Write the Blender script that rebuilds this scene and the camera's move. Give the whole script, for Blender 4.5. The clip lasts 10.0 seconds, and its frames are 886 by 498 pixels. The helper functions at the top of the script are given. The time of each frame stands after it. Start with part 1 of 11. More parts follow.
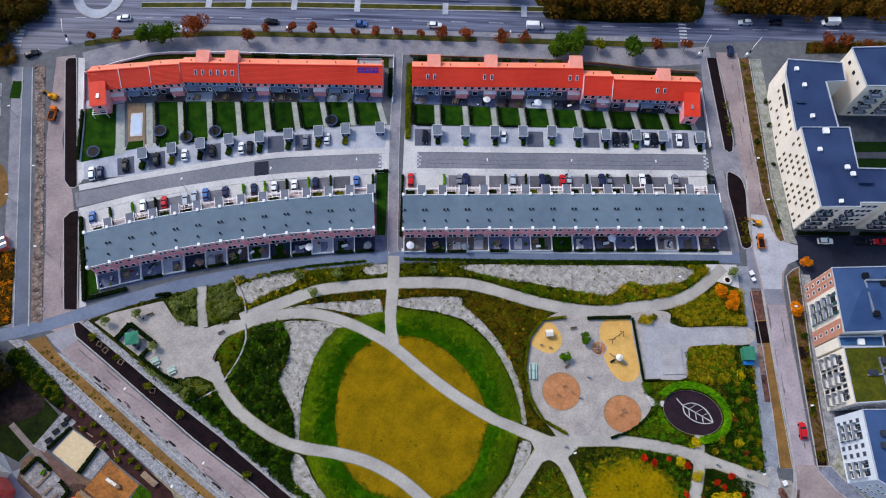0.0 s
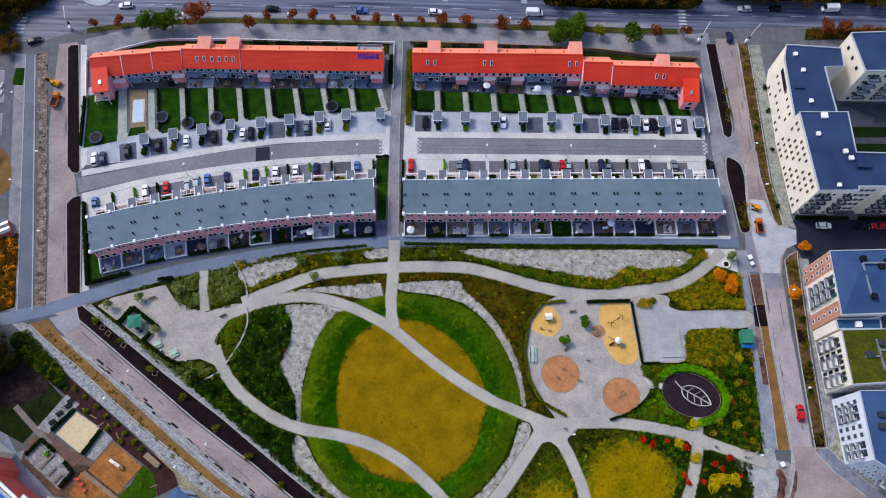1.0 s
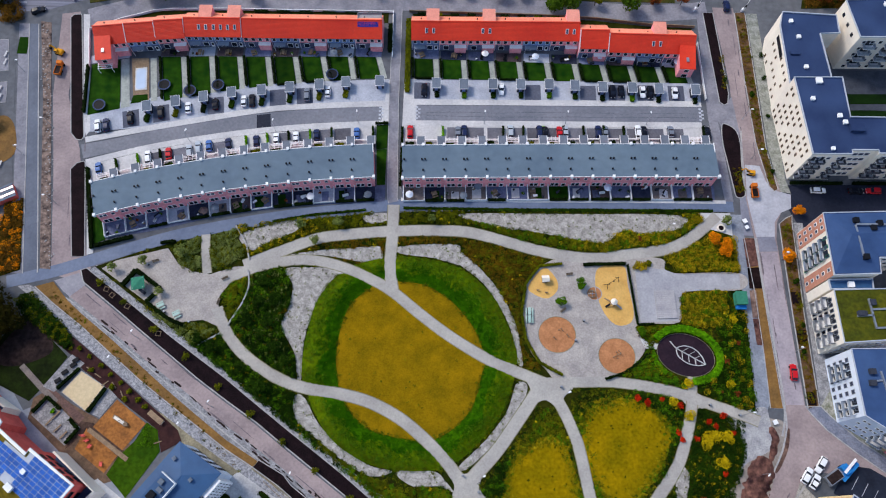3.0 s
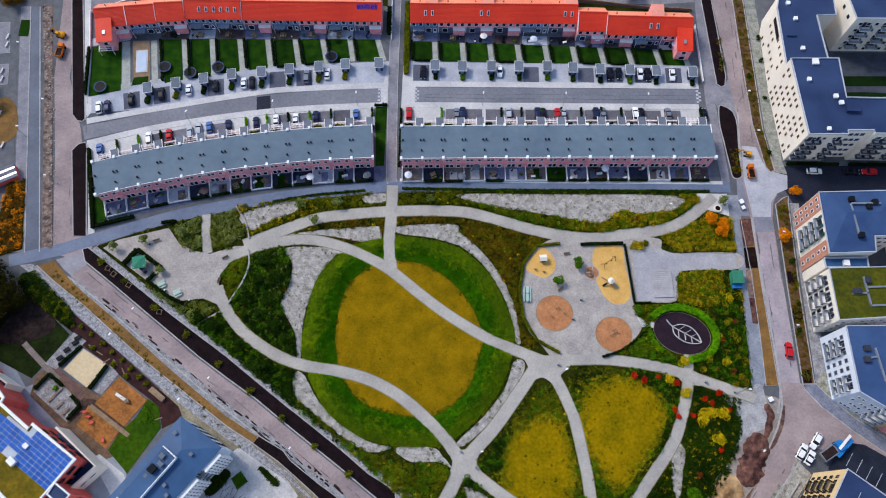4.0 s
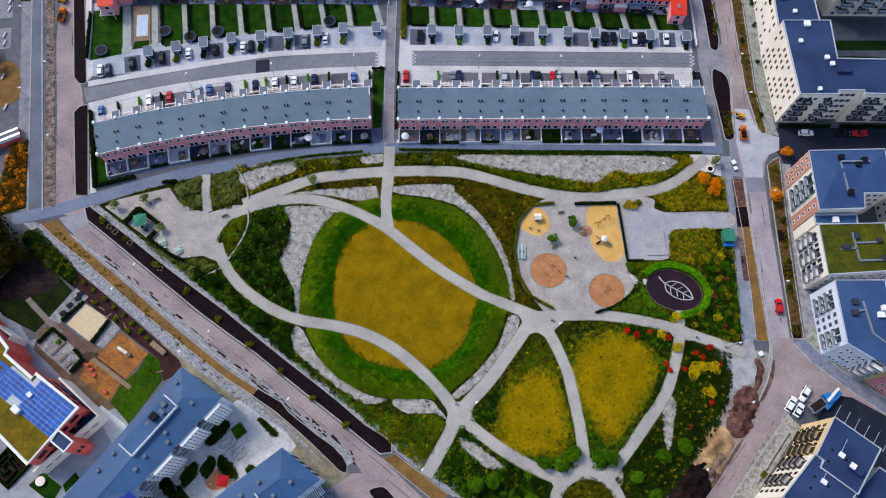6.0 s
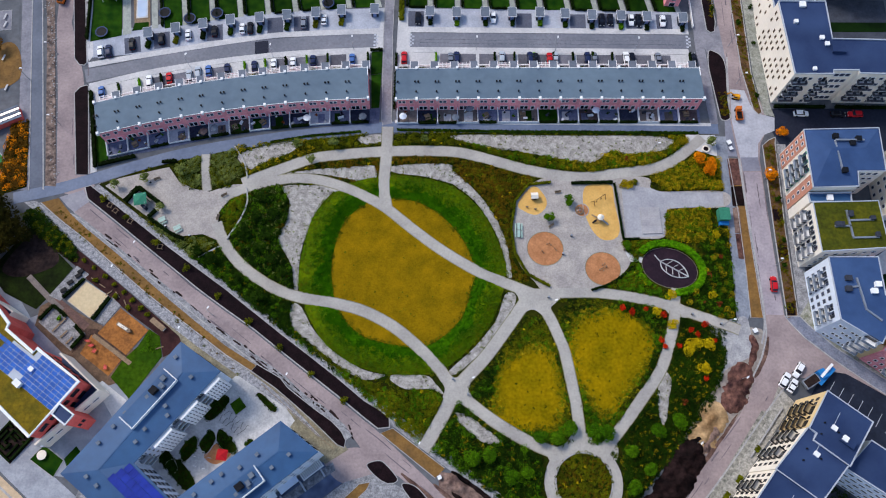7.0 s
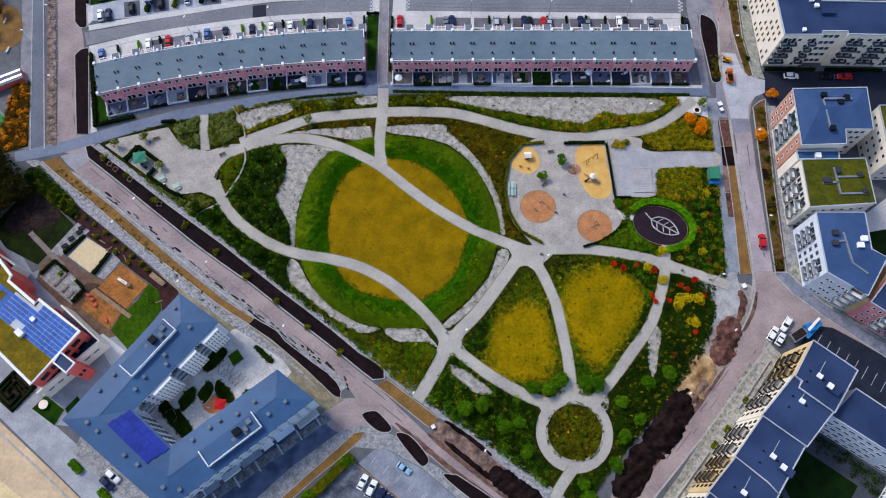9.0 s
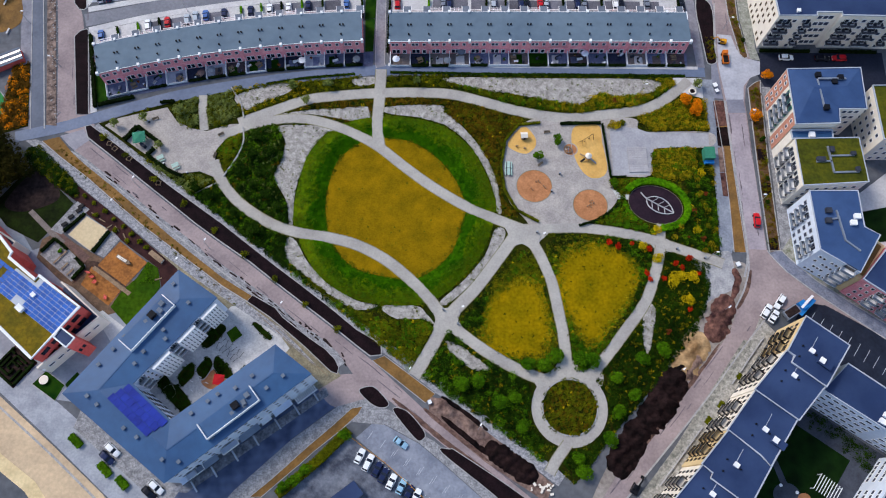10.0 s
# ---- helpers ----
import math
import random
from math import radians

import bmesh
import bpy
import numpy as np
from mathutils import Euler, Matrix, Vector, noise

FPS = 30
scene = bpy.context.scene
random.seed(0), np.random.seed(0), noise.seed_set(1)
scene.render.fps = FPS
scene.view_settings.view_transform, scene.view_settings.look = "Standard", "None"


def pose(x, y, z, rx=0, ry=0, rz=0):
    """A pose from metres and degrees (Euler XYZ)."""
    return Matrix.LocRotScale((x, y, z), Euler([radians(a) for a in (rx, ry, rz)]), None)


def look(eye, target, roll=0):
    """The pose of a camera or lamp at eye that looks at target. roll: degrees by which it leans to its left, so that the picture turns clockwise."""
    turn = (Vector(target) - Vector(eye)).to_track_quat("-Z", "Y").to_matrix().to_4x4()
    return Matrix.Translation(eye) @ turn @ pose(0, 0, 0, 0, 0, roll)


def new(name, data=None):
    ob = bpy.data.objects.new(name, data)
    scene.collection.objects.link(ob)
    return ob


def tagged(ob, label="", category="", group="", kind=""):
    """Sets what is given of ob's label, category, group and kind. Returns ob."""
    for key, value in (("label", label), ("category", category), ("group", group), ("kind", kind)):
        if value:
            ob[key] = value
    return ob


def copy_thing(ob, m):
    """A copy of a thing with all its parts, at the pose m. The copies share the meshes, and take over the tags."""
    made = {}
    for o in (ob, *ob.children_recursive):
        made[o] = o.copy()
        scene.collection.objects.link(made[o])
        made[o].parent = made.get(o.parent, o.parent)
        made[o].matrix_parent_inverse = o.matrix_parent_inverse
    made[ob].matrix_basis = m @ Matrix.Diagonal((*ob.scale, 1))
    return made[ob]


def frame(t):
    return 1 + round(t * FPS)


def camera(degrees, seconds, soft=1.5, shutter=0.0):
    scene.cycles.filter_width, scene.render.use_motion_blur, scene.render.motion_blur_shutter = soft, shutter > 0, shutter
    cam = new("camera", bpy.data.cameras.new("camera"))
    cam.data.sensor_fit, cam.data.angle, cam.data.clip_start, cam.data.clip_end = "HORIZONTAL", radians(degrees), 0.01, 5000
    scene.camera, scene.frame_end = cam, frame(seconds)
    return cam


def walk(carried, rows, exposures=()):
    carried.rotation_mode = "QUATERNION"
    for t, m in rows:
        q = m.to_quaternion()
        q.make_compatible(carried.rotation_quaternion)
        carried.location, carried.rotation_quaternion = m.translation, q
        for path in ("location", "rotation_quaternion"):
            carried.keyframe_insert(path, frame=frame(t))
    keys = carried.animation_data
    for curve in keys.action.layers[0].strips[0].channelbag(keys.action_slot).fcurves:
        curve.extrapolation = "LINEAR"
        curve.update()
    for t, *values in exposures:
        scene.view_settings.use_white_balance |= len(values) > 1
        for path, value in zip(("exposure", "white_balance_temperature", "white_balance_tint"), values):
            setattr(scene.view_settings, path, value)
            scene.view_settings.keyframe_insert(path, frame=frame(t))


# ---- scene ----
# seconds, eye in metres, (yaw, pitch, roll) in degrees
PATH = [
    (0, (11.59, -72.41, 192.60), (-1.190, -68.965, 2.707)),
    (0.5, (11.90, -74.15, 192.60), (-0.968, -69.094, 2.476)),
    (1, (12.22, -76.02, 192.59), (-0.769, -69.231, 2.272)),
    (1.5, (12.57, -78.00, 192.57), (-0.590, -69.373, 2.093)),
    (2, (12.93, -80.09, 192.55), (-0.429, -69.516, 1.936)),
    (2.5, (13.30, -82.29, 192.51), (-0.285, -69.659, 1.798)),
    (3.25, (13.90, -85.74, 192.45), (-0.094, -69.869, 1.620)),
    (4, (14.53, -89.38, 192.38), (0.068, -70.069, 1.474)),
    (4.5, (14.96, -91.89, 192.33), (0.164, -70.195, 1.391)),
    (5, (15.41, -94.45, 192.27), (0.250, -70.315, 1.318)),
    (5.5, (15.87, -97.07, 192.21), (0.327, -70.428, 1.254)),
    (6.25, (16.58, -101.07, 192.13), (0.428, -70.585, 1.174)),
    (7, (17.32, -105.14, 192.04), (0.512, -70.730, 1.112)),
    (7.5, (17.82, -107.88, 191.99), (0.558, -70.821, 1.082)),
    (8, (18.33, -110.62, 191.94), (0.597, -70.911, 1.061)),
    (8.5, (18.84, -113.37, 191.89), (0.628, -71.000, 1.049)),
    (9, (19.36, -116.10, 191.85), (0.649, -71.091, 1.049)),
    (9.5, (19.89, -118.83, 191.81), (0.661, -71.186, 1.061)),
    (10, (20.42, -121.53, 191.79), (0.662, -71.289, 1.087)),
]
cam = camera(61.76, 10.0, soft=1.1)
walk(cam, [(t, pose(*eye, 90 + a[1], 0, a[0]) @ pose(0, 0, 0, 0, 0, a[2])) for t, eye, a in PATH])

# ---- light ----
SUN_AZ, SUN_EL = radians(305), radians(46)      # azimuth clockwise from +y
world = bpy.data.worlds.new("sky")
scene.world = world
world.use_nodes = True
wn = world.node_tree
sky = wn.nodes.new("ShaderNodeTexSky")
sky.sky_type, sky.sun_disc = "NISHITA", False
sky.sun_elevation, sky.sun_rotation = SUN_EL, SUN_AZ
sky.air_density, sky.dust_density, sky.ozone_density = 1.1, 1.4, 1.6
wn.links.new(sky.outputs[0], wn.nodes["Background"].inputs[0])
wn.nodes["Background"].inputs[1].default_value = 0.14
sun = new("sun", bpy.data.lights.new("sun", "SUN"))
sun.data.energy, sun.data.angle, sun.data.color = 1.9, radians(16), (1.0, 0.92, 0.82)
to_sun = Vector((math.sin(SUN_AZ) * math.cos(SUN_EL), math.cos(SUN_AZ) * math.cos(SUN_EL), math.sin(SUN_EL)))
sun.matrix_world = look(to_sun * 400, (0, 0, 0))
scene.view_settings.exposure = 0.31


# ---- materials ----
def S(r, g, b):
    """Linear colour from 0..255 values."""
    return tuple(((c / 255 + 0.055) / 1.055) ** 2.4 if c > 10 else c / 255 / 12.92 for c in (r, g, b))


def mat(name, c, c2=None, coarse=0.1, fine=2.0, rough=0.85, bump=0.15, metal=0.0, island=0.0, rand=0.0, grain=0.35, stretch=None, spec=0.2):
    """Principled surface: c and c2 mixed by broad patches, grain by fine noise, extra change per island or per object."""
    m = bpy.data.materials.new(name)
    m.use_nodes = True
    nt = m.node_tree
    N, L = nt.nodes, nt.links.new
    b = N["Principled BSDF"]
    b.inputs["Roughness"].default_value, b.inputs["Metallic"].default_value = rough, metal
    b.inputs["Specular IOR Level"].default_value = spec
    geo = N.new("ShaderNodeNewGeometry")
    n1, n2 = N.new("ShaderNodeTexNoise"), N.new("ShaderNodeTexNoise")
    n1.inputs["Scale"].default_value, n1.inputs["Detail"].default_value = coarse, 5
    n2.inputs["Scale"].default_value, n2.inputs["Detail"].default_value = fine, 3
    n1.inputs["Detail"].default_value, n1.inputs["Roughness"].default_value = 8, 0.62
    where = geo.outputs["Position"]
    if stretch:
        sc = N.new("ShaderNodeVectorMath")
        sc.operation = "MULTIPLY"
        sc.inputs[1].default_value = stretch
        L(where, sc.inputs[0])
        where = sc.outputs["Vector"]
    for n in (n1, n2):
        L(where, n.inputs["Vector"])
    ramp = N.new("ShaderNodeMapRange")
    ramp.inputs["From Min"].default_value, ramp.inputs["From Max"].default_value = 0.35, 0.65
    L(n1.outputs["Fac"], ramp.inputs["Value"])
    mix = N.new("ShaderNodeMix")
    mix.data_type = "RGBA"
    c2 = c2 or tuple(x * 0.75 for x in c)
    mix.inputs["A"].default_value, mix.inputs["B"].default_value = (*c, 1), (*c2, 1)
    L(ramp.outputs["Result"], mix.inputs["Factor"])
    hsv = N.new("ShaderNodeHueSaturation")
    L(mix.outputs["Result"], hsv.inputs["Color"])
    val = N.new("ShaderNodeMapRange")
    val.inputs["From Min"].default_value, val.inputs["From Max"].default_value = 0.25, 0.75
    val.inputs["To Min"].default_value, val.inputs["To Max"].default_value = 1 - grain, 1 + grain
    L(n2.outputs["Fac"], val.inputs["Value"])
    out = val.outputs["Result"]
    for amount, socket in ((island, geo.outputs["Random Per Island"]), (rand, None)):
        if amount:
            if socket is None:
                socket = N.new("ShaderNodeObjectInfo").outputs["Random"]
            k = N.new("ShaderNodeMapRange")
            k.inputs["To Min"].default_value, k.inputs["To Max"].default_value = 1 - amount, 1 + amount
            L(socket, k.inputs["Value"])
            t = N.new("ShaderNodeMath")
            t.operation = "MULTIPLY"
            L(out, t.inputs[0]), L(k.outputs["Result"], t.inputs[1])
            out = t.outputs[0]
    L(out, hsv.inputs["Value"])
    L(hsv.outputs["Color"], b.inputs["Base Color"])
    if bump:
        bp = N.new("ShaderNodeBump")
        bp.inputs["Strength"].default_value, bp.inputs["Distance"].default_value = bump, 0.08
        L(n2.outputs["Fac"], bp.inputs["Height"])
        L(bp.outputs["Normal"], b.inputs["Normal"])
    return m


def glass(name, c, rough=0.08):
    m = mat(name, c, fine=0.6, rough=rough, bump=0.0, grain=0.2, spec=0.35)
    return m


ASPHALT = mat("asphalt", S(128, 130, 140), S(106, 110, 122), coarse=0.06, fine=1.2, grain=0.16, rough=0.6)
ASPHALT_BLUE = mat("worn blue-grey asphalt", S(112, 124, 148), S(90, 104, 132), coarse=0.08, fine=1.0, grain=0.12, rough=0.55)
ASPHALT_PATH = mat("dark cycle path asphalt", S(92, 102, 122), S(74, 84, 104), coarse=0.1, fine=1.2, grain=0.14, rough=0.55)
ASPHALT_BLACK = mat("black asphalt, new patches and tower shadow", S(42, 46, 62), S(34, 38, 52), coarse=0.15, fine=1.5, grain=0.2, rough=0.5, spec=0.07)
ROAD_MAIN = mat("wet traffic asphalt", S(118, 124, 148), S(48, 54, 80), coarse=0.9, fine=1.6, grain=0.2, rough=0.45, stretch=(0.03, 1, 1))
ROAD_PINK = mat("dusty pinkish asphalt", S(166, 150, 150), S(134, 121, 124), coarse=0.1, fine=1.4, grain=0.14)
PAVING = mat("pale concrete paving", S(208, 207, 208), S(182, 182, 186), coarse=0.12, fine=1.6, grain=0.12)
PAVING_DRIVE = mat("drive paving", S(186, 191, 203), S(154, 160, 176), coarse=0.15, fine=2.0, grain=0.14)
PLAZA = mat("speckled plaza gravel", S(178, 171, 166), S(153, 147, 145), coarse=0.25, fine=2.2, grain=0.2)
GRIT = mat("compacted gravel path", S(180, 176, 170), S(157, 153, 150), coarse=0.12, fine=2.2, grain=0.13)
GRAVEL = mat("coarse pale gravel", S(182, 178, 174), S(132, 128, 124), coarse=0.6, fine=3.2, grain=0.4, bump=0.5)
COBBLE = mat("grey cobble strip", S(160, 160, 164), S(116, 117, 122), coarse=0.6, fine=2.6, grain=0.42, bump=0.4)
SETTS = mat("pale granite setts", S(172, 172, 177), S(112, 114, 122), coarse=1.3, fine=2.8, grain=0.4, bump=0.4)
KERB = mat("granite kerb", S(178, 176, 176), S(150, 150, 154), coarse=0.4, fine=3.0, grain=0.2)
SOIL = mat("dark planting soil", S(34, 22, 26), S(18, 12, 16), coarse=0.4, fine=2.5, grain=0.4, bump=0.5, spec=0.07)
DIRT = mat("churned brown dirt", S(92, 72, 62), S(58, 46, 44), coarse=0.25, fine=1.2, grain=0.45, bump=0.6, spec=0.07)
DIRT_DARK = mat("wet dark dirt", S(56, 44, 42), S(30, 24, 26), coarse=0.3, fine=1.1, grain=0.45, bump=0.6, spec=0.07)
SANDY = mat("ochre sand strip", S(140, 104, 56), S(106, 80, 46), coarse=0.2, fine=1.6, grain=0.3, bump=0.3)
SAND = mat("yellow play sand", S(222, 178, 104), S(206, 160, 88), coarse=0.25, fine=2.0, grain=0.12, bump=0.2)
RUBBER = mat("terracotta rubber floor", S(190, 132, 90), S(164, 110, 74), coarse=0.35, fine=2.0, grain=0.16)
RUBBER_DARK = mat("dark plum rubber floor", S(50, 36, 46), S(40, 30, 40), coarse=0.3, fine=1.5, grain=0.2, spec=0.07)
MEADOW = mat("dry yellow meadow grass", S(142, 111, 11), S(112, 92, 9), coarse=0.2, fine=2.4, grain=0.2, bump=0.35, spec=0.02)
MEADOW_OLIVE = mat("olive dry meadow grass", S(146, 119, 6), S(110, 97, 5), coarse=0.14, fine=1.3, grain=0.28, bump=0.6, spec=0.02)
MEADOW_GREEN = mat("mown green grass", S(58, 86, 10), S(34, 64, 8), coarse=0.12, fine=0.9, grain=0.35, bump=0.6, spec=0.04)
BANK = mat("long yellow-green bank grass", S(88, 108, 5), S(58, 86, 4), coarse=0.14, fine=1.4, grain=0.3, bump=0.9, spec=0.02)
# darker bank green that carries the shading of the inner slope
BANK_SHADED = mat("bank grass, inner shade in the colour", S(56, 98, 3), S(34, 76, 2), coarse=0.14, fine=1.4, grain=0.3, bump=0.9, spec=0.02)
# darker than the garden lawn: shade of the blocks put into the green
COURT_LAWN = mat("court lawn, building shade in the colour", S(20, 46, 12), S(10, 28, 8), coarse=0.3, fine=1.2, grain=0.3, bump=0.5, spec=0.07)
VERGE = mat("worn verge grass", S(84, 78, 34), S(46, 56, 22), coarse=0.3, fine=1.2, grain=0.4, bump=0.6, spec=0.07)
LAWN = mat("garden lawn", S(38, 70, 10), S(10, 44, 6), coarse=0.35, fine=1.4, grain=0.3, bump=0.5, rand=0.3, spec=0.04)
UNDER = mat("undergrowth earth", S(50, 52, 12), S(26, 32, 8), coarse=0.12, fine=0.8, grain=0.4, bump=0.6, spec=0.03)
LAND = mat("town ground", S(104, 106, 112), S(82, 86, 94), coarse=0.05, fine=0.6, grain=0.2)
BEACH = mat("pale sand road", S(212, 188, 156), S(184, 162, 136), coarse=0.1, fine=1.0, grain=0.14)
WHITE_LINE = mat("worn road paint", S(198, 202, 212), S(160, 164, 176), coarse=0.6, fine=3.0, grain=0.15)

WHITE = mat("white painted wood", S(244, 244, 246), S(230, 232, 236), coarse=0.4, fine=2.0, grain=0.06, bump=0.05)
WHITE_RENDER = mat("white render", S(240, 232, 220), S(228, 220, 210), coarse=0.15, fine=1.2, grain=0.06, bump=0.05)
CREAM_RENDER = mat("cream render", S(222, 196, 150), S(208, 182, 138), coarse=0.2, fine=1.2, grain=0.08, bump=0.05)
PINK_RENDER = mat("salmon brick", S(196, 142, 122), S(180, 126, 108), coarse=0.3, fine=2.0, grain=0.12)
PINK_BRICK = mat("rose red brick", S(252, 172, 178), S(236, 146, 156), coarse=0.5, fine=2.4, grain=0.18, rand=0.12)
RED_PANEL = mat("red facade panel", S(226, 104, 96), S(206, 88, 82), coarse=0.3, fine=1.5, grain=0.1)
BLUE_PANEL = mat("blue-grey timber facade", S(124, 146, 188), S(104, 126, 170), coarse=0.3, fine=2.0, grain=0.15, rand=0.2)
GREY_ROOF = mat("grey roofing felt", S(102, 120, 136), S(88, 106, 124), coarse=0.08, fine=0.5, grain=0.07, rough=0.7, bump=0.08)
NAVY_ROOF = mat("blue-black roofing felt", S(54, 73, 112), S(36, 52, 88), coarse=0.1, fine=0.4, grain=0.08, rough=0.6, bump=0.08)
SLATE_ROOF = mat("blue-grey sheet roof", S(54, 94, 138), S(40, 74, 116), coarse=0.05, fine=0.5, grain=0.07, rough=0.5, bump=0.05, spec=0.3)
EAST_ROOF = mat("weathered blue-grey roofing felt", S(64, 90, 134), S(48, 72, 114), coarse=0.08, fine=0.5, grain=0.07, rough=0.6, bump=0.08)
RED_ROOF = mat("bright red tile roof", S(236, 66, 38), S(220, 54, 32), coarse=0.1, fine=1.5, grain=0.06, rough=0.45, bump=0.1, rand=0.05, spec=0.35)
# paler copy of the red tiles, standing for light on the street slope
RED_LIT = mat("red tiles, lit slope in the colour", S(250, 156, 126), S(238, 134, 106), coarse=0.1, fine=1.5, grain=0.06, rough=0.45, bump=0.1, rand=0.05, spec=0.35)
SEDUM = mat("sedum roof", S(86, 86, 8), S(60, 66, 6), coarse=0.25, fine=1.2, grain=0.35, bump=0.6)
SEDUM_GOLD = mat("golden autumn sedum", S(122, 100, 10), S(90, 80, 8), coarse=0.25, fine=1.2, grain=0.35, bump=0.6)
SOLAR = mat("blue solar panel", S(40, 98, 184), S(32, 84, 168), coarse=0.4, fine=1.0, grain=0.06, rough=0.5, bump=0.0, spec=0.15, rand=0.15)
SOLAR_DARK = mat("dark solar panel", S(34, 56, 156), S(26, 44, 134), coarse=0.4, fine=1.0, grain=0.06, rough=0.5, bump=0.0, spec=0.12, rand=0.1)
SHED_ROOF = mat("shed felt roof", S(112, 122, 136), S(98, 108, 124), coarse=0.4, fine=1.5, grain=0.1, rand=0.1)
SHED_WALL = mat("dark stained timber", S(58, 62, 74), S(46, 50, 62), coarse=0.4, fine=2.5, grain=0.2)
METAL = mat("galvanised metal", S(170, 174, 182), S(150, 156, 166), coarse=0.5, fine=2.0, grain=0.1, rough=0.4, metal=0.6)
DARK_METAL = mat("black metal", S(30, 32, 38), S(24, 26, 32), coarse=0.5, fine=2.0, grain=0.2, rough=0.5, spec=0.07)
WOOD = mat("weathered timber", S(150, 128, 104), S(124, 106, 88), coarse=0.5, fine=3.0, grain=0.25)
WOOD_DECK = mat("grey-brown decking", S(122, 112, 108), S(98, 92, 92), coarse=0.4, fine=2.5, grain=0.25, rand=0.3)
WOOD_GREY = mat("silvered decking", S(178, 175, 178), S(160, 158, 164), coarse=0.4, fine=2.5, grain=0.12, rand=0.06)
TERRACE_PAVE = mat("terrace slabs", S(112, 118, 146), S(84, 92, 122), coarse=0.5, fine=2.5, grain=0.25, rand=0.3)
WALK_GREY = mat("grey footway asphalt", S(146, 145, 154), S(118, 118, 129), coarse=0.2, fine=1.4, grain=0.16)
GARDEN_WALK = mat("mossy garden slabs", S(176, 180, 174), S(146, 152, 148), coarse=0.4, fine=2.0, grain=0.16)
FROSTED = mat("frosted balcony glass", S(138, 150, 166), S(120, 132, 150), fine=1.0, grain=0.08, rough=0.3)
BALCONY_RAIL = mat("dark balcony rail", S(74, 78, 92), S(54, 58, 72), fine=1.5, grain=0.15, rough=0.4)
COPING = mat("pale metal coping", S(186, 192, 204), S(168, 176, 190), fine=1.0, grain=0.08, rough=0.5)
GREY_PANE = glass("grey reflecting glass", S(72, 80, 102), 0.25)
COOL_RENDER = mat("cool white render", S(222, 230, 244), S(206, 216, 234), coarse=0.15, fine=1.2, grain=0.06, bump=0.05)
DIM_PANE = glass("dim window glass", S(74, 66, 62), 0.25)
WINDOW = glass("dark window glass", S(34, 40, 54))
GREEN_TENT = mat("green canvas", S(60, 134, 108), S(50, 118, 96), coarse=0.6, fine=2.0, grain=0.1)
BLUE_TARP = mat("bright blue tarpaulin", S(40, 130, 200), S(30, 110, 185), coarse=0.6, fine=2.0, grain=0.1)
POOL = mat("pool cover", S(186, 204, 228), S(170, 192, 220), coarse=0.5, fine=1.0, grain=0.06, rough=0.3)
YELLOW_MACHINE = mat("yellow machine paint", S(226, 160, 34), S(200, 138, 30), coarse=0.8, fine=3.0, grain=0.15)
ORANGE_MACHINE = mat("orange machine paint", S(214, 116, 40), S(190, 100, 36), coarse=0.8, fine=3.0, grain=0.15)
SALMON_FELT = mat("pale salmon roof felt", S(238, 158, 140), S(226, 144, 128), coarse=0.4, fine=2.0, grain=0.08)
# paving darkened in its base colour for the shade between the blocks
COURT_PAVE = mat("court paving, building shade in the colour", S(74, 79, 92), S(56, 61, 73), coarse=0.3, fine=2.0, grain=0.15)
BARK = mat("bark", S(74, 60, 50), S(54, 44, 38), coarse=0.8, fine=5, grain=0.4)
TYRE = mat("tyre rubber", S(26, 26, 28), S(20, 20, 22), fine=4, grain=0.2, spec=0.07)
LAMP_RED = mat("red tail lamp", S(150, 20, 20), fine=4, grain=0.1, rough=0.2)
LAMP_CLEAR = mat("clear headlamp", S(220, 224, 230), fine=4, grain=0.1, rough=0.15)


def leafy(name, c, c2, coarse=0.15):
    """Leaf surface: broad patches and clumps of two greens, little blue."""
    c, c2 = (c[0], c[1], c[2] * 0.5), (c2[0], c2[1], c2[2] * 0.5)
    return mat(name, c, c2, coarse=coarse, fine=0.9, grain=0.5, island=0.24, rough=0.8, bump=0.0, spec=0.04)


LEAF_DARK = leafy("dark green shrub leaves", S(40, 64, 13), S(18, 38, 8))
LEAF_SHADED = mat("bank tufts, inner shade in the colour", S(46, 90, 3), S(24, 66, 2), coarse=0.15, fine=1.5, grain=0.3, island=0.2, bump=0.0, spec=0.02)
LEAF_BLADE = mat("yellow-green bank grass", S(88, 118, 15), S(62, 94, 10), coarse=0.15, fine=1.5, grain=0.3, island=0.22, bump=0.0, spec=0.06)
LEAF_MID = leafy("mid green leaves", S(78, 116, 18), S(50, 90, 12))
LEAF_OLIVE = leafy("olive shrub leaves", S(100, 102, 18), S(66, 74, 14))
LEAF_RUST = leafy("rusty perennial stems", S(102, 78, 20), S(72, 62, 16))
LEAF_GREY = leafy("grey-green shrub leaves", S(118, 128, 96), S(88, 102, 66))
LEAF_YELLOW = leafy("yellow autumn leaves", S(196, 170, 26), S(168, 148, 22))
LEAF_GOLD = leafy("golden olive leaves", S(166, 142, 30), S(122, 110, 22))
LEAF_LIME = leafy("lime green hedge leaves", S(92, 146, 16), S(62, 116, 12))
LEAF_ORANGE = leafy("orange autumn leaves", S(226, 138, 20), S(200, 112, 18))
LEAF_RED = leafy("red autumn leaves", S(190, 44, 24), S(160, 34, 22))
LEAF_MAROON = leafy("maroon tree leaves", S(130, 62, 44), S(104, 52, 38))
LEAF_BROWN = leafy("brown autumn leaves", S(104, 70, 30), S(76, 58, 26))
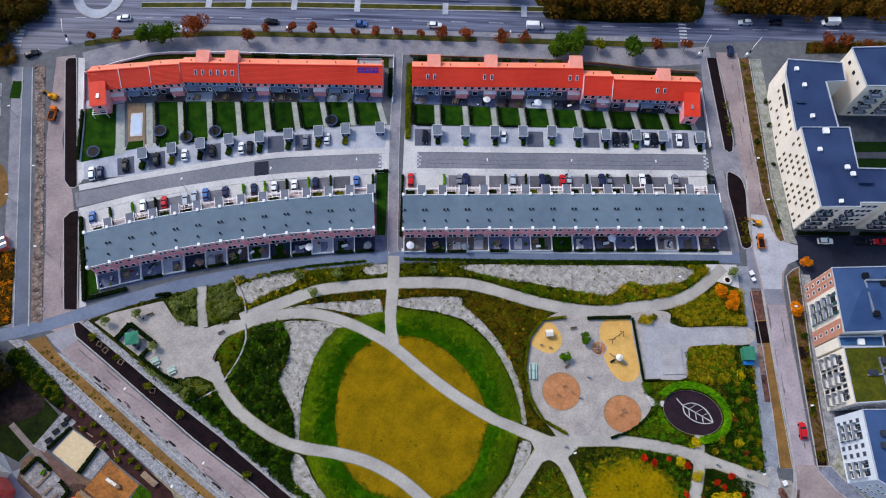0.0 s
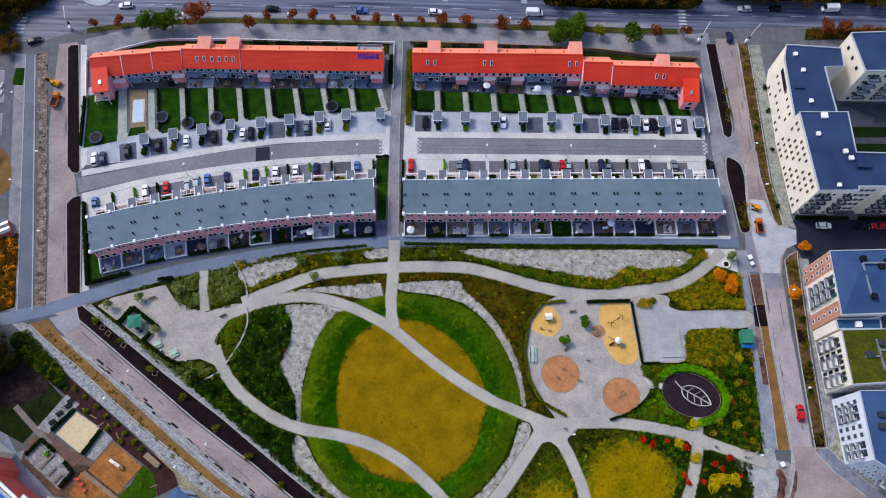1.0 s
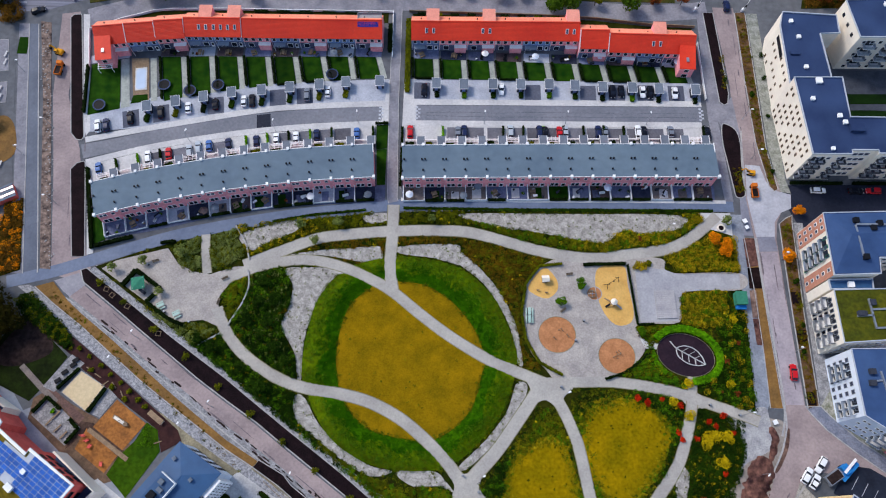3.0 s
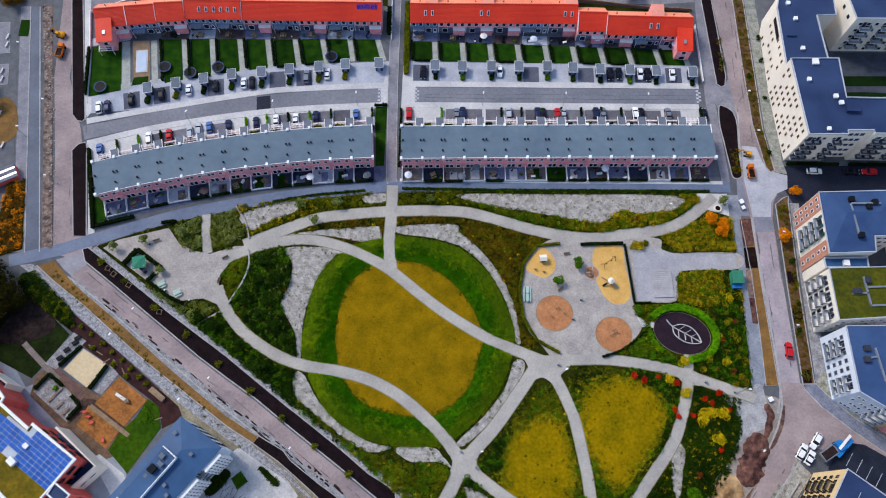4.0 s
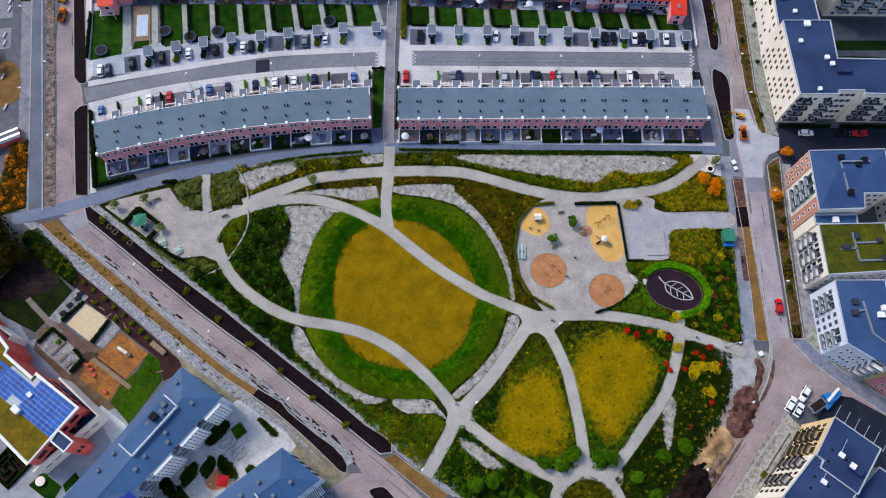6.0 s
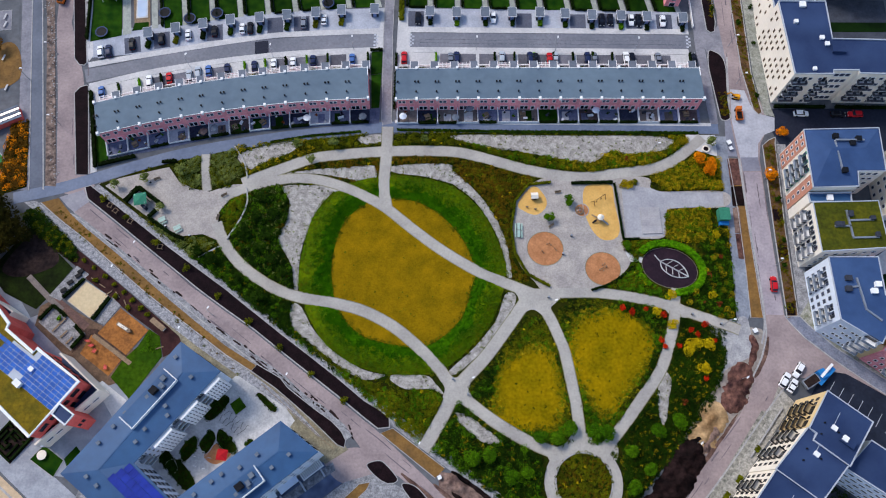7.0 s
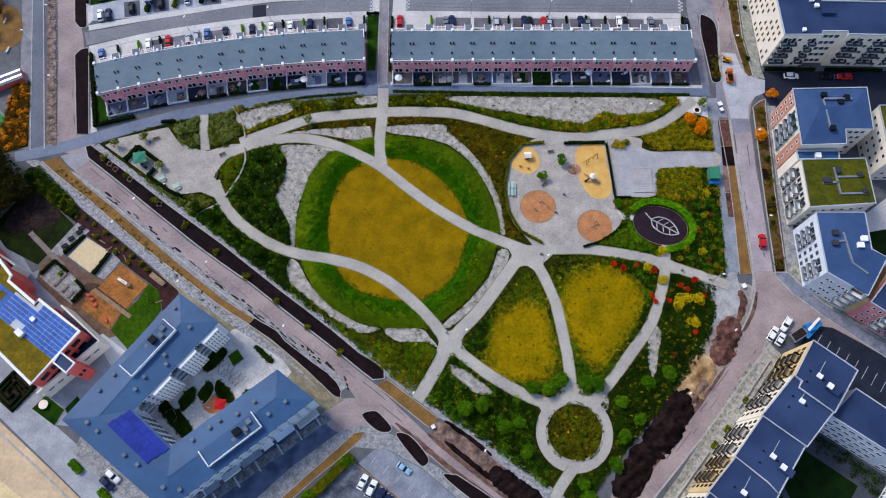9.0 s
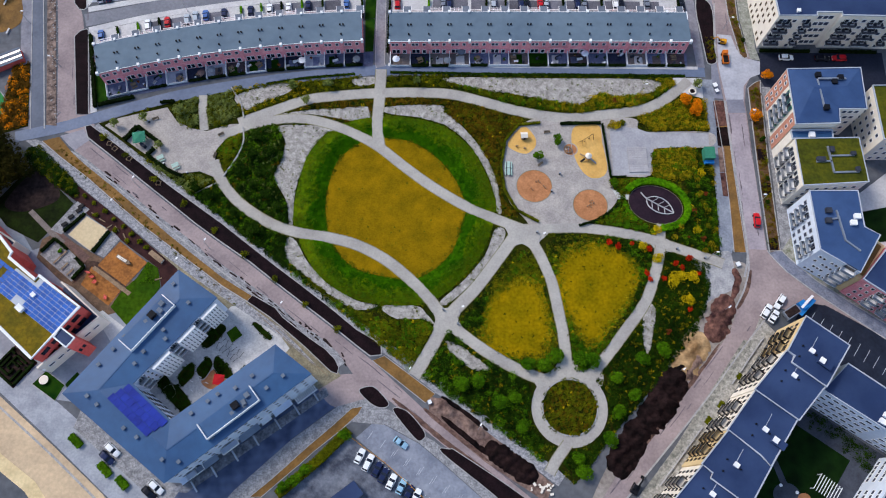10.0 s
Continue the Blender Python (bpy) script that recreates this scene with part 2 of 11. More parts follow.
HEDGE = leafy("clipped dark hedge leaves", S(22, 38, 15), S(13, 25, 11))


# ---- mesh helpers ----
class Mesh:
    """Vertices and faces of one mesh, gathered piece by piece."""

    def __init__(self):
        self.v, self.f = [], []

    def prism(self, pts, z0, z1, bottom=False):
        n, k = len(pts), len(self.v)
        area = sum(pts[i][0] * pts[(i + 1) % n][1] - pts[(i + 1) % n][0] * pts[i][1] for i in range(n))
        if area < 0:
            pts = pts[::-1]
        self.v += [(p[0], p[1], z0) for p in pts] + [(p[0], p[1], z1) for p in pts]
        self.f += [(k + i, k + (i + 1) % n, k + n + (i + 1) % n, k + n + i) for i in range(n)]
        self.f.append(tuple(range(k + n, k + 2 * n)))
        if bottom:
            self.f.append(tuple(range(k + n - 1, k - 1, -1)))
        return self

    def box(self, x0, x1, y0, y1, z0, z1):
        return self.prism([(x0, y0), (x1, y0), (x1, y1), (x0, y1)], z0, z1, True)

    def cyl(self, x, y, z0, z1, r0, r1=None, n=10):
        r1, k = r0 if r1 is None else r1, len(self.v)
        ring = [(math.cos(6.28319 * i / n), math.sin(6.28319 * i / n)) for i in range(n)]
        self.v += [(x + r0 * c, y + r0 * s, z0) for c, s in ring] + [(x + r1 * c, y + r1 * s, z1) for c, s in ring]
        self.f += [(k + i, k + (i + 1) % n, k + n + (i + 1) % n, k + n + i) for i in range(n)]
        self.f += [tuple(range(k + n, k + 2 * n)), tuple(range(k + n - 1, k - 1, -1))]
        return self

    def beam(self, a, b, w, h=None):
        """A square bar from a to b."""
        a, b = Vector(a), Vector(b)
        d = (b - a).normalized()
        s = d.cross((0, 0, 1) if abs(d.z) < 0.9 else (1, 0, 0)).normalized()
        u, k = s.cross(d), len(self.v)
        h = h or w
        for p in (a, b):
            self.v += [tuple(p + s * (w / 2) * i + u * (h / 2) * j) for i, j in ((-1, -1), (1, -1), (1, 1), (-1, 1))]
        self.f += [(k + i, k + (i + 1) % 4, k + 4 + (i + 1) % 4, k + 4 + i) for i in range(4)] + [(k + 3, k + 2, k + 1, k), (k + 4, k + 5, k + 6, k + 7)]
        return self

    def ribbon(self, pts, width, z0, z1, closed=False):
        """A strip along a line, with a flat top and two sides. width: a number, or one for each point."""
        n, k = len(pts), len(self.v)
        for i, p in enumerate(pts):
            a = pts[i - 1] if i or closed else p
            b = pts[(i + 1) % n] if i < n - 1 or closed else p
            d = Vector((b[0] - a[0], b[1] - a[1])).normalized()
            w = (width if isinstance(width, (int, float)) else width[i]) / 2
            l, r = (p[0] - d.y * w, p[1] + d.x * w), (p[0] + d.y * w, p[1] - d.x * w)
            self.v += [(*l, z0), (*l, z1), (*r, z1), (*r, z0)]
        for i in range(n if closed else n - 1):
            a, b = k + 4 * i, k + 4 * ((i + 1) % n)
            self.f += [(a + j, a + j + 1, b + j + 1, b + j) for j in range(3)]
        if not closed:
            e = k + 4 * (n - 1)
            self.f += [(k + 3, k + 2, k + 1, k), (e, e + 1, e + 2, e + 3)]
        return self

    def data(self, name, material):
        me = bpy.data.meshes.new(name)
        me.from_pydata(self.v, [], self.f)
        for m in material if isinstance(material, (list, tuple)) else [material]:
            me.materials.append(m)
        me.update()
        return me


def part(name, mesh, material, parent=None, label=""):
    """One mesh object, under a thing or under a part."""
    ob = new(name, mesh if isinstance(mesh, bpy.types.Mesh) else mesh.data(name, material))
    ob.parent = parent
    return tagged(ob, label)


def thing(name, label, category, group="", m=None):
    ob = new(name)
    ob.empty_display_size = 0.5
    if m is not None:
        ob.matrix_basis = m
    return tagged(ob, label, category, group)


def structure(name, mesh, material, label, category):
    return tagged(part(name, mesh, material), label, category, kind="structure")


def curve(pts, closed=False, n=6):
    """A smooth line through points."""
    out, k = [], len(pts)
    for i in range(k if closed else k - 1):
        p = [pts[(i + j) % k] if closed else pts[min(max(i + j, 0), k - 1)] for j in (-1, 0, 1, 2)]
        for s in range(n):
            t = s / n
            out.append(tuple(0.5 * (2 * p[1][c] + (p[2][c] - p[0][c]) * t + (2 * p[0][c] - 5 * p[1][c] + 4 * p[2][c] - p[3][c]) * t * t
                                    + (3 * p[1][c] - p[0][c] - 3 * p[2][c] + p[3][c]) * t ** 3) for c in (0, 1)))
    return out if closed else out + [tuple(pts[-1])]


layers = {}


def layer(top):
    """Height of a flat piece, a hair above earlier ones of the same height."""
    k = layers[round(top, 3)] = layers.get(round(top, 3), 0) + 1
    return top + 0.0012 * (k % 8)


def slab(name, pts, top, material, label, category="ground", smooth=True, kerb=0.0):
    """A raised area of ground with an outline, and a kerb round it where asked."""
    line = curve(pts, True) if smooth else [tuple(p) for p in pts]
    top = layer(top)
    ob = structure(name, Mesh().prism(line, -0.3, top), material, label, category)
    if kerb:
        part("kerb", Mesh().ribbon(line, kerb, -0.3, top + 0.06, True), KERB, ob)
    return ob


def strip(name, pts, width, top, material, label, category="path", smooth=True, edge=None):
    line = curve(pts) if smooth else pts
    top = layer(top)
    ob = structure(name, Mesh().ribbon(line, width, -0.3, top), material, label, category)
    if edge:
        for side in (-1, 1):
            w = width if isinstance(width, (int, float)) else max(width)
            off = offset(line, side * (w / 2 + 0.1))
            part("kerb", Mesh().ribbon(off, 0.22, -0.3, top + 0.07), edge, ob)
    return ob


def heap_mesh(m, line, width, height, seed=0, z0=-0.05):
    """Adds a heap along a line to the mesh m, with an uneven outline and top."""
    r = np.random.default_rng(seed)
    ph = r.uniform(0, 6.28, (3, 12))
    fr = r.uniform(0.25, 2.2, (2, 12))
    line = curve(line, False, 14)
    nv, k0 = 13, len(m.v)
    for i, p in enumerate(line):
        a, b = line[max(i - 1, 0)], line[min(i + 1, len(line) - 1)]
        t = Vector((b[0] - a[0], b[1] - a[1])).normalized()
        u = i / (len(line) - 1)
        end = min(1.0, 4.0 * min(u, 1 - u) + 0.12) ** 0.5
        for j in range(nv):
            v = 2 * j / (nv - 1) - 1
            s = 1 if v > 0 else -1
            edge = 1 + 0.035 * sum(math.sin(fr[0, k] * i * (0.25 + 0.16 * k) + ph[0, k] + 2 * s) for k in range(6))
            d = v * width / 2 * end * edge
            x, y = p[0] - t.y * d, p[1] + t.x * d
            lump = 1 + 0.22 * sum(math.sin(fr[0, k] * x + ph[1, k]) * math.sin(fr[1, k] * y + ph[2, k]) for k in range(12))
            m.v.append((x, y, z0 + max(0.0, (1 - v * v)) * end * height * max(lump, 0.25)))
    m.f += [tuple(k0 + q for q in (i * nv + j + 1, i * nv + j, (i + 1) * nv + j, (i + 1) * nv + j + 1)) for i in range(len(line) - 1) for j in range(nv - 1)]
    return m


def mound(name, line, width, height, material, label, seed=0):
    return structure(name, heap_mesh(Mesh(), line, width, height, seed), material, label, "dirt heap")


def offset(line, d):
    out = []
    for i, p in enumerate(line):
        a, b = line[max(i - 1, 0)], line[min(i + 1, len(line) - 1)]
        t = Vector((b[0] - a[0], b[1] - a[1])).normalized()
        out.append((p[0] - t.y * d, p[1] + t.x * d))
    return out


def inside(P, poly):
    """Which of the points P (n x 2) lie in the outline."""
    poly, hit = np.asarray(poly, float), np.zeros(len(P), bool)
    for (x0, y0), (x1, y1) in zip(poly, np.roll(poly, -1, 0)):
        with np.errstate(divide="ignore", invalid="ignore"):
            hit ^= ((y0 > P[:, 1]) != (y1 > P[:, 1])) & (P[:, 0] < (x1 - x0) * (P[:, 1] - y0) / (y1 - y0 + 1e-12) + x0)
    return hit


def near_line(P, line):
    """Distance of the points P to a line."""
    best = np.full(len(P), 1e9)
    line = np.asarray(line, float)
    for a, b in zip(line[:-1], line[1:]):
        ab = b - a
        t = np.clip(((P - a) @ ab) / (ab @ ab + 1e-9), 0, 1)
        best = np.minimum(best, np.hypot(*(P - a - t[:, None] * ab).T))
    return best


rng = np.random.default_rng(7)


def leaves(centres, radii, heights, per, size, base=None, flat=0.5):
    """Clumps of small leaf quads: a mesh name-free (v, f) pair. centres n x 2, base: height of the ground under each."""
    n = len(centres)
    c, r, h = np.repeat(centres, per, 0), np.repeat(radii, per), np.repeat(heights, per)
    z = np.repeat(np.zeros(n) if base is None else base, per)
    m = n * per
    a, q = rng.uniform(0, 2 * np.pi, m), rng.uniform(0, 1, m) ** 0.5
    dome = np.sqrt(np.clip(1 - q * q, 0, 1))
    p = np.stack([c[:, 0] + r * q * np.cos(a), c[:, 1] + r * q * np.sin(a), z + h * dome * rng.uniform(0.55, 1.0, m) + 0.05], 1)
    return quads(p, size, flat, m)


def quads(p, size, flat, m):
    s = size * rng.uniform(0.6, 1.4, m)
    ang = rng.uniform(0, 2 * np.pi, m)
    tx, ty = rng.normal(0, flat, m), rng.normal(0, flat, m)
    u = np.stack([np.cos(ang), np.sin(ang), tx], 1)
    w = np.stack([-np.sin(ang), np.cos(ang), ty], 1) * 0.7
    u, w = u * s[:, None] / 2, w * s[:, None] / 2
    v = np.stack([p - u, p - w, p + u, p + w], 1).reshape(-1, 3)
    return v, np.arange(4 * m).reshape(-1, 4)


def leaf_mesh(name, vf, material):
    v, f = vf
    me = bpy.data.meshes.new(name)
    me.vertices.add(len(v)), me.loops.add(f.size), me.polygons.add(len(f))
    me.vertices.foreach_set("co", v.astype(np.float32).ravel())
    me.loops.foreach_set("vertex_index", f.astype(np.int32).ravel())
    me.polygons.foreach_set("loop_start", (np.arange(len(f)) * 4).astype(np.int32))
    me.update(calc_edges=True)
    me.materials.append(material)
    return me


def planting(name, poly, material, label, density=1.6, r=(0.4, 0.8), h=(0.3, 0.9), per=16, size=0.38, clear=(), keep=None):
    """Undergrowth of many leaf clumps over an outline, clear of the lines (line, distance)."""
    poly = np.asarray(poly, float)
    lo, hi = poly.min(0), poly.max(0)
    P = rng.uniform(lo, hi, (int(np.prod(hi - lo) * density), 2))
    P = P[inside(P, poly)]
    for line, d in clear:
        P = P[near_line(P, line) > d]
    if keep is not None:
        P = P[keep(P)]
    if not len(P):
        return None
    ob = new(name, leaf_mesh(name, leaves(P, rng.uniform(*r, len(P)), rng.uniform(*h, len(P)), int(per * 1.5), size * 0.78), material))
    return tagged(ob, label, "plants", kind="stuff")


def crown_mesh(material, R, H, z0, count, size, blobs=7):
    """A tree crown of several uneven leaf clumps."""
    ps = []
    for i in range(blobs):
        a, q = rng.uniform(0, 6.28), rng.uniform(0.15, 0.65) * (i > 0)
        cx, cy, cz = R * q * math.cos(a), R * q * math.sin(a), z0 + H * rng.uniform(0.3, 0.7)
        k = count // blobs
        d = rng.normal(size=(k, 3))
        d /= np.linalg.norm(d, axis=1)[:, None]
        rr = R * rng.uniform(0.35, 0.6)
        d *= rng.uniform(0.65, 1.0, k)[:, None] * np.array([rr, rr, H * rng.uniform(0.28, 0.42)])
        ps.append(d + (cx, cy, cz))
    p = np.concatenate(ps)
    return leaf_mesh("crown", quads(p, size, 0.6, len(p)), material)


def make_tree(name, label, leaf, R, H, trunk=1.8, count=500, size=0.42, category="tree"):
    t = thing(name, label, category)
    m = Mesh().cyl(0, 0, -0.2, trunk, 0.05 + 0.035 * R, 0.04 + 0.025 * R, 8)
    top = trunk + H * 0.55
    m.cyl(0, 0, trunk, top, 0.04 + 0.025 * R, 0.03, 6)
    part("trunk", m, BARK, t)
    for i in range(4):
        a = 1.57 * i + rng.uniform(-0.4, 0.4)
        part("limb", Mesh().beam((0, 0, trunk * rng.uniform(0.75, 1.1)), (0.6 * R * math.cos(a), 0.6 * R * math.sin(a), trunk + H * 0.5), 0.07), BARK, t)
    part("crown", crown_mesh(leaf, R, H, trunk * 0.8, count, size), leaf, t)
    return t


def place(src, spots, group="", z=0.0, scale=(0.85, 1.15)):
    """Put a first thing on the first spot and its copies on the others, each turned and scaled a little."""
    out = []
    for i, (x, y) in enumerate(spots):
        s = random.uniform(*scale)
        m = Matrix.LocRotScale((x, y, z), Euler((0, 0, random.uniform(0, 6.28))), (s, s, s * random.uniform(0.9, 1.1)))
        if i == 0:
            src.matrix_basis = m
            ob = src
        else:
            ob = copy_thing(src, Matrix.Identity(4))
            ob.matrix_basis = m
        out.append(tagged(ob, group=group))
    return out


# ---- ground, roads ----
structure("ground", Mesh().prism([(-2500, -2500), (2500, -2500), (2500, 2500), (-2500, 2500)], -1.0, 0.0), LAND, "wide grey town ground of asphalt and paving", "ground")

slab("main_road", [(-160, 60), (-112, 62), (-99, 67), (-80, 70), (-56, 72.3), (-3, 73), (50, 73.2), (85, 73), (128, 75.6), (170, 78), (170, 96), (-160, 96)], 0.03, ROAD_MAIN,
     "wet dark grey traffic road with lane markings", "road", smooth=False)
lane = curve([(-150, 74), (-95, 76.2), (-56, 77.6), (14, 78.6), (85, 78.6), (150, 80)])
mk = Mesh()
for i in range(0, len(lane) - 1):
    a, b = Vector(lane[i]), Vector(lane[i + 1])
    k = max(1, int((b - a).length / 9))
    for j in range(k):
        p, q = a.lerp(b, j / k), a.lerp(b, (j + 0.4) / k)
        mk.ribbon([tuple(p), tuple(q)], 0.16, 0.0, 0.045)
structure("lane_marking", mk, WHITE_LINE, "dashed white lane paint on the traffic road", "road marking")
slab("median", [(-84, 80.2), (-40, 82.0), (20, 83.0), (45, 83.4), (45, 85.4), (20, 85), (-40, 84.2), (-84, 82.3)], 0.14, VERGE, "narrow grass median with a granite kerb", "verge", smooth=False, kerb=0.3)
for x in (-63, -50.4, -36, -16, 12, 37):
    slab("median_gap", [(x - 0.9, 81.2), (x + 0.9, 81.2), (x + 0.9, 85.6), (x - 0.9, 85.6)], 0.22, PAVING_DRIVE, "pale paved gap in the median", "pavement", smooth=False)
strip("cycle_lane", [(-73.9, 72.5), (-56.5, 73.8), (-38.8, 74.1), (-3.5, 74.1), (26.7, 74.1), (80, 74.0)], 1.7, 0.055, mat("pale grey cycle lane", S(150, 150, 158), S(122, 124, 136), coarse=0.2, fine=1.4, grain=0.14), "pale grey cycle lane beside the road", "path")
gr = thing("guard_rail", "long white guard rail between the carriageways", "guard rail")
part("rail", Mesh().box(-17, 19, 86.6, 86.9, 0.5, 1.1), WHITE, gr)
for k in range(13):
    part("post", Mesh().box(-16.9 + 2.95 * k, -16.7 + 2.95 * k, 86.7, 86.85, 0, 0.6), METAL, gr)
slab("north_ground", [(-160, 88.5), (-60, 88.5), (40, 89), (44, 81), (66, 80), (90, 81), (96, 84.8), (170, 86), (170, 130), (-160, 130)], 0.1, UNDER, "dark wooded ground beyond the traffic road", "ground", smooth=False)
slab("traffic_island", [(-106.1, 84.5), (-104.2, 79.6), (-101.1, 76.9), (-97.7, 75.8), (-94.8, 76.5), (-93.2, 78.3), (-91.7, 79.4), (-90, 84), (-92, 90), (-105, 90)], 0.15, PAVING_DRIVE, "pale kerbed traffic island", "island", kerb=0.35)
slab("island_asphalt", [(-102.6, 84), (-101.4, 80.6), (-98.6, 79.2), (-95.6, 79.6), (-93.6, 82.4), (-94, 90), (-102, 90)], 0.17, ROAD_MAIN, "wet asphalt in the middle of the island", "road")
verge_line = [(-99, 66.2), (-90, 68.1), (-82.1, 69.3), (-67, 70.8), (-52.7, 71.6), (-20, 72), (-3.4, 72.1)]
strip("verge", verge_line + [(10, 72.1), (22, 72.0)], 1.9, 0.12, VERGE, "long grass verge with small street trees", "verge")
strip("verge", [(29, 72.0), (50, 72.0), (75, 72.2), (85.2, 72.3)], 1.9, 0.12, VERGE, "long grass verge with small street trees", "verge")
strip("pavement", [(-98, 60), (-88, 63.5), (-76, 66.8), (-52, 67.8), (-4, 68.7), (42, 68.4), (75, 67.2), (95, 69)], 6.2, 0.05, WALK_GREY, "wide grey asphalt footway beside the road", "pavement")
slab("verge", [(125, 70.5), (160, 72), (160, 76), (126, 74.5)], 0.12, UNDER, "planted verge beside the traffic road", "verge", smooth=False)

slab("north_road", [(93.8, 82), (102.7, 82.4), (102.9, 90.4), (106.7, 104.2), (95.5, 103.8), (95.7, 90.1)], 0.13, ROAD_MAIN, "dark wet side road through the wood", "road", smooth=False)

# crossings
mk = Mesh()
for y in range(6):
    mk.box(-121.0, -118.4, 64.6 + 1.35 * y, 65.3 + 1.35 * y, 0, 0.05)
structure("zebra_crossing", mk, WHITE_LINE, "white zebra crossing bars on dark asphalt", "road marking")
mk = Mesh()
for y in range(7):
    mk.box(86.0, 88.4, 73.6 + 1.25 * y, 74.2 + 1.25 * y, 0, 0.05)
structure("zebra_crossing", mk, WHITE_LINE, "white zebra crossing bars on dark asphalt", "road marking")

# west streets
slab("west_road", [(-106.5, 61), (-101, 62), (-98.9, 32), (-92, 14), (-90, 6), (-84, -18), (-82, -22), (-84, -26), (-92.5, -24), (-98, 6), (-103.5, 32)], 0.04, ROAD_PINK, "dusty pinkish asphalt street beside raised beds", "road", smooth=False)
slab("dirt_strip", [(-112.5, 58), (-109.2, 57.6), (-104, 32), (-92.9, -22.6), (-95.9, -22.4), (-106, 30)], 0.10, mat("churned roadside rubble", S(150, 130, 120), S(56, 46, 46), coarse=0.55, fine=1.4, grain=0.4, bump=0.8), "churned brown dirt strip beside the street", "dirt", smooth=False)
strip("kerb_strip", [(-113.0, 57), (-96.2, -23.6)], 0.35, 0.11, KERB, "pale granite kerb of the cycle path", "kerb", smooth=False)
strip("kerb_strip", [(-115.9, 57), (-100.2, -24)], 0.3, 0.11, KERB, "pale granite kerb of the cycle path", "kerb", smooth=False)
slab("cycle_path", [(-115.7, 57), (-113.1, 57), (-96.4, -23.8), (-100, -24)], 0.05, ASPHALT_PATH, "blue-grey asphalt cycle path", "path", smooth=False)
slab("west_walk", [(-119, 57), (-116, 57), (-100.4, -24), (-103.5, -24)], 0.06, WALK_GREY, "grey paved walk beside the cycle path", "pavement", smooth=False)
slab("planting_bed", [(-103.6, 59.6), (-102.8, 60.8), (-100.6, 61), (-100.2, 60), (-91.6, 18), (-92.2, 17.1), (-93.8, 17.3), (-95.6, 19.4)], 0.12, SOIL, "bare dark soil bed with a granite kerb", "bed", smooth=False, kerb=0.25)
slab("planting_bed", [(-93.4, 7.6), (-92.0, 9.6), (-90.2, 10.3), (-89.6, 9.8), (-84.3, -18.6), (-87.9, -18.7)], 0.12, SOIL, "bare dark soil bed with a granite kerb", "bed", smooth=False, kerb=0.25)
slab("pavement", [(-99.9, 61), (-97.9, 61), (-90.2, 20.5), (-91.6, 17.5)], 0.07, PAVING, "pale narrow footway", "pavement", smooth=False)
slab("pavement", [(-89.2, 10.2), (-87.6, 10.4), (-82.2, -17.6), (-83.9, -18.2)], 0.07, PAVING, "pale narrow footway", "pavement", smooth=False)

# street between the terraces
slab("street", [(-92, 15.6), (-82, 18.0), (-73.9, 20.4), (-58.2, 24.2), (-42.3, 27.4), (-26.1, 29.4), (-4.8, 31.1), (-4.5, 26.3), (-25.7, 24.7), (-41.8, 22.5), (-57.6, 19.7), (-73.2, 16.1), (-82, 13.6), (-90.5, 11.2)],
     0.03, ASPHALT, "curved grey asphalt street between the terraces", "street", smooth=False)
slab("street", [(4.3, 31.7), (90, 33.6), (89.5, 28.5), (4.8, 26.6)], 0.03, ASPHALT, "straight grey asphalt street between the terraces", "street", smooth=False)
slab("asphalt_patch", [(-42.2, 26.9), (-38.2, 27.5), (-37.6, 23.0), (-41.7, 22.3)], 0.045, ASPHALT_BLACK, "dark new asphalt patch in the street", "street", smooth=False)
mk = Mesh()
for x0, y0, dx in ((-6.2, 26.6, 0.7), (4.7, 27.0, 0.7), (89.0, 28.9, 0.7)):
    for j in range(7):
        mk.box(x0 + (j % 2) * dx, x0 + (j % 2) * dx + dx, y0 + 0.62 * j, y0 + 0.62 * j + 0.6, 0, 0.06)
structure("give_way_marking", mk, WHITE_LINE, "white chequered speed table marking", "road marking")
mk = Mesh()
for y, s in ((28.0, 0.07), (29.3, 0.05)):
    line = [(8 + 7.3 * i, y + 0.022 * (8 + 7.3 * i - 4) + random.uniform(-0.25, 0.25)) for i in range(12)]
    mk.ribbon(curve(line), s, 0.0, 0.036)
structure("sealed_crack", mk, ASPHALT_BLACK, "dark tar seams along the street", "crack")
BAY_GREY = mat("grey bay slabs", S(112, 112, 122), S(92, 93, 104), coarse=0.3, fine=2.0, grain=0.2, rand=0.25)
for x, y, r in ((-79, 24.6, 12), (-70.4, 26.6, 11), (-54.7, 29.8, 8), (-36.6, 33.0, 6), (-28.6, 33.8, 5), (6.4, 36.8, 1), (39.6, 37, 1), (56.2, 37.2, 1), (64.8, 37.8, 1), (73.4, 37.9, 1), (82.8, 38, 1)):
    c_, s_ = math.cos(radians(r)), math.sin(radians(r))
    slab("parking_bay", [(x + u * c_ - v * s_, y + u * s_ + v * c_) for u, v in ((-2.4, -2.8), (2.4, -2.8), (2.4, 2.8), (-2.4, 2.8))], 0.075, mat("dark drive slabs", S(96, 100, 116), S(74, 80, 98), fine=2, grain=0.2) if x == -79 else bpy.data.materials["dark drive slabs"], "dark paved parking bay", "parking", smooth=False)
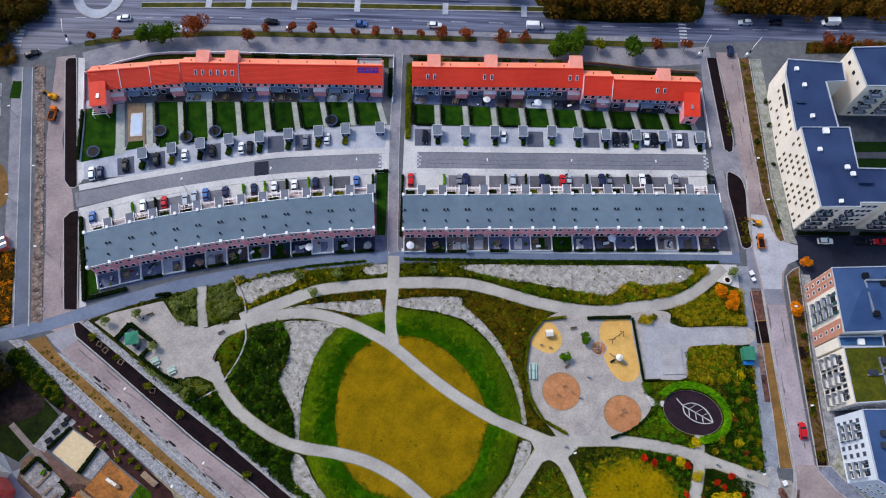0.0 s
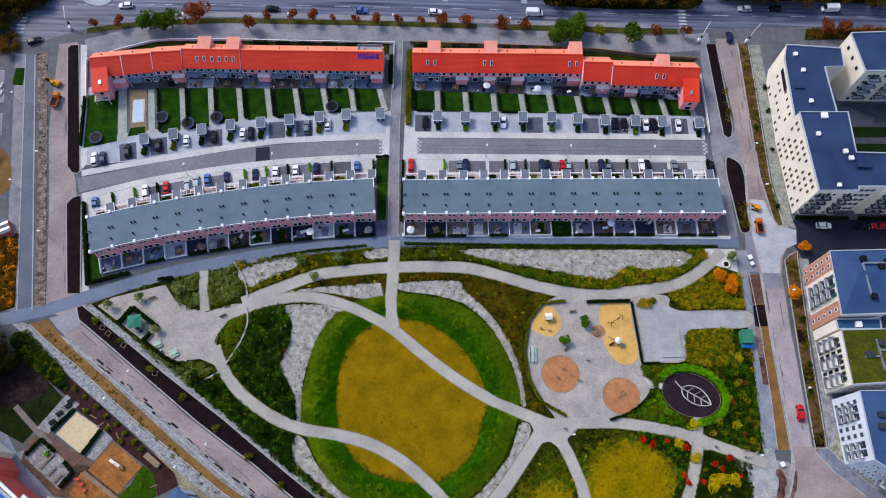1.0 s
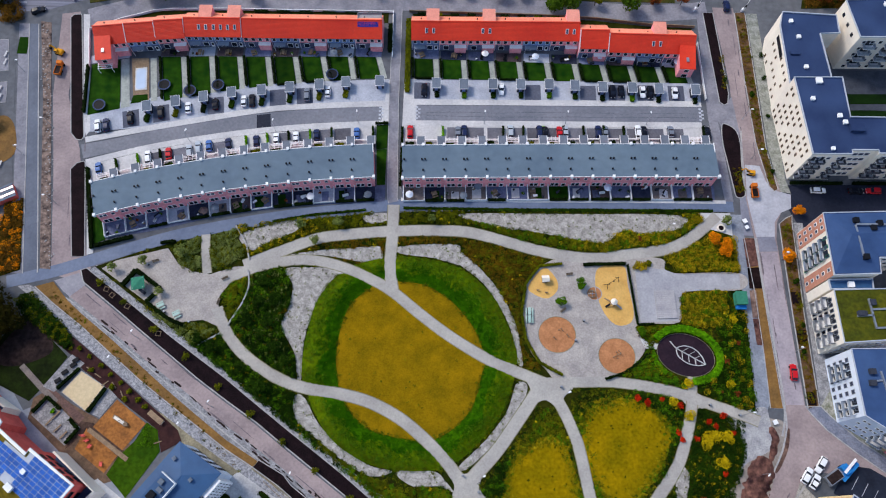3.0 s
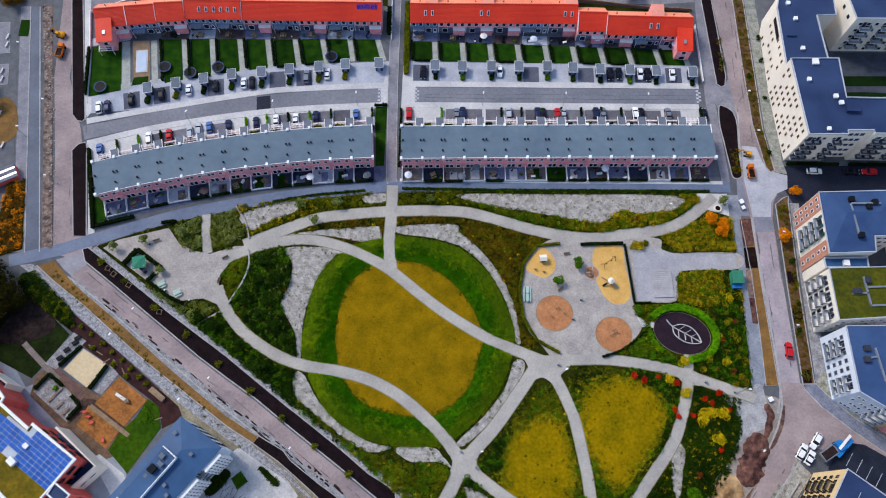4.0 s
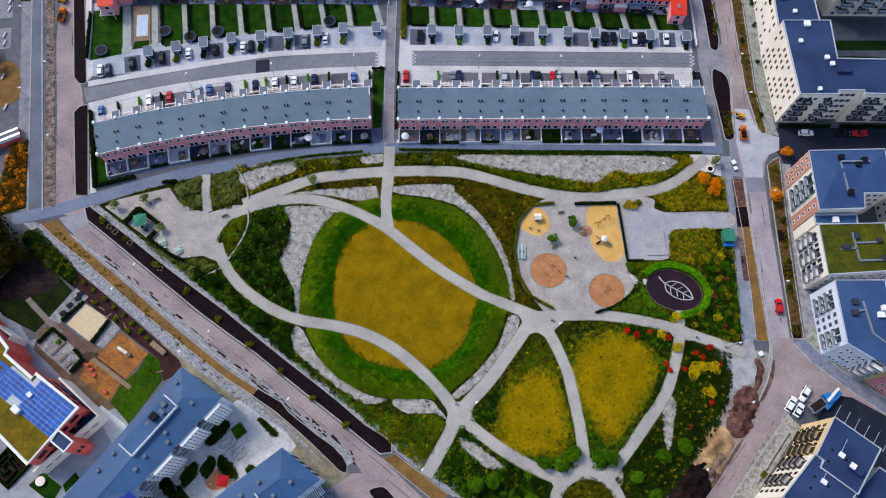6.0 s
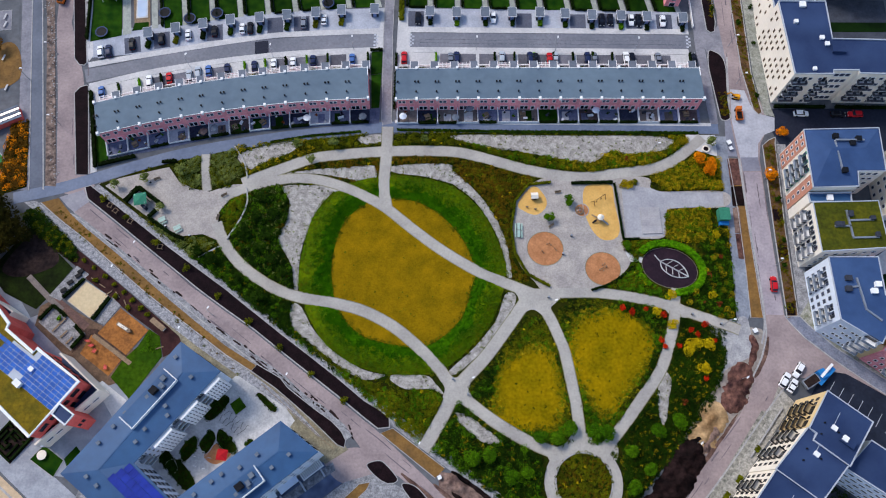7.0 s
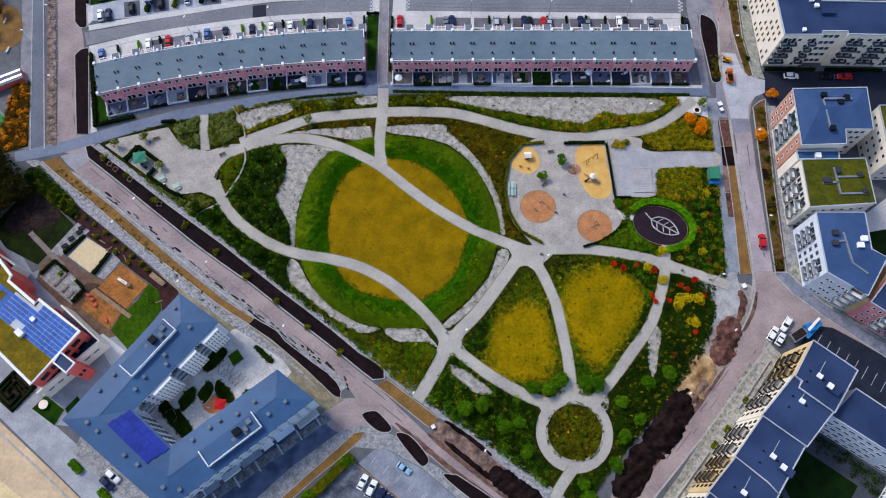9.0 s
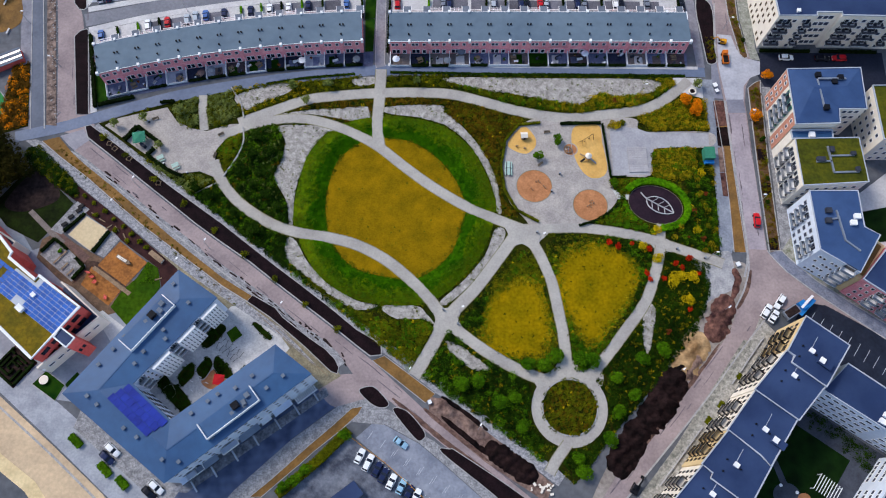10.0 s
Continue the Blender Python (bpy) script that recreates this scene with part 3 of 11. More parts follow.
for pts in ([(-91, 17.2), (-73.9, 21.4), (-42.3, 28.4), (-26.1, 30.4), (-4.8, 32.0)], [(-89.5, 9.9), (-73.2, 15.0), (-57.6, 18.6), (-41.8, 21.5), (-25.7, 23.6), (-4.5, 25.3)],
            [(4.3, 32.8), (90, 34.7)], [(4.8, 25.6), (89.5, 27.5)]):
    strip("pavement", pts, 1.9, 0.10, PAVING, "pale kerbside footway of the terrace street", "pavement")
slab("forecourt", [(-93, 19.5), (-73.9, 22), (-42.3, 29), (-26.1, 31), (-4.8, 32.6), (-3.6, 40.4), (-26, 39), (-45, 37), (-68, 33), (-94, 28)], 0.06, PAVING_DRIVE, "pale paved drives of the red-roofed terrace", "drive", smooth=False)
slab("forecourt", [(4.3, 33.3), (90, 35.2), (90, 42), (3.4, 40.6)], 0.06, PAVING_DRIVE, "pale paved drives of the red-roofed terrace", "drive", smooth=False)
slab("forecourt", [(-89.5, 8.9), (-73.2, 14.0), (-57.6, 17.7), (-41.8, 20.5), (-25.7, 22.6), (-7.0, 24.3), (-7.2, 15.5), (-40, 11.4), (-60, 7), (-86, -1)], 0.06, PAVING, "pale paved parking court", "drive", smooth=False)
slab("forecourt", [(2.2, 24.6), (90.5, 26.5), (90.5, 18.6), (2.2, 15)], 0.06, PAVING, "pale paved parking court", "drive", smooth=False)
for i in range(14):
    x = 8.4 + 5.885 * i
    if i in (0, 13):
        continue
    slab("parking_bay", [(x, 20.0 + 0.022 * x), (x + 4.9, 20.1 + 0.022 * x), (x + 4.8, 24.3 + 0.022 * x), (x - 0.1, 24.2 + 0.022 * x)], 0.075, BAY_GREY, "grey asphalt parking bay", "parking", smooth=False)
for x, y, r in ((-68.6, 12.0, 14), (-62.8, 13.4, 14), (-51.2, 15.8, 11), (-33.8, 19.2, 8), (-28.0, 19.9, 7), (-22.2, 20.6, 6), (-16.4, 21.2, 5)):
    c_, s_ = math.cos(radians(r)), math.sin(radians(r))
    slab("parking_bay", [(x + u * c_ - v * s_, y + u * s_ + v * c_) for u, v in ((-2.4, -2.0), (2.4, -2.0), (2.4, 2.0), (-2.4, 2.0))], 0.075, BAY_GREY, "grey asphalt parking bay", "parking", smooth=False)

# footway between the two halves, path along the park
strip("footway", [(-2.3, 66), (-1.9, 32), (-0.9, 1.4), (-0.5, 0)], 2.6, 0.09, WALK_GREY, "straight grey footway with pale kerbs between the terraces", "path", smooth=False, edge=KERB)
park_walk = [(-104, -26.5), (-92, -23.2), (-84.0, -20.3), (-70, -15.1), (-58.4, -11.3), (-43, -7.6), (-27, -4.5), (-8, -1.9), (-0.7, -0.9), (17, -0.4), (49.5, 0.6), (96, 1.6)]
strip("park_walk", park_walk, 3.5, 0.05, ASPHALT_BLUE, "blue-grey asphalt walk along the park", "path")
strip("kerb_walk", [(1.6, 1.0), (34.3, 1.5), (73.3, 2.4), (94, 2.8)], 1.0, 0.075, PAVING, "pale grey edge walk along the gardens", "pavement", smooth=False)

# east street
BED_EARTH = mat("brown street bed earth", S(112, 86, 60), S(78, 58, 44), coarse=0.3, fine=1.5, grain=0.35, bump=0.5, spec=0.07)
slab("east_road", [(96.8, 70), (103.4, 70), (104.3, 40.7), (105.8, 24), (110.5, 7), (111, 3), (107.8, -3), (107.0, -8), (107.5, -30), (108.4, -54), (111, -57), (140, -80), (137, -84), (113, -71),
                   (108.5, -70.3), (99.9, -80.5), (86.7, -97), (66.8, -119.8), (56, -131), (50, -131), (59.9, -120), (74.9, -101.6), (87.7, -85.4), (98, -70), (102, -62), (102.8, -55), (101.9, -30), (100.7, -6.4),
                   (99.7, 4.4), (100.4, 14), (100.5, 24), (99.6, 30), (97, 31.5), (95, 33), (97.2, 34.6), (99.2, 37), (99.3, 42)], 0.04, ROAD_PINK, "dusty pinkish asphalt street", "road", smooth=False)
slab("pavement", [(91.6, 69), (93.8, 69), (95.6, 36), (94.4, 30), (96.2, 3), (93.8, 3), (91.6, 30)], 0.06, WALK_GREY, "grey footway beside the end houses", "pavement", smooth=False)
slab("planting_bed", [(93.6, 67.8), (96.8, 67.9), (98.6, 38.6), (98.0, 35.2), (96.9, 34.6), (95.6, 35.6)], 0.12, SOIL, "dark soil bed with sparse plants and a kerb", "bed", smooth=False, kerb=0.25)
slab("planting_bed", [(95.5, 27.7), (97.1, 27.9), (99.4, 26), (100.2, 22.1), (99.9, 15.7), (99.7, 10.3), (99.8, 5.2), (97.3, 4.5), (96.6, 8.5), (95.8, 15.6), (95.1, 22)], 0.12, SOIL, "dark soil bed with sparse plants and a kerb", "bed", kerb=0.25)
slab("planting_bed", [(103.6, 68.1), (106.9, 68.3), (107.6, 20.4), (109.4, 7.2), (108.2, 6.6), (107, 8.2), (104.8, 22.1), (104.0, 45)], 0.12, BED_EARTH, "brown soil bed with dry autumn plants", "bed", smooth=False, kerb=0.25)
slab("pavement", [(107.3, 68), (110.6, 68), (112, 10), (113, 6), (110, 6.6), (108.2, 20.4)], 0.07, mat("mossy setts", S(160, 161, 156), S(116, 120, 110), coarse=0.6, fine=2.2, grain=0.3), "mossy sett footway before the apartment tower", "pavement", smooth=False)
slab("planting_bed", [(108.3, -3.5), (110.5, -1.6), (112.3, -0.8), (112, -2.8), (111.6, -29.7), (112.0, -54.0), (109.0, -54.9), (108.5, -29.8)], 0.12, BED_EARTH, "brown soil bed with dry autumn plants", "bed", smooth=False, kerb=0.25)
for y0, y1 in ((-27, -23.5), (-38, -34), (-54, -50.5)):
    slab("soil_patch", [(108.9, y0), (111.4, y0), (111.4, y1), (108.8, y1)], 0.15, SOIL, "square of bare dark soil in the street bed", "bed", smooth=False)
slab("pavement", [(112.4, -3), (115, -3), (115.6, -42), (118, -62), (113.6, -59), (112.4, -54)], 0.07, COBBLE, "cobbled footway before the apartment houses", "pavement", smooth=False)
slab("dirt_strip", [(97.9, -8), (100.8, -8), (101.5, -29.6), (102.0, -41), (102.6, -55), (99.3, -55), (99.4, -41), (99.0, -24)], 0.10, SANDY, "ochre dirt strip along the street", "dirt", smooth=False, kerb=0.2)
# black surface here paints the shadow of the tower onto the street
slab("shadow_parking", [(111.4, 8.6), (150, 10), (150, -4.4), (135, -4.8), (114, -4.4), (111, 2.5)], 0.045, ASPHALT_BLACK, "asphalt parking street with tower shadow in its black colour", "street", smooth=False)
slab("park_edge_walk", [(93.8, -1), (98.0, -1), (98.2, -24), (99.4, -41), (99.2, -54), (97.5, -57.5), (95.2, -57), (95.8, -33)], 0.07, mat("blue-grey park edge paving", S(146, 152, 164), S(118, 124, 138), coarse=0.3, fine=1.8, grain=0.2), "blue-grey paved walk along the park's edge", "pavement", smooth=False)
slab("dirt_apron", [(95.0, -56.6), (99, -57.6), (102.2, -58.6), (101.6, -64.5), (98.9, -69.2), (97.4, -74), (93.6, -80.5), (88, -86.5), (82, -93), (75, -101), (67, -111), (60, -121), (57.5, -122), (62.5, -112), (70, -101), (74.5, -94), (80.5, -84), (84.6, -77.5), (89, -72.6), (91.4, -66), (92.4, -60.4)], 0.085,
     mat("dusty apron", S(160, 152, 146), S(112, 102, 96), coarse=0.16, fine=1.0, grain=0.25, bump=0.5), "dusty grey unpaved ground beside the street", "dirt")
slab("sett_apron", [(86.9, -57.2), (90.7, -56.6), (97.5, -54.7), (98.7, -57.6), (98.9, -62), (97.7, -65.6), (93.9, -67.6), (90.7, -69.7), (88.2, -73.7), (90.6, -68.7), (91.4, -66.2), (90.4, -62.2), (88.2, -59.1)], 0.092, mat("dusty grey setts", S(178, 178, 180), S(142, 142, 148), coarse=0.4, fine=2.6, grain=0.22, bump=0.4), "dusty grey setts at the park's corner", "pavement")
slab("corner_walk", [(108.4, -54.4), (109.9, -56.5), (113, -60.1), (120.2, -66), (128.9, -72.3), (150, -87), (150, -82), (129.6, -68.6), (120.7, -62.4), (114.3, -56.4), (112.4, -54.2)], 0.1, mat("damp blue-grey slabs", S(136, 140, 156), S(100, 106, 126), coarse=0.4, fine=2.2, grain=0.25), "damp blue-grey slab walk round the corner house", "pavement", smooth=False, kerb=0.3)
slab("grass_setts", [(112.4, -54.2), (114.3, -56.4), (120.7, -62.4), (129.6, -68.6), (150, -82), (150, -78), (130, -64), (116.6, -58), (115.4, -50)], 0.096, mat("setts with grassy joints", S(168, 166, 160), S(112, 116, 96), coarse=0.8, fine=2.4, grain=0.35), "setts with grassy joints before the corner house", "pavement", smooth=False)
EARTH = [mat("reddish dug earth", S(122, 86, 76), S(54, 36, 38), coarse=0.35, fine=1.1, grain=0.45, bump=0.9, spec=0.07), mat("sandy dug earth", S(196, 164, 122), S(124, 94, 62), coarse=0.16, fine=1.1, grain=0.3, bump=0.7),
         mat("black wet earth", S(42, 29, 29), S(11, 8, 9), coarse=0.3, fine=1.1, grain=0.5, bump=0.9, spec=0.05), mat("grey-brown dug earth", S(146, 122, 112), S(88, 70, 66), coarse=0.3, fine=1.1, grain=0.45, bump=0.9, spec=0.07)]
for k, (pts, w, h, e, lab) in enumerate((
        ([(97.0, -67.5), (94.6, -71.6), (92.6, -76.2), (90.2, -79.8)], 7.0, 0.9, 0, "heap of reddish dug earth beside the street"),
        ([(98.6, -59.6), (99.6, -63.0), (97.6, -68.4)], 2.4, 0.4, 0, "thin heap of reddish earth beside the street"),
        ([(89.4, -78.2), (86.4, -81.8), (83.6, -86.4), (81.4, -89.6)], 8.0, 0.7, 1, "smooth heap of pale sand beside the street"),
        ([(88.0, -83.6), (85.4, -87.2), (83.2, -90.6)], 3.0, 0.6, 3, "low heap of grey-brown earth beside the street"),
        ([(83.2, -86.8), (79.0, -92.8), (75.4, -98.6), (71.6, -103.6)], 8.4, 1.1, 2, "long heap of wet black earth beside the street"),
        ([(73.0, -100.2), (69.2, -105.6), (66.4, -110.0), (63.6, -114.4)], 7.6, 0.8, 2, "low heap of wet black earth beside the street"),
        ([(72.2, -106.2), (68.6, -111.4), (65.4, -115.4)], 2.4, 0.5, 2, "low ridge of dark earth beside the street"),
        ([(18.6, -97.6), (24.4, -101.6), (31.4, -106.4)], 4.6, 0.7, 3, "low heap of grey-brown earth between street and walk"),
        ([(20.4, -96.4), (26.4, -100.4), (32.4, -104.6)], 1.5, 0.5, 2, "narrow dark earth ridge along the walk"),
        ([(20.6, -101.4), (27, -106.2), (33.6, -111)], 1.7, 0.5, 2, "narrow dark earth ridge along the street"),
        ([(32.2, -107.8), (36.6, -111.2), (40.6, -113.6), (44.6, -116.6)], 5.6, 1.3, 2, "heap of wet black earth between street and walk"))):
    mound("dirt_heap", pts, w, h, EARTH[e], lab, k)

slab("raised_crossing", [(100.8, 14.9), (105.0, 14.6), (106.2, 9.8), (108.5, 6.8), (112.9, 5.7), (112.4, 1.4), (109.3, 0.0), (107.1, -3.0), (106.6, -8.0), (101.5, -8.0), (100.6, 0.2), (100.2, 4.4)], 0.052, mat("pale crossing paving", S(186, 188, 198), S(158, 160, 172), coarse=0.15, fine=1.4, grain=0.12), "pale paved crossing of the street", "road", smooth=False)
slab("asphalt_patch", [(101.6, -7.6), (106.5, -7.4), (106.9, -11.8), (101.8, -12.0)], 0.056, mat("grey asphalt patch", S(136, 138, 152), S(118, 120, 136), coarse=0.2, fine=1.4, grain=0.12), "smooth grey asphalt patch in the street", "street", smooth=False)
slab("asphalt_patch", [(98.2, 5), (99.8, 5), (100.6, -7.4), (97.4, -7.2)], 0.072, bpy.data.materials["grey asphalt patch"], "smooth grey asphalt patch beside the street", "street", smooth=False)
for pts, e, lab in (([(97.6, -8.3), (100.7, -8.0), (101.2, -16.2), (97.8, -16.6)], 0, "reddish bare earth in the dirt strip"), ([(97.8, -16.9), (101.2, -16.6), (101.1, -22.7), (97.7, -22.8)], 2, "wet black soil in the dirt strip"),
                    ([(97.6, -23.4), (99.4, -23.2), (99.4, -31), (97.6, -31)], 3, "grey-brown bare earth in the dirt strip"), ([(97.6, -31.3), (99.2, -31.2), (99.6, -38.6), (97.8, -38.4)], 0, "reddish bare earth in the dirt strip")):
    slab("soil_patch", pts, 0.16, EARTH[e], lab, "bed", smooth=False)
strip("kerb_strip", [(101.2, -8), (101.6, -23.1), (102.4, -38.4), (103.0, -54.5), (101.4, -62)], 0.5, 0.14, KERB, "pale double kerb along the street", "kerb")

# south-west diagonal street: strips from the park outwards
def lerp_point(a, b, t):
    return (a[0] + (b[0] - a[0]) * t, a[1] + (b[1] - a[1]) * t)


ROAD_W, ROAD_E = [(-86.3, -30.1), (-82.4, -32.8), (-73.5, -39.1), (-64.9, -45.5), (-56.4, -51.4), (-49.3, -56.3), (-44.1, -60.5), (-35.3, -65.9), (-29.1, -70.1), (-24.4, -73.2), (-16.7, -79.3), (-12.9, -81.2), (-6.8, -86), (-4.8, -88.6)], \
    [(-83.6, -26.4), (-74.6, -32.9), (-65.9, -39.4), (-57.3, -45.7), (-48.9, -51.9), (-40.8, -57.3), (-32.8, -62.4), (-24.9, -68.2), (-17.2, -73.7), (-9.6, -79.1), (-2.2, -84.6), (1.2, -87)]
BED_E = [(-83.1, -22), (-75.6, -27.3), (-66.8, -33.6), (-58.2, -39.8), (-49.8, -45.5), (-41.6, -51), (-35.8, -55.3), (-25.5, -62.8), (-17.7, -68.3), (-10, -73.8), (-2.5, -79.6), (2.2, -82.2), (4.3, -83.9), (4.5, -86.2)]
OCHRE_W, OCHRE_E = [(-96.1, -27.6), (-90.2, -32.2), (-81.3, -38.4), (-72.4, -45.4), (-63.8, -52), (-57.1, -56.7), (-47.3, -63.4), (-39.3, -68.9), (-32.1, -73)], \
    [(-91.4, -26.1), (-86.5, -31.3), (-82, -34.9), (-73.2, -41.3), (-64.4, -48.1), (-55.9, -54.7), (-47.7, -60.7), (-39.6, -66.5), (-30.6, -71.7)]
slab("gravel_walk", [(-80.5, -21), (52, -114.5), (50, -117.5), (-83, -23.5)], 0.06, SETTS, "pale granite setts of the walk along the park", "path", smooth=False)
slab("planting_bed", [(x + 0.35, y + 0.4) for x, y in ROAD_E] + BED_E[::-1] + [(-84.6, -22.6)], 0.12, SOIL, "dark soil bed with young shrubs and a kerb", "bed", smooth=False, kerb=0.28)
slab("diagonal_road", [(-91.2, -25.8), (-84.9, -23.4)] + ROAD_E + [(20, -103.2), (48, -124), (58, -132), (50, -132), (37.7, -119.3), (23.5, -110.1), (16.2, -104.8), (7.3, -98.0), (1, -96)] + ROAD_W[::-1] + [(-88.4, -28.6)],
     0.04, ROAD_PINK, "dusty pinkish asphalt street running diagonally", "road", smooth=False)
slab("street_corner", [(-91.2, -25.8), (-84.9, -23.4), (-82.6, -26.8), (-86.2, -30.2), (-88.4, -28.6)], 0.0455, mat("grey junction asphalt", S(158, 156, 164), S(138, 137, 147), coarse=0.2, fine=1.4, grain=0.12), "smooth grey asphalt at the corner of two streets", "road", smooth=False)
slab("kerb_verge", OCHRE_E[1:] + [(-24.3, -74.6), (-15.0, -82.1), (-10.3, -85.1), (-6.4, -89.7)] + ROAD_W[::-1], 0.06, COBBLE, "grey stone verge between street and sand strip", "verge", smooth=False)
strip("kerb_strip", [(-87.1, -30.5), (-82.2, -33.7), (-73.3, -40.2), (-64.7, -46.7), (-56.2, -52.9), (-47.9, -59.1), (-39.8, -65), (-30.9, -71)], 0.32, 0.13, KERB, "pale granite kerb of the diagonal street", "kerb", smooth=False)
strip("kerb_strip", OCHRE_W, 0.3, 0.13, KERB, "pale edging of the sand strip", "kerb", smooth=False)
RD_ = random.Random(5)
mk = Mesh()
for k in range(1, len(ROAD_W) - 1):
    for _ in range(3 if k < 7 else 5):
        t0 = RD_.random()
        a, b = lerp_point(ROAD_W[k], ROAD_W[k + 1], t0), lerp_point(ROAD_W[k], ROAD_W[k + 1], t0 + RD_.uniform(0.08, 0.3))
        o = RD_.uniform(-0.5, 0.7) if k < 7 else RD_.uniform(-1.4, 0.9)
        a, b = (a[0] + 0.6 * o, a[1] + 0.8 * o), (b[0] + 0.6 * o, b[1] + 0.8 * o)
        heap_mesh(mk, [a, lerp_point(a, b, 0.5), b], RD_.uniform(0.2, 0.55), 0.06, k, 0.06)
structure("road_rut", mk, DIRT_DARK, "broken dark dirt along the kerb", "dirt")
slab("sand_strip", OCHRE_W + OCHRE_E[::-1], 0.10, SANDY, "ochre sand strip along the street", "dirt", smooth=False)
slab("gravel_walk", [(-100.8, -27.6), (-89.5, -35.4), (-80.5, -42.8), (-71.8, -49.1), (-63.3, -55.3), (-56.6, -60.4), (-46.8, -67), (-39.7, -71.5), (-32.7, -75.8), (-21.4, -82.6), (-13.6, -88.8)] + [(-11.6, -90.0), (-21.9, -80.2), (-32.4, -73.4)] + [(x - 0.15, y - 0.2) for x, y in OCHRE_W[::-1]] + [(-97.7, -27.1)], 0.08, SETTS, "walk of pale granite setts beside the sand strip", "path", smooth=False)
slab("planting_bed", [(-32.1, -73), (-30.7, -71.2), (-24.3, -74.6), (-22.2, -77), (-15, -82.1), (-10.3, -85.1), (-7.6, -87.6), (-6.4, -89.7), (-6.6, -91.5), (-8.4, -90.9), (-15.5, -84.8), (-21.9, -79.8), (-25.5, -77.1)], 0.12, SOIL, "dark soil bed curving round the corner", "bed", smooth=False, kerb=0.2)
bf = thing("bed_fence", "low weathered timber rail along a bare soil bed", "fence")
for k in range(9):
    p, q = lerp_point((-28.4, -75.6), (-8.2, -91.6), k / 9), lerp_point((-28.4, -75.6), (-8.2, -91.6), (k + 0.94) / 9)
    for o in (0, 0.9):
        part("rail", Mesh().beam((p[0] - 0.62 * o, p[1] - 0.79 * o, 0.55), (q[0] - 0.62 * o, q[1] - 0.79 * o, 0.55), 0.13), WOOD, bf)
    part("post", Mesh().cyl(p[0], p[1], 0, 0.7, 0.08, 0.08, 6), WOOD, bf)
slab("street_mouth", [(3, -97), (-2, -91.6), (-9, -92.6), (-11.6, -94.8), (-6.4, -100)], 0.042, ROAD_PINK, "dusty pinkish asphalt at the corner of two streets", "road")
slab("side_street", [(-5.4, -99.8), (-10.4, -94.2), (-17, -99), (-31, -110.5), (-46, -124), (-52, -134), (-40, -134), (-29, -120.5), (-16.7, -108), (-6, -99.5)], 0.035, mat("damp blue asphalt", S(98, 110, 138), S(58, 68, 96), coarse=0.3, fine=1.2, grain=0.2), "damp blue-grey asphalt side street", "road", smooth=False)
slab("cobble_apron", [(1, -97.6), (-6, -99.8), (-17, -108.4), (-30, -121), (-40, -134), (-34, -134), (-24, -121.4), (-13, -111.6), (-2, -103.5), (6, -104), (9, -101)], 0.08, COBBLE, "grey cobbled kerb strip", "pavement", smooth=False)
slab("sand_strip", [(0.4, -99.6), (-0.5, -101.5), (-5.1, -106), (-11.1, -111.1), (-14.3, -114.2), (-18.8, -118.3), (-23, -122.2), (-25.8, -122.2), (-20.9, -117.9), (-16.9, -114), (-12.6, -109.8), (-6.9, -104.6), (-2.3, -100.1)], 0.12, SANDY, "ochre sand strip with a rounded end", "dirt", smooth=False, kerb=0.16)
slab("car_park", [(-0.8, -107.4), (4.1, -102.9), (15.3, -108.4), (22.7, -114.1), (31.0, -120.8), (45, -133), (30, -134), (16.8, -121.2), (6.8, -113.1)], 0.05, mat("pale worn car park", S(146, 152, 166), S(112, 118, 134), coarse=0.2, fine=1.4, grain=0.14, rough=0.6), "pale blue-grey car park with white bay lines", "parking", smooth=False)
slab("car_park", [(-2.9, -106.9), (-12, -115), (-26, -129), (-20, -136), (32, -136), (16.6, -121.4), (6.6, -113.3)], 0.045, mat("wet patched asphalt", S(120, 126, 140), S(54, 60, 76), coarse=0.25, fine=1.2, grain=0.2, rough=0.5), "wet patched asphalt car park", "parking", smooth=False)
slab("car_park_walk", [(7.7, -100.8), (4.1, -102.7), (15.3, -108.2), (22.7, -113.9), (31, -120.6), (40, -128), (43, -127), (34, -119.5), (24, -111.5), (19, -107.6), (16, -106.2)], 0.08, COBBLE, "mottled cobble strip beside the car park", "pavement", smooth=False)
for pts in ([(-0.7, -95.6), (2.2, -94.4), (4.2, -95.4), (7.1, -98.7), (5.3, -99.8), (2.5, -98.8)], [(8.2, -100.2), (11.8, -100.4), (16.5, -105.5), (15.6, -107.6), (13.6, -106.6)],
            [(21.0, -110.4), (23, -109.4), (25.5, -110.4), (41.8, -120.5), (47, -126), (42, -128), (34.9, -120.7)]):
    slab("planting_bed", pts, 0.14, SOIL, "dark soil bed at the car park", "bed", kerb=0.2)
slab("sand_strip", [(5.3, -86.4), (18.8, -95.8), (16.4, -98.2), (2.2, -87.8)], 0.12, SANDY, "ochre sand strip with broken edging", "dirt", smooth=False, kerb=0.18)
slab("sand_road", [(-140, -75), (-92.5, -99.5), (-75.6, -112), (-62, -122.5), (-48, -136), (-80, -140), (-140, -100)], 0.05, BEACH, "wide pale sandy road", "road", smooth=False)
slab("shore", [(-140, -96), (-92, -114), (-78, -123), (-64, -140), (-140, -140)], 0.08, LAND, "grey ground beyond the sandy road", "ground", smooth=False)
mk = Mesh()
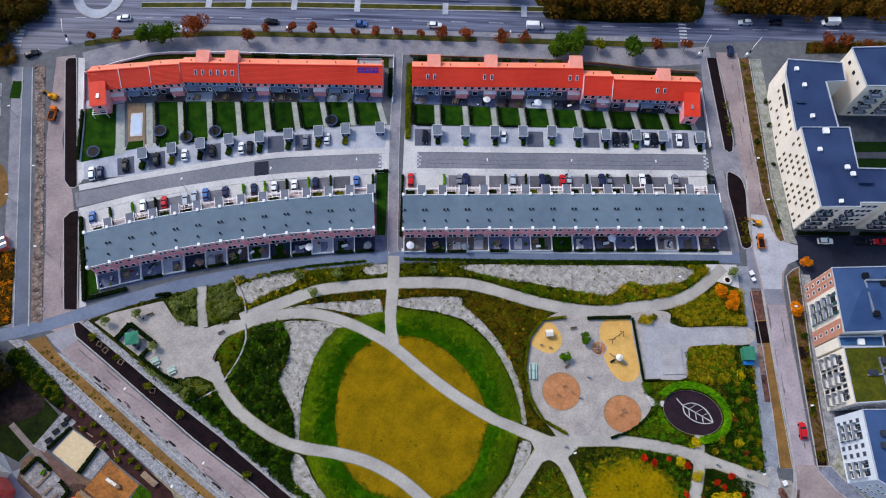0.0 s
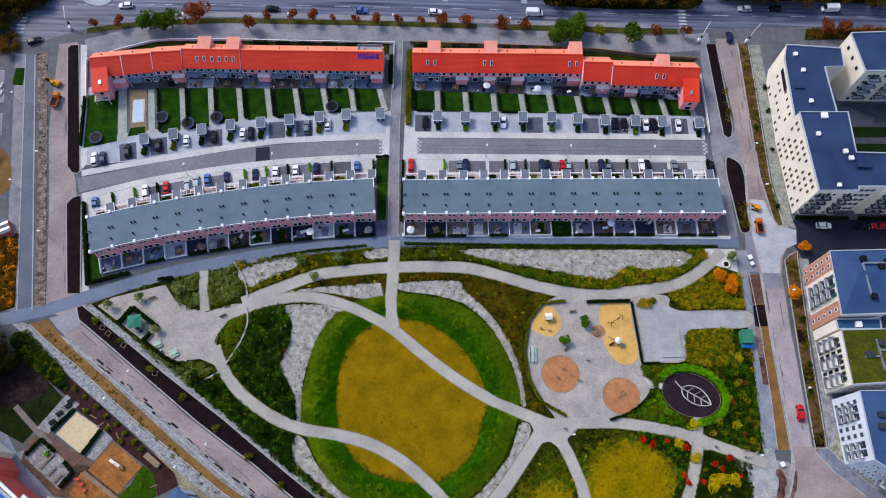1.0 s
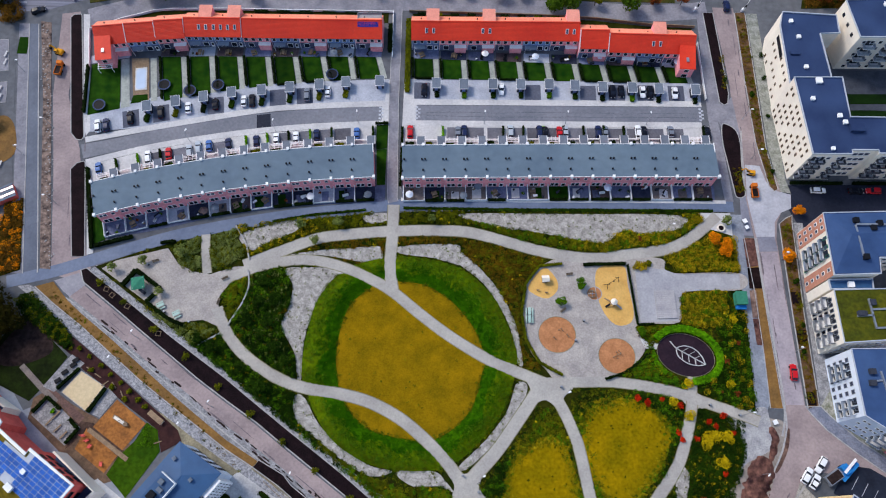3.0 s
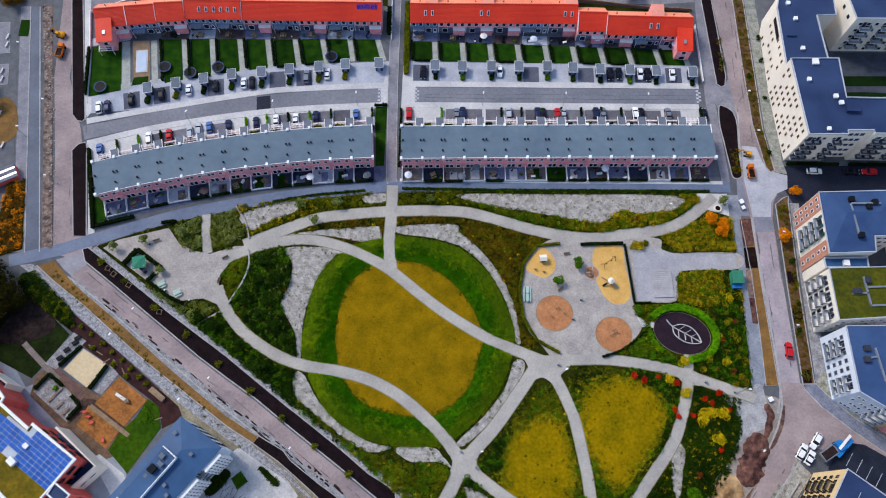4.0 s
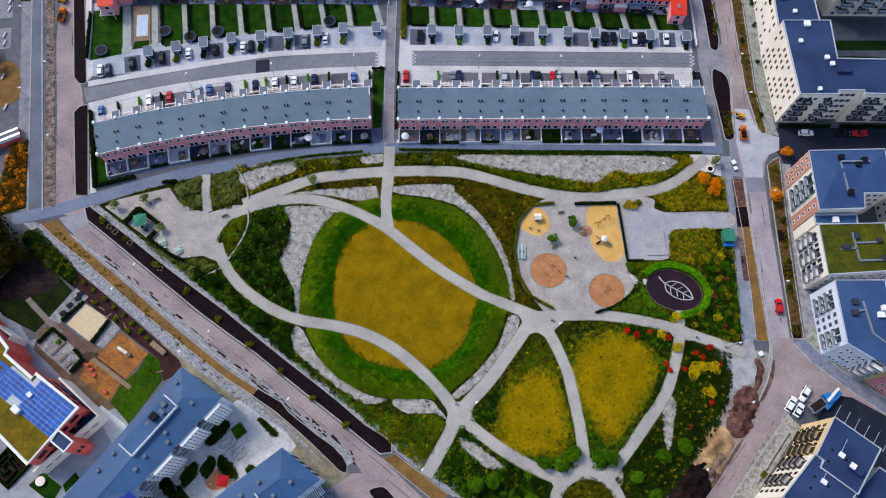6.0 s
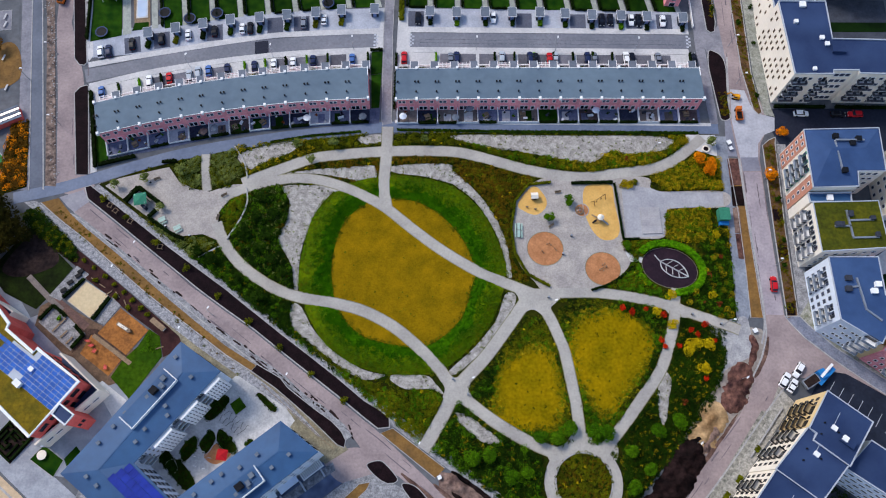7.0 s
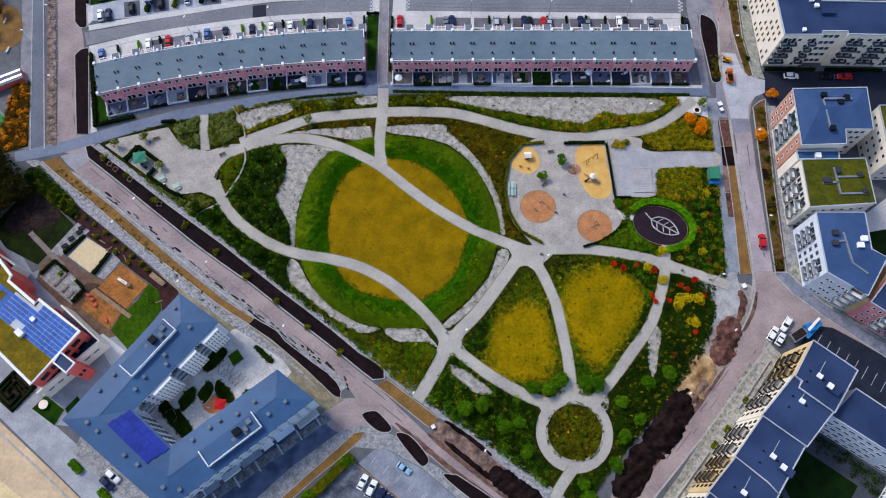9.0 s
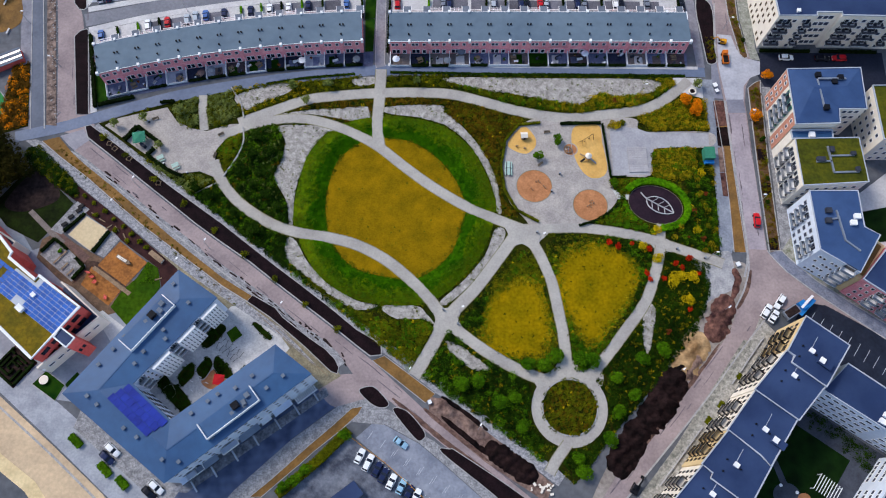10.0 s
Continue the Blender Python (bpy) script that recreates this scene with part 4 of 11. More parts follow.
for i in range(9):
    x, y = 2.2 + 3.3 * i, -107.6 - 2.05 * i
    mk.beam((x, y, 0.06), (x + 1.2, y + 1.9, 0.06), 0.12, 0.02)
    mk.beam((x + 6.0, y - 10.2 + 6.0, 0.06), (x + 7.0, y - 8.6 + 6.0, 0.06), 0.12, 0.02)
structure("bay_marking", mk, WHITE_LINE, "white bay lines of the car park", "road marking")
# loose stones along the dug strip
RS = random.Random(12)
st_ = Mesh()
for k in range(150):
    f_ = RS.random()
    x, y = -110.9 + 16.4 * f_ + RS.uniform(-1.3, 1.3), 57 - 79 * f_
    if f_ > 0.3:
        x += 1.2
    q_ = RS.uniform(0.08, 0.26)
    st_.prism([(x - q_, y - q_ * 0.6), (x + q_ * 0.8, y - q_ * 0.5), (x + q_, y + q_ * 0.4), (x - q_ * 0.5, y + q_ * 0.7)], 0.08, 0.1 + q_ * 0.7)
tagged(new("rubble_stone", st_.data("rubble_stone", KERB)), "loose pale stones in the dug strip", "stones", kind="stuff")
# mud carried along the streets
MUD = mat("thin road mud", S(122, 96, 86), S(72, 54, 50), coarse=0.4, fine=1.4, grain=0.4, bump=0.5, spec=0.1)
for k, (pts, w) in enumerate((([(7.9, -97.3), (16.8, -104.0), (24.2, -109.4), (38.2, -118.5)], 1.3), ([(16, -99.6), (24, -105.6), (34, -113)], 1.2),                               ([(96.4, -76), (88, -87), (78, -99.4), (66, -114)], 1.1), ([(103.4, -60), (101.6, -66), (98.6, -71)], 1.0))):
    structure("road_mud", heap_mesh(Mesh(), pts, w, 0.06, 40 + k, 0.04), MUD, "thin brown mud trodden along the street", "mud")
for pts in ([(108.3, -70.6), (99.7, -80.8), (86.5, -97.3), (66.6, -120)], [(103.0, -54.5), (102.8, -60), (100.6, -66.3), (98.0, -70.8)], [(100.9, 26), (100.2, 14), (99.9, 5)]):
    strip("kerb_strip", pts, 0.4, 0.13, KERB, "pale granite kerb along the street", "kerb")
slab("side_walk", [(93.8, 36.4), (97.0, 34.4), (99.4, 37.6), (100.6, 24), (98.0, 27.8), (95.2, 27.2), (94.2, 30)], 0.046, WALK_GREY, "grey paved corner of two streets", "pavement", smooth=False)
STAIN = mat("damp road stain", S(120, 110, 116), S(96, 88, 96), coarse=0.5, fine=1.6, grain=0.25)
RT = random.Random(21)
for a, b, n in (((-80, -30), (40, -118), 26), ((104.5, -12), (105.5, -54), 9), ((102, 64), (102.5, 18), 9), ((-99, 52), (-88, -16), 12), ((100, -74), (64, -118), 14)):
    mk = Mesh()
    for i in range(n):
        f_ = (i + RT.random()) / n
        x, y = a[0] + (b[0] - a[0]) * f_, a[1] + (b[1] - a[1]) * f_
        L = Vector((b[0] - a[0], b[1] - a[1])).normalized()
        o_ = RT.uniform(-2.6, 2.6) - (1.5 if n == 26 else 0)
        x, y, l_, w_ = x - L.y * o_, y + L.x * o_, RT.uniform(1.0, 4.5), RT.uniform(0.15, 0.5)
        heap_mesh(mk, [(x - L.x * l_, y - L.y * l_), (x, y + RT.uniform(-0.2, 0.2)), (x + L.x * l_, y + L.y * l_)], w_, 0.03, i, 0.035)
    structure("road_stain", mk, STAIN, "dark damp stains along the dusty street", "stains")
slab("street_surface", [(102.0, -12.2), (106.8, -12.0), (107.4, -30), (108.2, -54), (103.5, -54), (102.7, -38), (101.9, -23)], 0.0475, mat("pale dusty asphalt", S(174, 164, 172), S(146, 138, 147), coarse=0.12, fine=1.4, grain=0.15), "pale dusty asphalt street surface", "road", smooth=False)
slab("dirt_ground", [(17, -96.6), (21, -97), (34, -105.6), (48.6, -117), (47, -121.4), (32, -112.4), (17.6, -101.6)], 0.062, EARTH[3], "bare brown ground between street and walk", "dirt", smooth=False)
strip("kerb_strip", [(-140, -77.6), (-92.8, -101.6), (-76.4, -113.6), (-62.6, -124.4), (-50, -137)], 0.5, 0.12, KERB, "pale kerb of the sandy road", "kerb", smooth=False)
strip("sand_verge", [(-140, -94.4), (-94, -112.4), (-80, -121.4), (-66, -137)], 3.2, 0.1, mat("pale yellow sand", S(232, 212, 168), S(206, 184, 142), coarse=0.2, fine=1.4, grain=0.12), "pale yellow sand verge of the sandy road", "verge", smooth=False)


# ---- park ----
PARK = [(-81, -21.5), (-70, -17.0), (-58.4, -13.2), (-43, -9.5), (-27, -6.4), (-8, -3.8), (17, -2.2), (49.5, -1.2), (94, -0.4), (95.6, -20), (95.8, -40), (95.4, -57), (92, -60), (91.5, -67),
        (87, -78), (76, -91), (62, -107), (54, -117), (50.5, -114)]
slab("park_ground", PARK, 0.08, UNDER, "park ground with low brown-green undergrowth", "park", smooth=False)
RING_OUT = curve([(-13.2, -20.5), (-19.5, -29), (-21.7, -39.5), (-21.8, -50.4), (-16, -62.2), (-10.5, -67.8), (-3, -71.5), (4.3, -72.8), (12.9, -72.6), (18.6, -70.6), (25.7, -64), (30.9, -56.5), (34.2, -44.2), (32.1, -36.4),
                  (28.5, -28.4), (23.8, -22.8), (17.5, -18.7), (9.5, -16.8), (1.6, -16.3), (-6.3, -17.7)], True)
RING_IN = curve([(-13.6, -45.5), (-12.8, -36.1), (-10.2, -29.5), (-4.3, -24.7), (1.9, -23.4), (9.8, -24.3), (17.7, -29.5), (23.2, -36.6), (25.6, -43.7), (24.9, -49.1), (22.7, -56.7), (18.4, -62), (13.4, -65), (8.3, -65.6), (2.4, -64.9),
                 (-3.5, -63.3), (-8.1, -59.8), (-11.4, -54.6)], True)
P = {
    "north": [(-40.5, -20), (-30.2, -15.4), (-21, -11.6), (-11.5, -10), (-0.4, -8.8), (10.8, -8.3), (20.4, -8.5), (30.1, -10.7), (39.6, -13.3), (49.1, -14.9), (57, -15.2), (65, -13.9), (74.6, -12.3), (81.2, -9.7), (88.1, -4.2), (91, -1.5)],
    "oval": [(-46.4, -24.8), (-37.5, -20.7), (-29.9, -18.6), (-22, -18), (-14, -19.6), (-5.9, -22.8), (0.5, -26.4), (8.5, -32.7), (16.4, -38.4), (25.6, -43.8), (33.1, -47), (41, -50)],
    "link": [(-0.4, -0.8), (-0.3, -9.8), (-0.5, -19.3), (0.5, -25.9)],
    "west": [(-46.3, -32.2), (-43.1, -38.5), (-37.9, -44.4), (-29.8, -49.8), (-22, -52.7), (-11.5, -54.3), (-3.9, -56.2), (3.7, -59.9), (9.7, -64.4), (15.7, -70), (20.9, -76.2), (27.3, -81.5), (34.4, -86.1), (41.3, -89.5), (47, -91.5)],
    "south": [(40.6, -50.2), (34.5, -59.3), (28.7, -67.5), (21.6, -75.7), (17.5, -83.8), (13.2, -91.5)],
    "middle": [(42.8, -51.6), (46.1, -57.5), (49.1, -64.8), (50.9, -73.3), (52.1, -80.2), (53, -90)],
    "east": [(42.1, -50.1), (57, -49.3), (67.5, -50.2), (76.3, -51.9), (81.4, -53.6), (92.5, -57.2), (96, -58.5)],
    "rose": [(79.5, -52.9), (77.5, -61.1), (74.2, -69.8), (68.6, -77.7), (63.9, -83.9), (58.4, -90.5)],
    "spur": [(79.9, -47.4), (79.2, -52.9)],
    "bench": [(-50.1, -22.7), (-51.3, -17.3), (-52, -11.3)],
    "tip": [(52.6, -107.1), (49.6, -111.3), (47.8, -114.5)],
}
WIDTH = {"north": 3.0, "oval": 2.7, "link": 3.0, "west": 2.8, "south": 3.1, "middle": 2.7, "east": 2.6, "rose": 2.7, "spur": 2.3, "bench": 2.2, "tip": 2.5}
PL = {k: curve(v) for k, v in P.items()}
EDGING = mat("path edging turf", S(146, 142, 118), S(122, 120, 98), fine=2.0, grain=0.25)
for i, (k, line) in enumerate(PL.items()):
    strip("park_path", line, WIDTH[k], 0.13 + 0.004 * i, GRIT, "pale gravel park path with turf edges", "path", smooth=False)
    strip("path_edge", line, WIDTH[k] + 0.45, 0.1035 + 0.0022 * i, EDGING, "worn turf edge of the path", "path edge", smooth=False)
paths = [(PL[k], WIDTH[k] / 2 + 0.25) for k in PL]

# junctions and plazas
slab("plaza", [(-75.5, -19.6), (-61.9, -15.6), (-58.4, -20.1), (-53.8, -22.2), (-49.5, -22.9), (-43, -20.5), (-39.4, -20.2), (-43.3, -24.7), (-46.0, -28.9), (-45.8, -33.8), (-44.6, -37.6), (-49.7, -35.6), (-56.4, -36.6), (-65.4, -31.1), (-79, -22)],
     0.125, PLAZA, "pale gravel plaza of the park", "plaza", smooth=False)
slab("plaza", [(41.9, -17.3), (49.1, -15.3), (72.9, -14.6), (75, -17.9), (78.1, -19), (95.5, -18.5), (95.4, -23.2), (79.4, -24.5), (77.8, -32.7), (66.5, -33.8), (68.1, -40.1), (64, -45.2), (57.8, -48.5), (45.8, -50), (41.4, -46.3),
               (37.7, -41.8), (35.9, -35.5), (35.7, -28.2), (37.1, -22.4)], 0.125, PLAZA, "pale paved playground plaza", "plaza")
slab("paved_square", [(66.7, -17.2), (75, -18.1), (78.1, -19.2), (95.3, -18.8), (95.2, -22.9), (79.2, -24.2), (77.6, -32.5), (67.3, -33.3)], 0.128, mat("pale cool slabs", S(174, 174, 180), S(152, 152, 160), coarse=0.2, fine=1.8, grain=0.12), "pale cool grey slab square", "plaza", smooth=False)
slab("plaza_step", [(66.7, -37.5), (71.2, -38.3), (71.8, -40.4), (68.1, -40.2)], 0.132, PAVING, "short paved link to the oval play floor", "path", smooth=False)
slab("junction", [(36, -48), (41.5, -48.6), (47, -49.2), (48.5, -51.2), (46.2, -53.5), (45, -56.5), (41.5, -54.5), (38.5, -55), (37.4, -51.5)], 0.122, GRIT, "wide gravel junction of park paths", "path")
slab("junction", [(16.6, -73.0), (20.5, -73.2), (24.5, -73), (24.6, -76.5), (25.5, -79.6), (20, -80.2), (17.8, -78.8), (18.2, -76)], 0.120, GRIT, "wide gravel junction of park paths", "path")
slab("junction", [(76, -50.6), (81.5, -52), (83, -55), (79.5, -55.6), (77, -54)], 0.118, GRIT, "wide gravel junction of park paths", "path")
slab("junction", [(44.5, -91.2), (49, -88.8), (51.2, -86), (54.6, -86), (56.6, -88.4), (61.6, -88.4), (61.6, -92.6), (57, -91), (49, -91), (45.6, -93.6)], 0.119, GRIT, "wide gravel junction at the path ring", "path")
slab("entrance", [(88, -5.5), (94.8, -7.5), (94.8, -0.6), (86, -0.8)], 0.116, PAVING, "pale paved park entrance", "plaza", smooth=False)
ring = [(53.2 + 9.75 * math.cos(a / 40 * 6.2832), -98.4 + 9.9 * math.sin(a / 40 * 6.2832)) for a in range(40)]
structure("ring_path", Mesh().prism(ring, -0.3, 0.114), GRIT, "pale gravel path ring round a circular bed", "path")
core = [(53.3 + 7.0 * math.cos(a / 40 * 6.2832), -98.2 + 7.1 * math.sin(a / 40 * 6.2832)) for a in range(40)]
structure("round_bed", Mesh().prism(core, -0.3, 0.2), UNDER, "circular bed of rusty perennials", "bed")
structure("bed_edging", Mesh().ribbon(core, 0.3, 0.0, 0.3, True), KERB, "pale concrete edging of the round bed", "edging")

# round meadow and its grassy bank
slab("meadow", RING_IN, 0.10, MEADOW, "dry yellow-brown round meadow", "meadow", smooth=False)
bank = Mesh()
outer, inner = np.array(RING_OUT), np.array(RING_IN)
cx, cy = 5.5, -45.0


def radius_at(line, ang):
    """Distance of a closed line from the meadow's middle, in a direction."""
    d = line - (cx, cy)
    th, r = np.arctan2(d[:, 1], d[:, 0]), np.hypot(d[:, 0], d[:, 1])
    o = np.argsort(th)
    return np.interp(ang, th[o], r[o], period=2 * np.pi)


NA, NR = 220, 14
ang = np.linspace(-np.pi, np.pi, NA, endpoint=False)
ro, ri = radius_at(outer, ang), radius_at(inner, ang)
pts = []
for j in range(NR + 1):
    r = ri - 0.3 + (ro - ri + 0.3) * j / NR
    pts.append(np.stack([cx + r * np.cos(ang), cy + r * np.sin(ang)], 1))
flatp = np.concatenate(pts)
cut = np.ones(len(flatp))
for k in ("oval", "west", "link", "south"):
    cut = np.minimum(cut, np.clip((near_line(flatp, PL[k]) - 1.4) / 2.2, 0, 1))
prof = np.repeat(np.sin(np.pi * np.clip(np.linspace(0, 1, NR + 1), 0, 1)) ** 1.2, NA)
zz = 0.085 + (1.15 * prof + 0.12 * rng.normal(size=len(flatp)) * prof) * cut * cut * (3 - 2 * cut)
bank.v = [(x, y, z) for (x, y), z in zip(flatp, zz)]
bank.f = [(j * NA + i, j * NA + (i + 1) % NA, (j + 1) * NA + (i + 1) % NA, (j + 1) * NA + i) for j in range(NR) for i in range(NA)]
bob = structure("grass_bank", bank, [BANK, BANK_SHADED], "long dark green grass bank round the meadow", "bank")
# inner rows take the darker green: shading put into the grass colour
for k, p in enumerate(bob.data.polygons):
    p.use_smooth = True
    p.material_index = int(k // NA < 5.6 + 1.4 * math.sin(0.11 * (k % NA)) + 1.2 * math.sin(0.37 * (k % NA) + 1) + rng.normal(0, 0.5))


def bank_height(Q):
    """Height of the grass bank under the points Q."""
    d = Q - (cx, cy)
    th, r = np.arctan2(d[:, 1], d[:, 0]), np.hypot(d[:, 0], d[:, 1])
    a, b = radius_at(inner, th), radius_at(outer, th)
    t = np.clip((r - a) / (b - a), 0, 1)
    c = np.ones(len(Q))
    for k in ("oval", "west", "link", "south"):
        c = np.minimum(c, np.clip((near_line(Q, PL[k]) - 1.4) / 2.2, 0, 1))
    return 0.085 + 1.15 * np.sin(np.pi * t) ** 1.2 * c * c * (3 - 2 * c)


Q = rng.uniform((-22, -74), (36, -16), (13000, 2))
Q = Q[inside(Q, RING_OUT) & ~inside(Q, RING_IN)]
for line, d in paths:
    Q = Q[near_line(Q, line) > d + 0.3]
d = Q - (cx, cy)
th, rr = np.arctan2(d[:, 1], d[:, 0]), np.hypot(d[:, 0], d[:, 1])
deep = (rr - radius_at(inner, th)) / (radius_at(outer, th) - radius_at(inner, th)) + rng.normal(0, 0.12, len(Q))
# darker tufts inside repeat the painted shading of the bank
for leaf, lab, q in ((LEAF_SHADED, "dark tufts on the inner bank, shade in their colour", Q[(deep > 0.0) & (deep < 0.55)]), (LEAF_BLADE, "bright tufts on the grass bank", Q[deep > 0.45][::2]), (LEAF_OLIVE, "olive tufts on the grass bank", Q[deep > 0.72][::3])):
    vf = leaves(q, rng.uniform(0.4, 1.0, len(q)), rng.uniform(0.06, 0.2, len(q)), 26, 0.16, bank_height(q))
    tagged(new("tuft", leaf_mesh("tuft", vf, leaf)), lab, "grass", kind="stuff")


# further meadows and gravel beds
LAWN1 = curve([(37.4, -65.1), (41.8, -63.5), (46.1, -65.6), (48.8, -73.3), (49.3, -78.9), (47.7, -85), (44.9, -86.4), (37.2, -86), (31.6, -83.4), (30.1, -78), (31.6, -71), (34.5, -67.3)], True)
LAWN2 = curve([(51.5, -57.4), (56.8, -55), (62.1, -53.4), (68.6, -55.4), (72.6, -58.3), (73.3, -62.7), (70.6, -69.9), (65.9, -75.7), (61.2, -82), (57.7, -82.5), (55, -78.7), (52.4, -73.2), (50.5, -66.2)], True)
for l in (LAWN1, LAWN2):
    slab("meadow", l, 0.095, MEADOW_OLIVE, "dry yellow-brown meadow between paths", "meadow", smooth=False)
BEDS = [
    [(-42.6, -11), (-31, -6.9), (-26.2, -7.1), (-27.5, -9.7), (-35.1, -13.4), (-38.9, -15.6)],
    [(-8.7, -4.4), (-2.3, -3.4), (-2.2, -5.8), (-6.9, -6.7)],
    [(-20.7, -15.1), (-11.2, -14.1), (-3.6, -13.5), (-2.8, -17.6), (-4.6, -19.4), (-11, -17.7), (-20.5, -16.4), (-28.5, -16.7)],
    [(2.2, -13.2), (17.3, -12.2), (18.6, -15), (19.5, -18.4), (11.1, -16.4), (2.2, -15.4)],
    [(17.3, -13.8), (20, -15.2), (26, -21), (31, -28), (34.1, -35.4), (35.4, -42.6), (35.6, -45.6), (34.4, -45.4), (33.6, -42), (32.4, -36), (29, -28.9), (24.4, -22.7), (18, -17.5)],
    [(19.5, -2.9), (49.5, -2.2), (80.2, -1.7), (80.2, -5.7), (70.1, -7.7), (63.8, -7), (58.8, -10.7), (49.2, -9.6), (36.5, -7.5), (31.7, -7.3), (22, -5.1)],
    [(-28.9, -20.6), (-18.7, -20.1), (-13, -21), (-18, -28.1), (-21.4, -36.3), (-22.3, -43.4), (-22, -50.6), (-23.1, -50.4), (-24.3, -44.3), (-27, -39.7), (-28.8, -36.5), (-26.9, -30), (-26.7, -25)],
    [(-23.3, -54.9), (-20.6, -55.6), (-16.9, -61.5), (-10.7, -67.5), (-3, -71.8), (2.8, -73.1), (-2.9, -74.4), (-10.3, -70.5), (-16.5, -66), (-22.7, -60.9)],
    [(3.6, -73.2), (12.9, -72.8), (15.8, -74.9), (18, -77.6), (14.4, -76.3), (8, -76.5)],
    [(33.8, -50.4), (36.6, -50.6), (35.6, -54.8), (29.7, -63.8), (22.7, -71), (20.4, -72.4), (19.3, -71.4), (25.8, -65), (31.4, -57.5)],
    [(21.7, -81.9), (25.9, -83.6), (31.2, -87.5), (33, -89.1), (28.8, -89.5), (23.8, -86.3), (21, -83)],
    [(74.9, -70.3), (76.9, -71.9), (75.7, -78.2), (74.5, -83.6), (73.2, -82.3), (73, -75.5)],
]
beds = [curve(b, True, 4) for b in BEDS]
for i, b in enumerate(beds):
    slab("gravel_bed", b, 0.099 + 0.004 * (i == 4), GRAVEL, "pale stony gravel bed with scattered tufts", "gravel bed", smooth=False)


def open_ground(Q):
    """Where undergrowth may stand: off paths, plazas, meadows and gravel."""
    ok = np.ones(len(Q), bool)
    for line, d in paths:
        ok &= near_line(Q, line) > d + 0.25
    for poly in beds + [RING_OUT, LAWN1, LAWN2]:
        ok &= ~inside(Q, poly)
    ok &= np.hypot(Q[:, 0] - 53.2, Q[:, 1] + 98.4) > 10.2
    ux, uy = (Q[:, 0] - 78.6) * 0.9703 - (Q[:, 1] + 41.7) * 0.2419, (Q[:, 0] - 78.6) * 0.2419 + (Q[:, 1] + 41.7) * 0.9703
    ok &= (ux / 8.2) ** 2 + (uy / 6.2) ** 2 > 1
    for poly in PLAZAS:
        ok &= ~inside(Q, poly)
    return ok


PLAZAS = [
    [(-76, -19), (-61.5, -15), (-58, -20.4), (-53.8, -22.5), (-49.5, -23.2), (-43, -20.8), (-39, -20), (-43, -24.7), (-45.7, -28.9), (-45.5, -33.8), (-44.4, -37.8), (-49.7, -36), (-56.4, -37.2), (-65.4, -32), (-81, -21.5)],
    curve([(41.9, -16.8), (49.1, -15), (72.9, -14), (75, -17.5), (78.1, -18.6), (95.9, -18.2), (95.8, -23.4), (79.4, -24.9), (78.1, -33), (66.5, -34.2), (68.5, -40.1), (64.3, -45.5), (57.8, -49), (45.8, -50.4), (41, -46.6), (37.3, -42), (35.5, -35.5), (35.2, -28.2), (36.7, -22.2)], True),
    [(36, -47), (48, -48), (48, -57), (37, -56)], [(86, -0.4), (95, -0.4), (95, -8), (87.5, -5.8)], [(76, -50), (83, -51.5), (83, -56), (77, -55)],
]
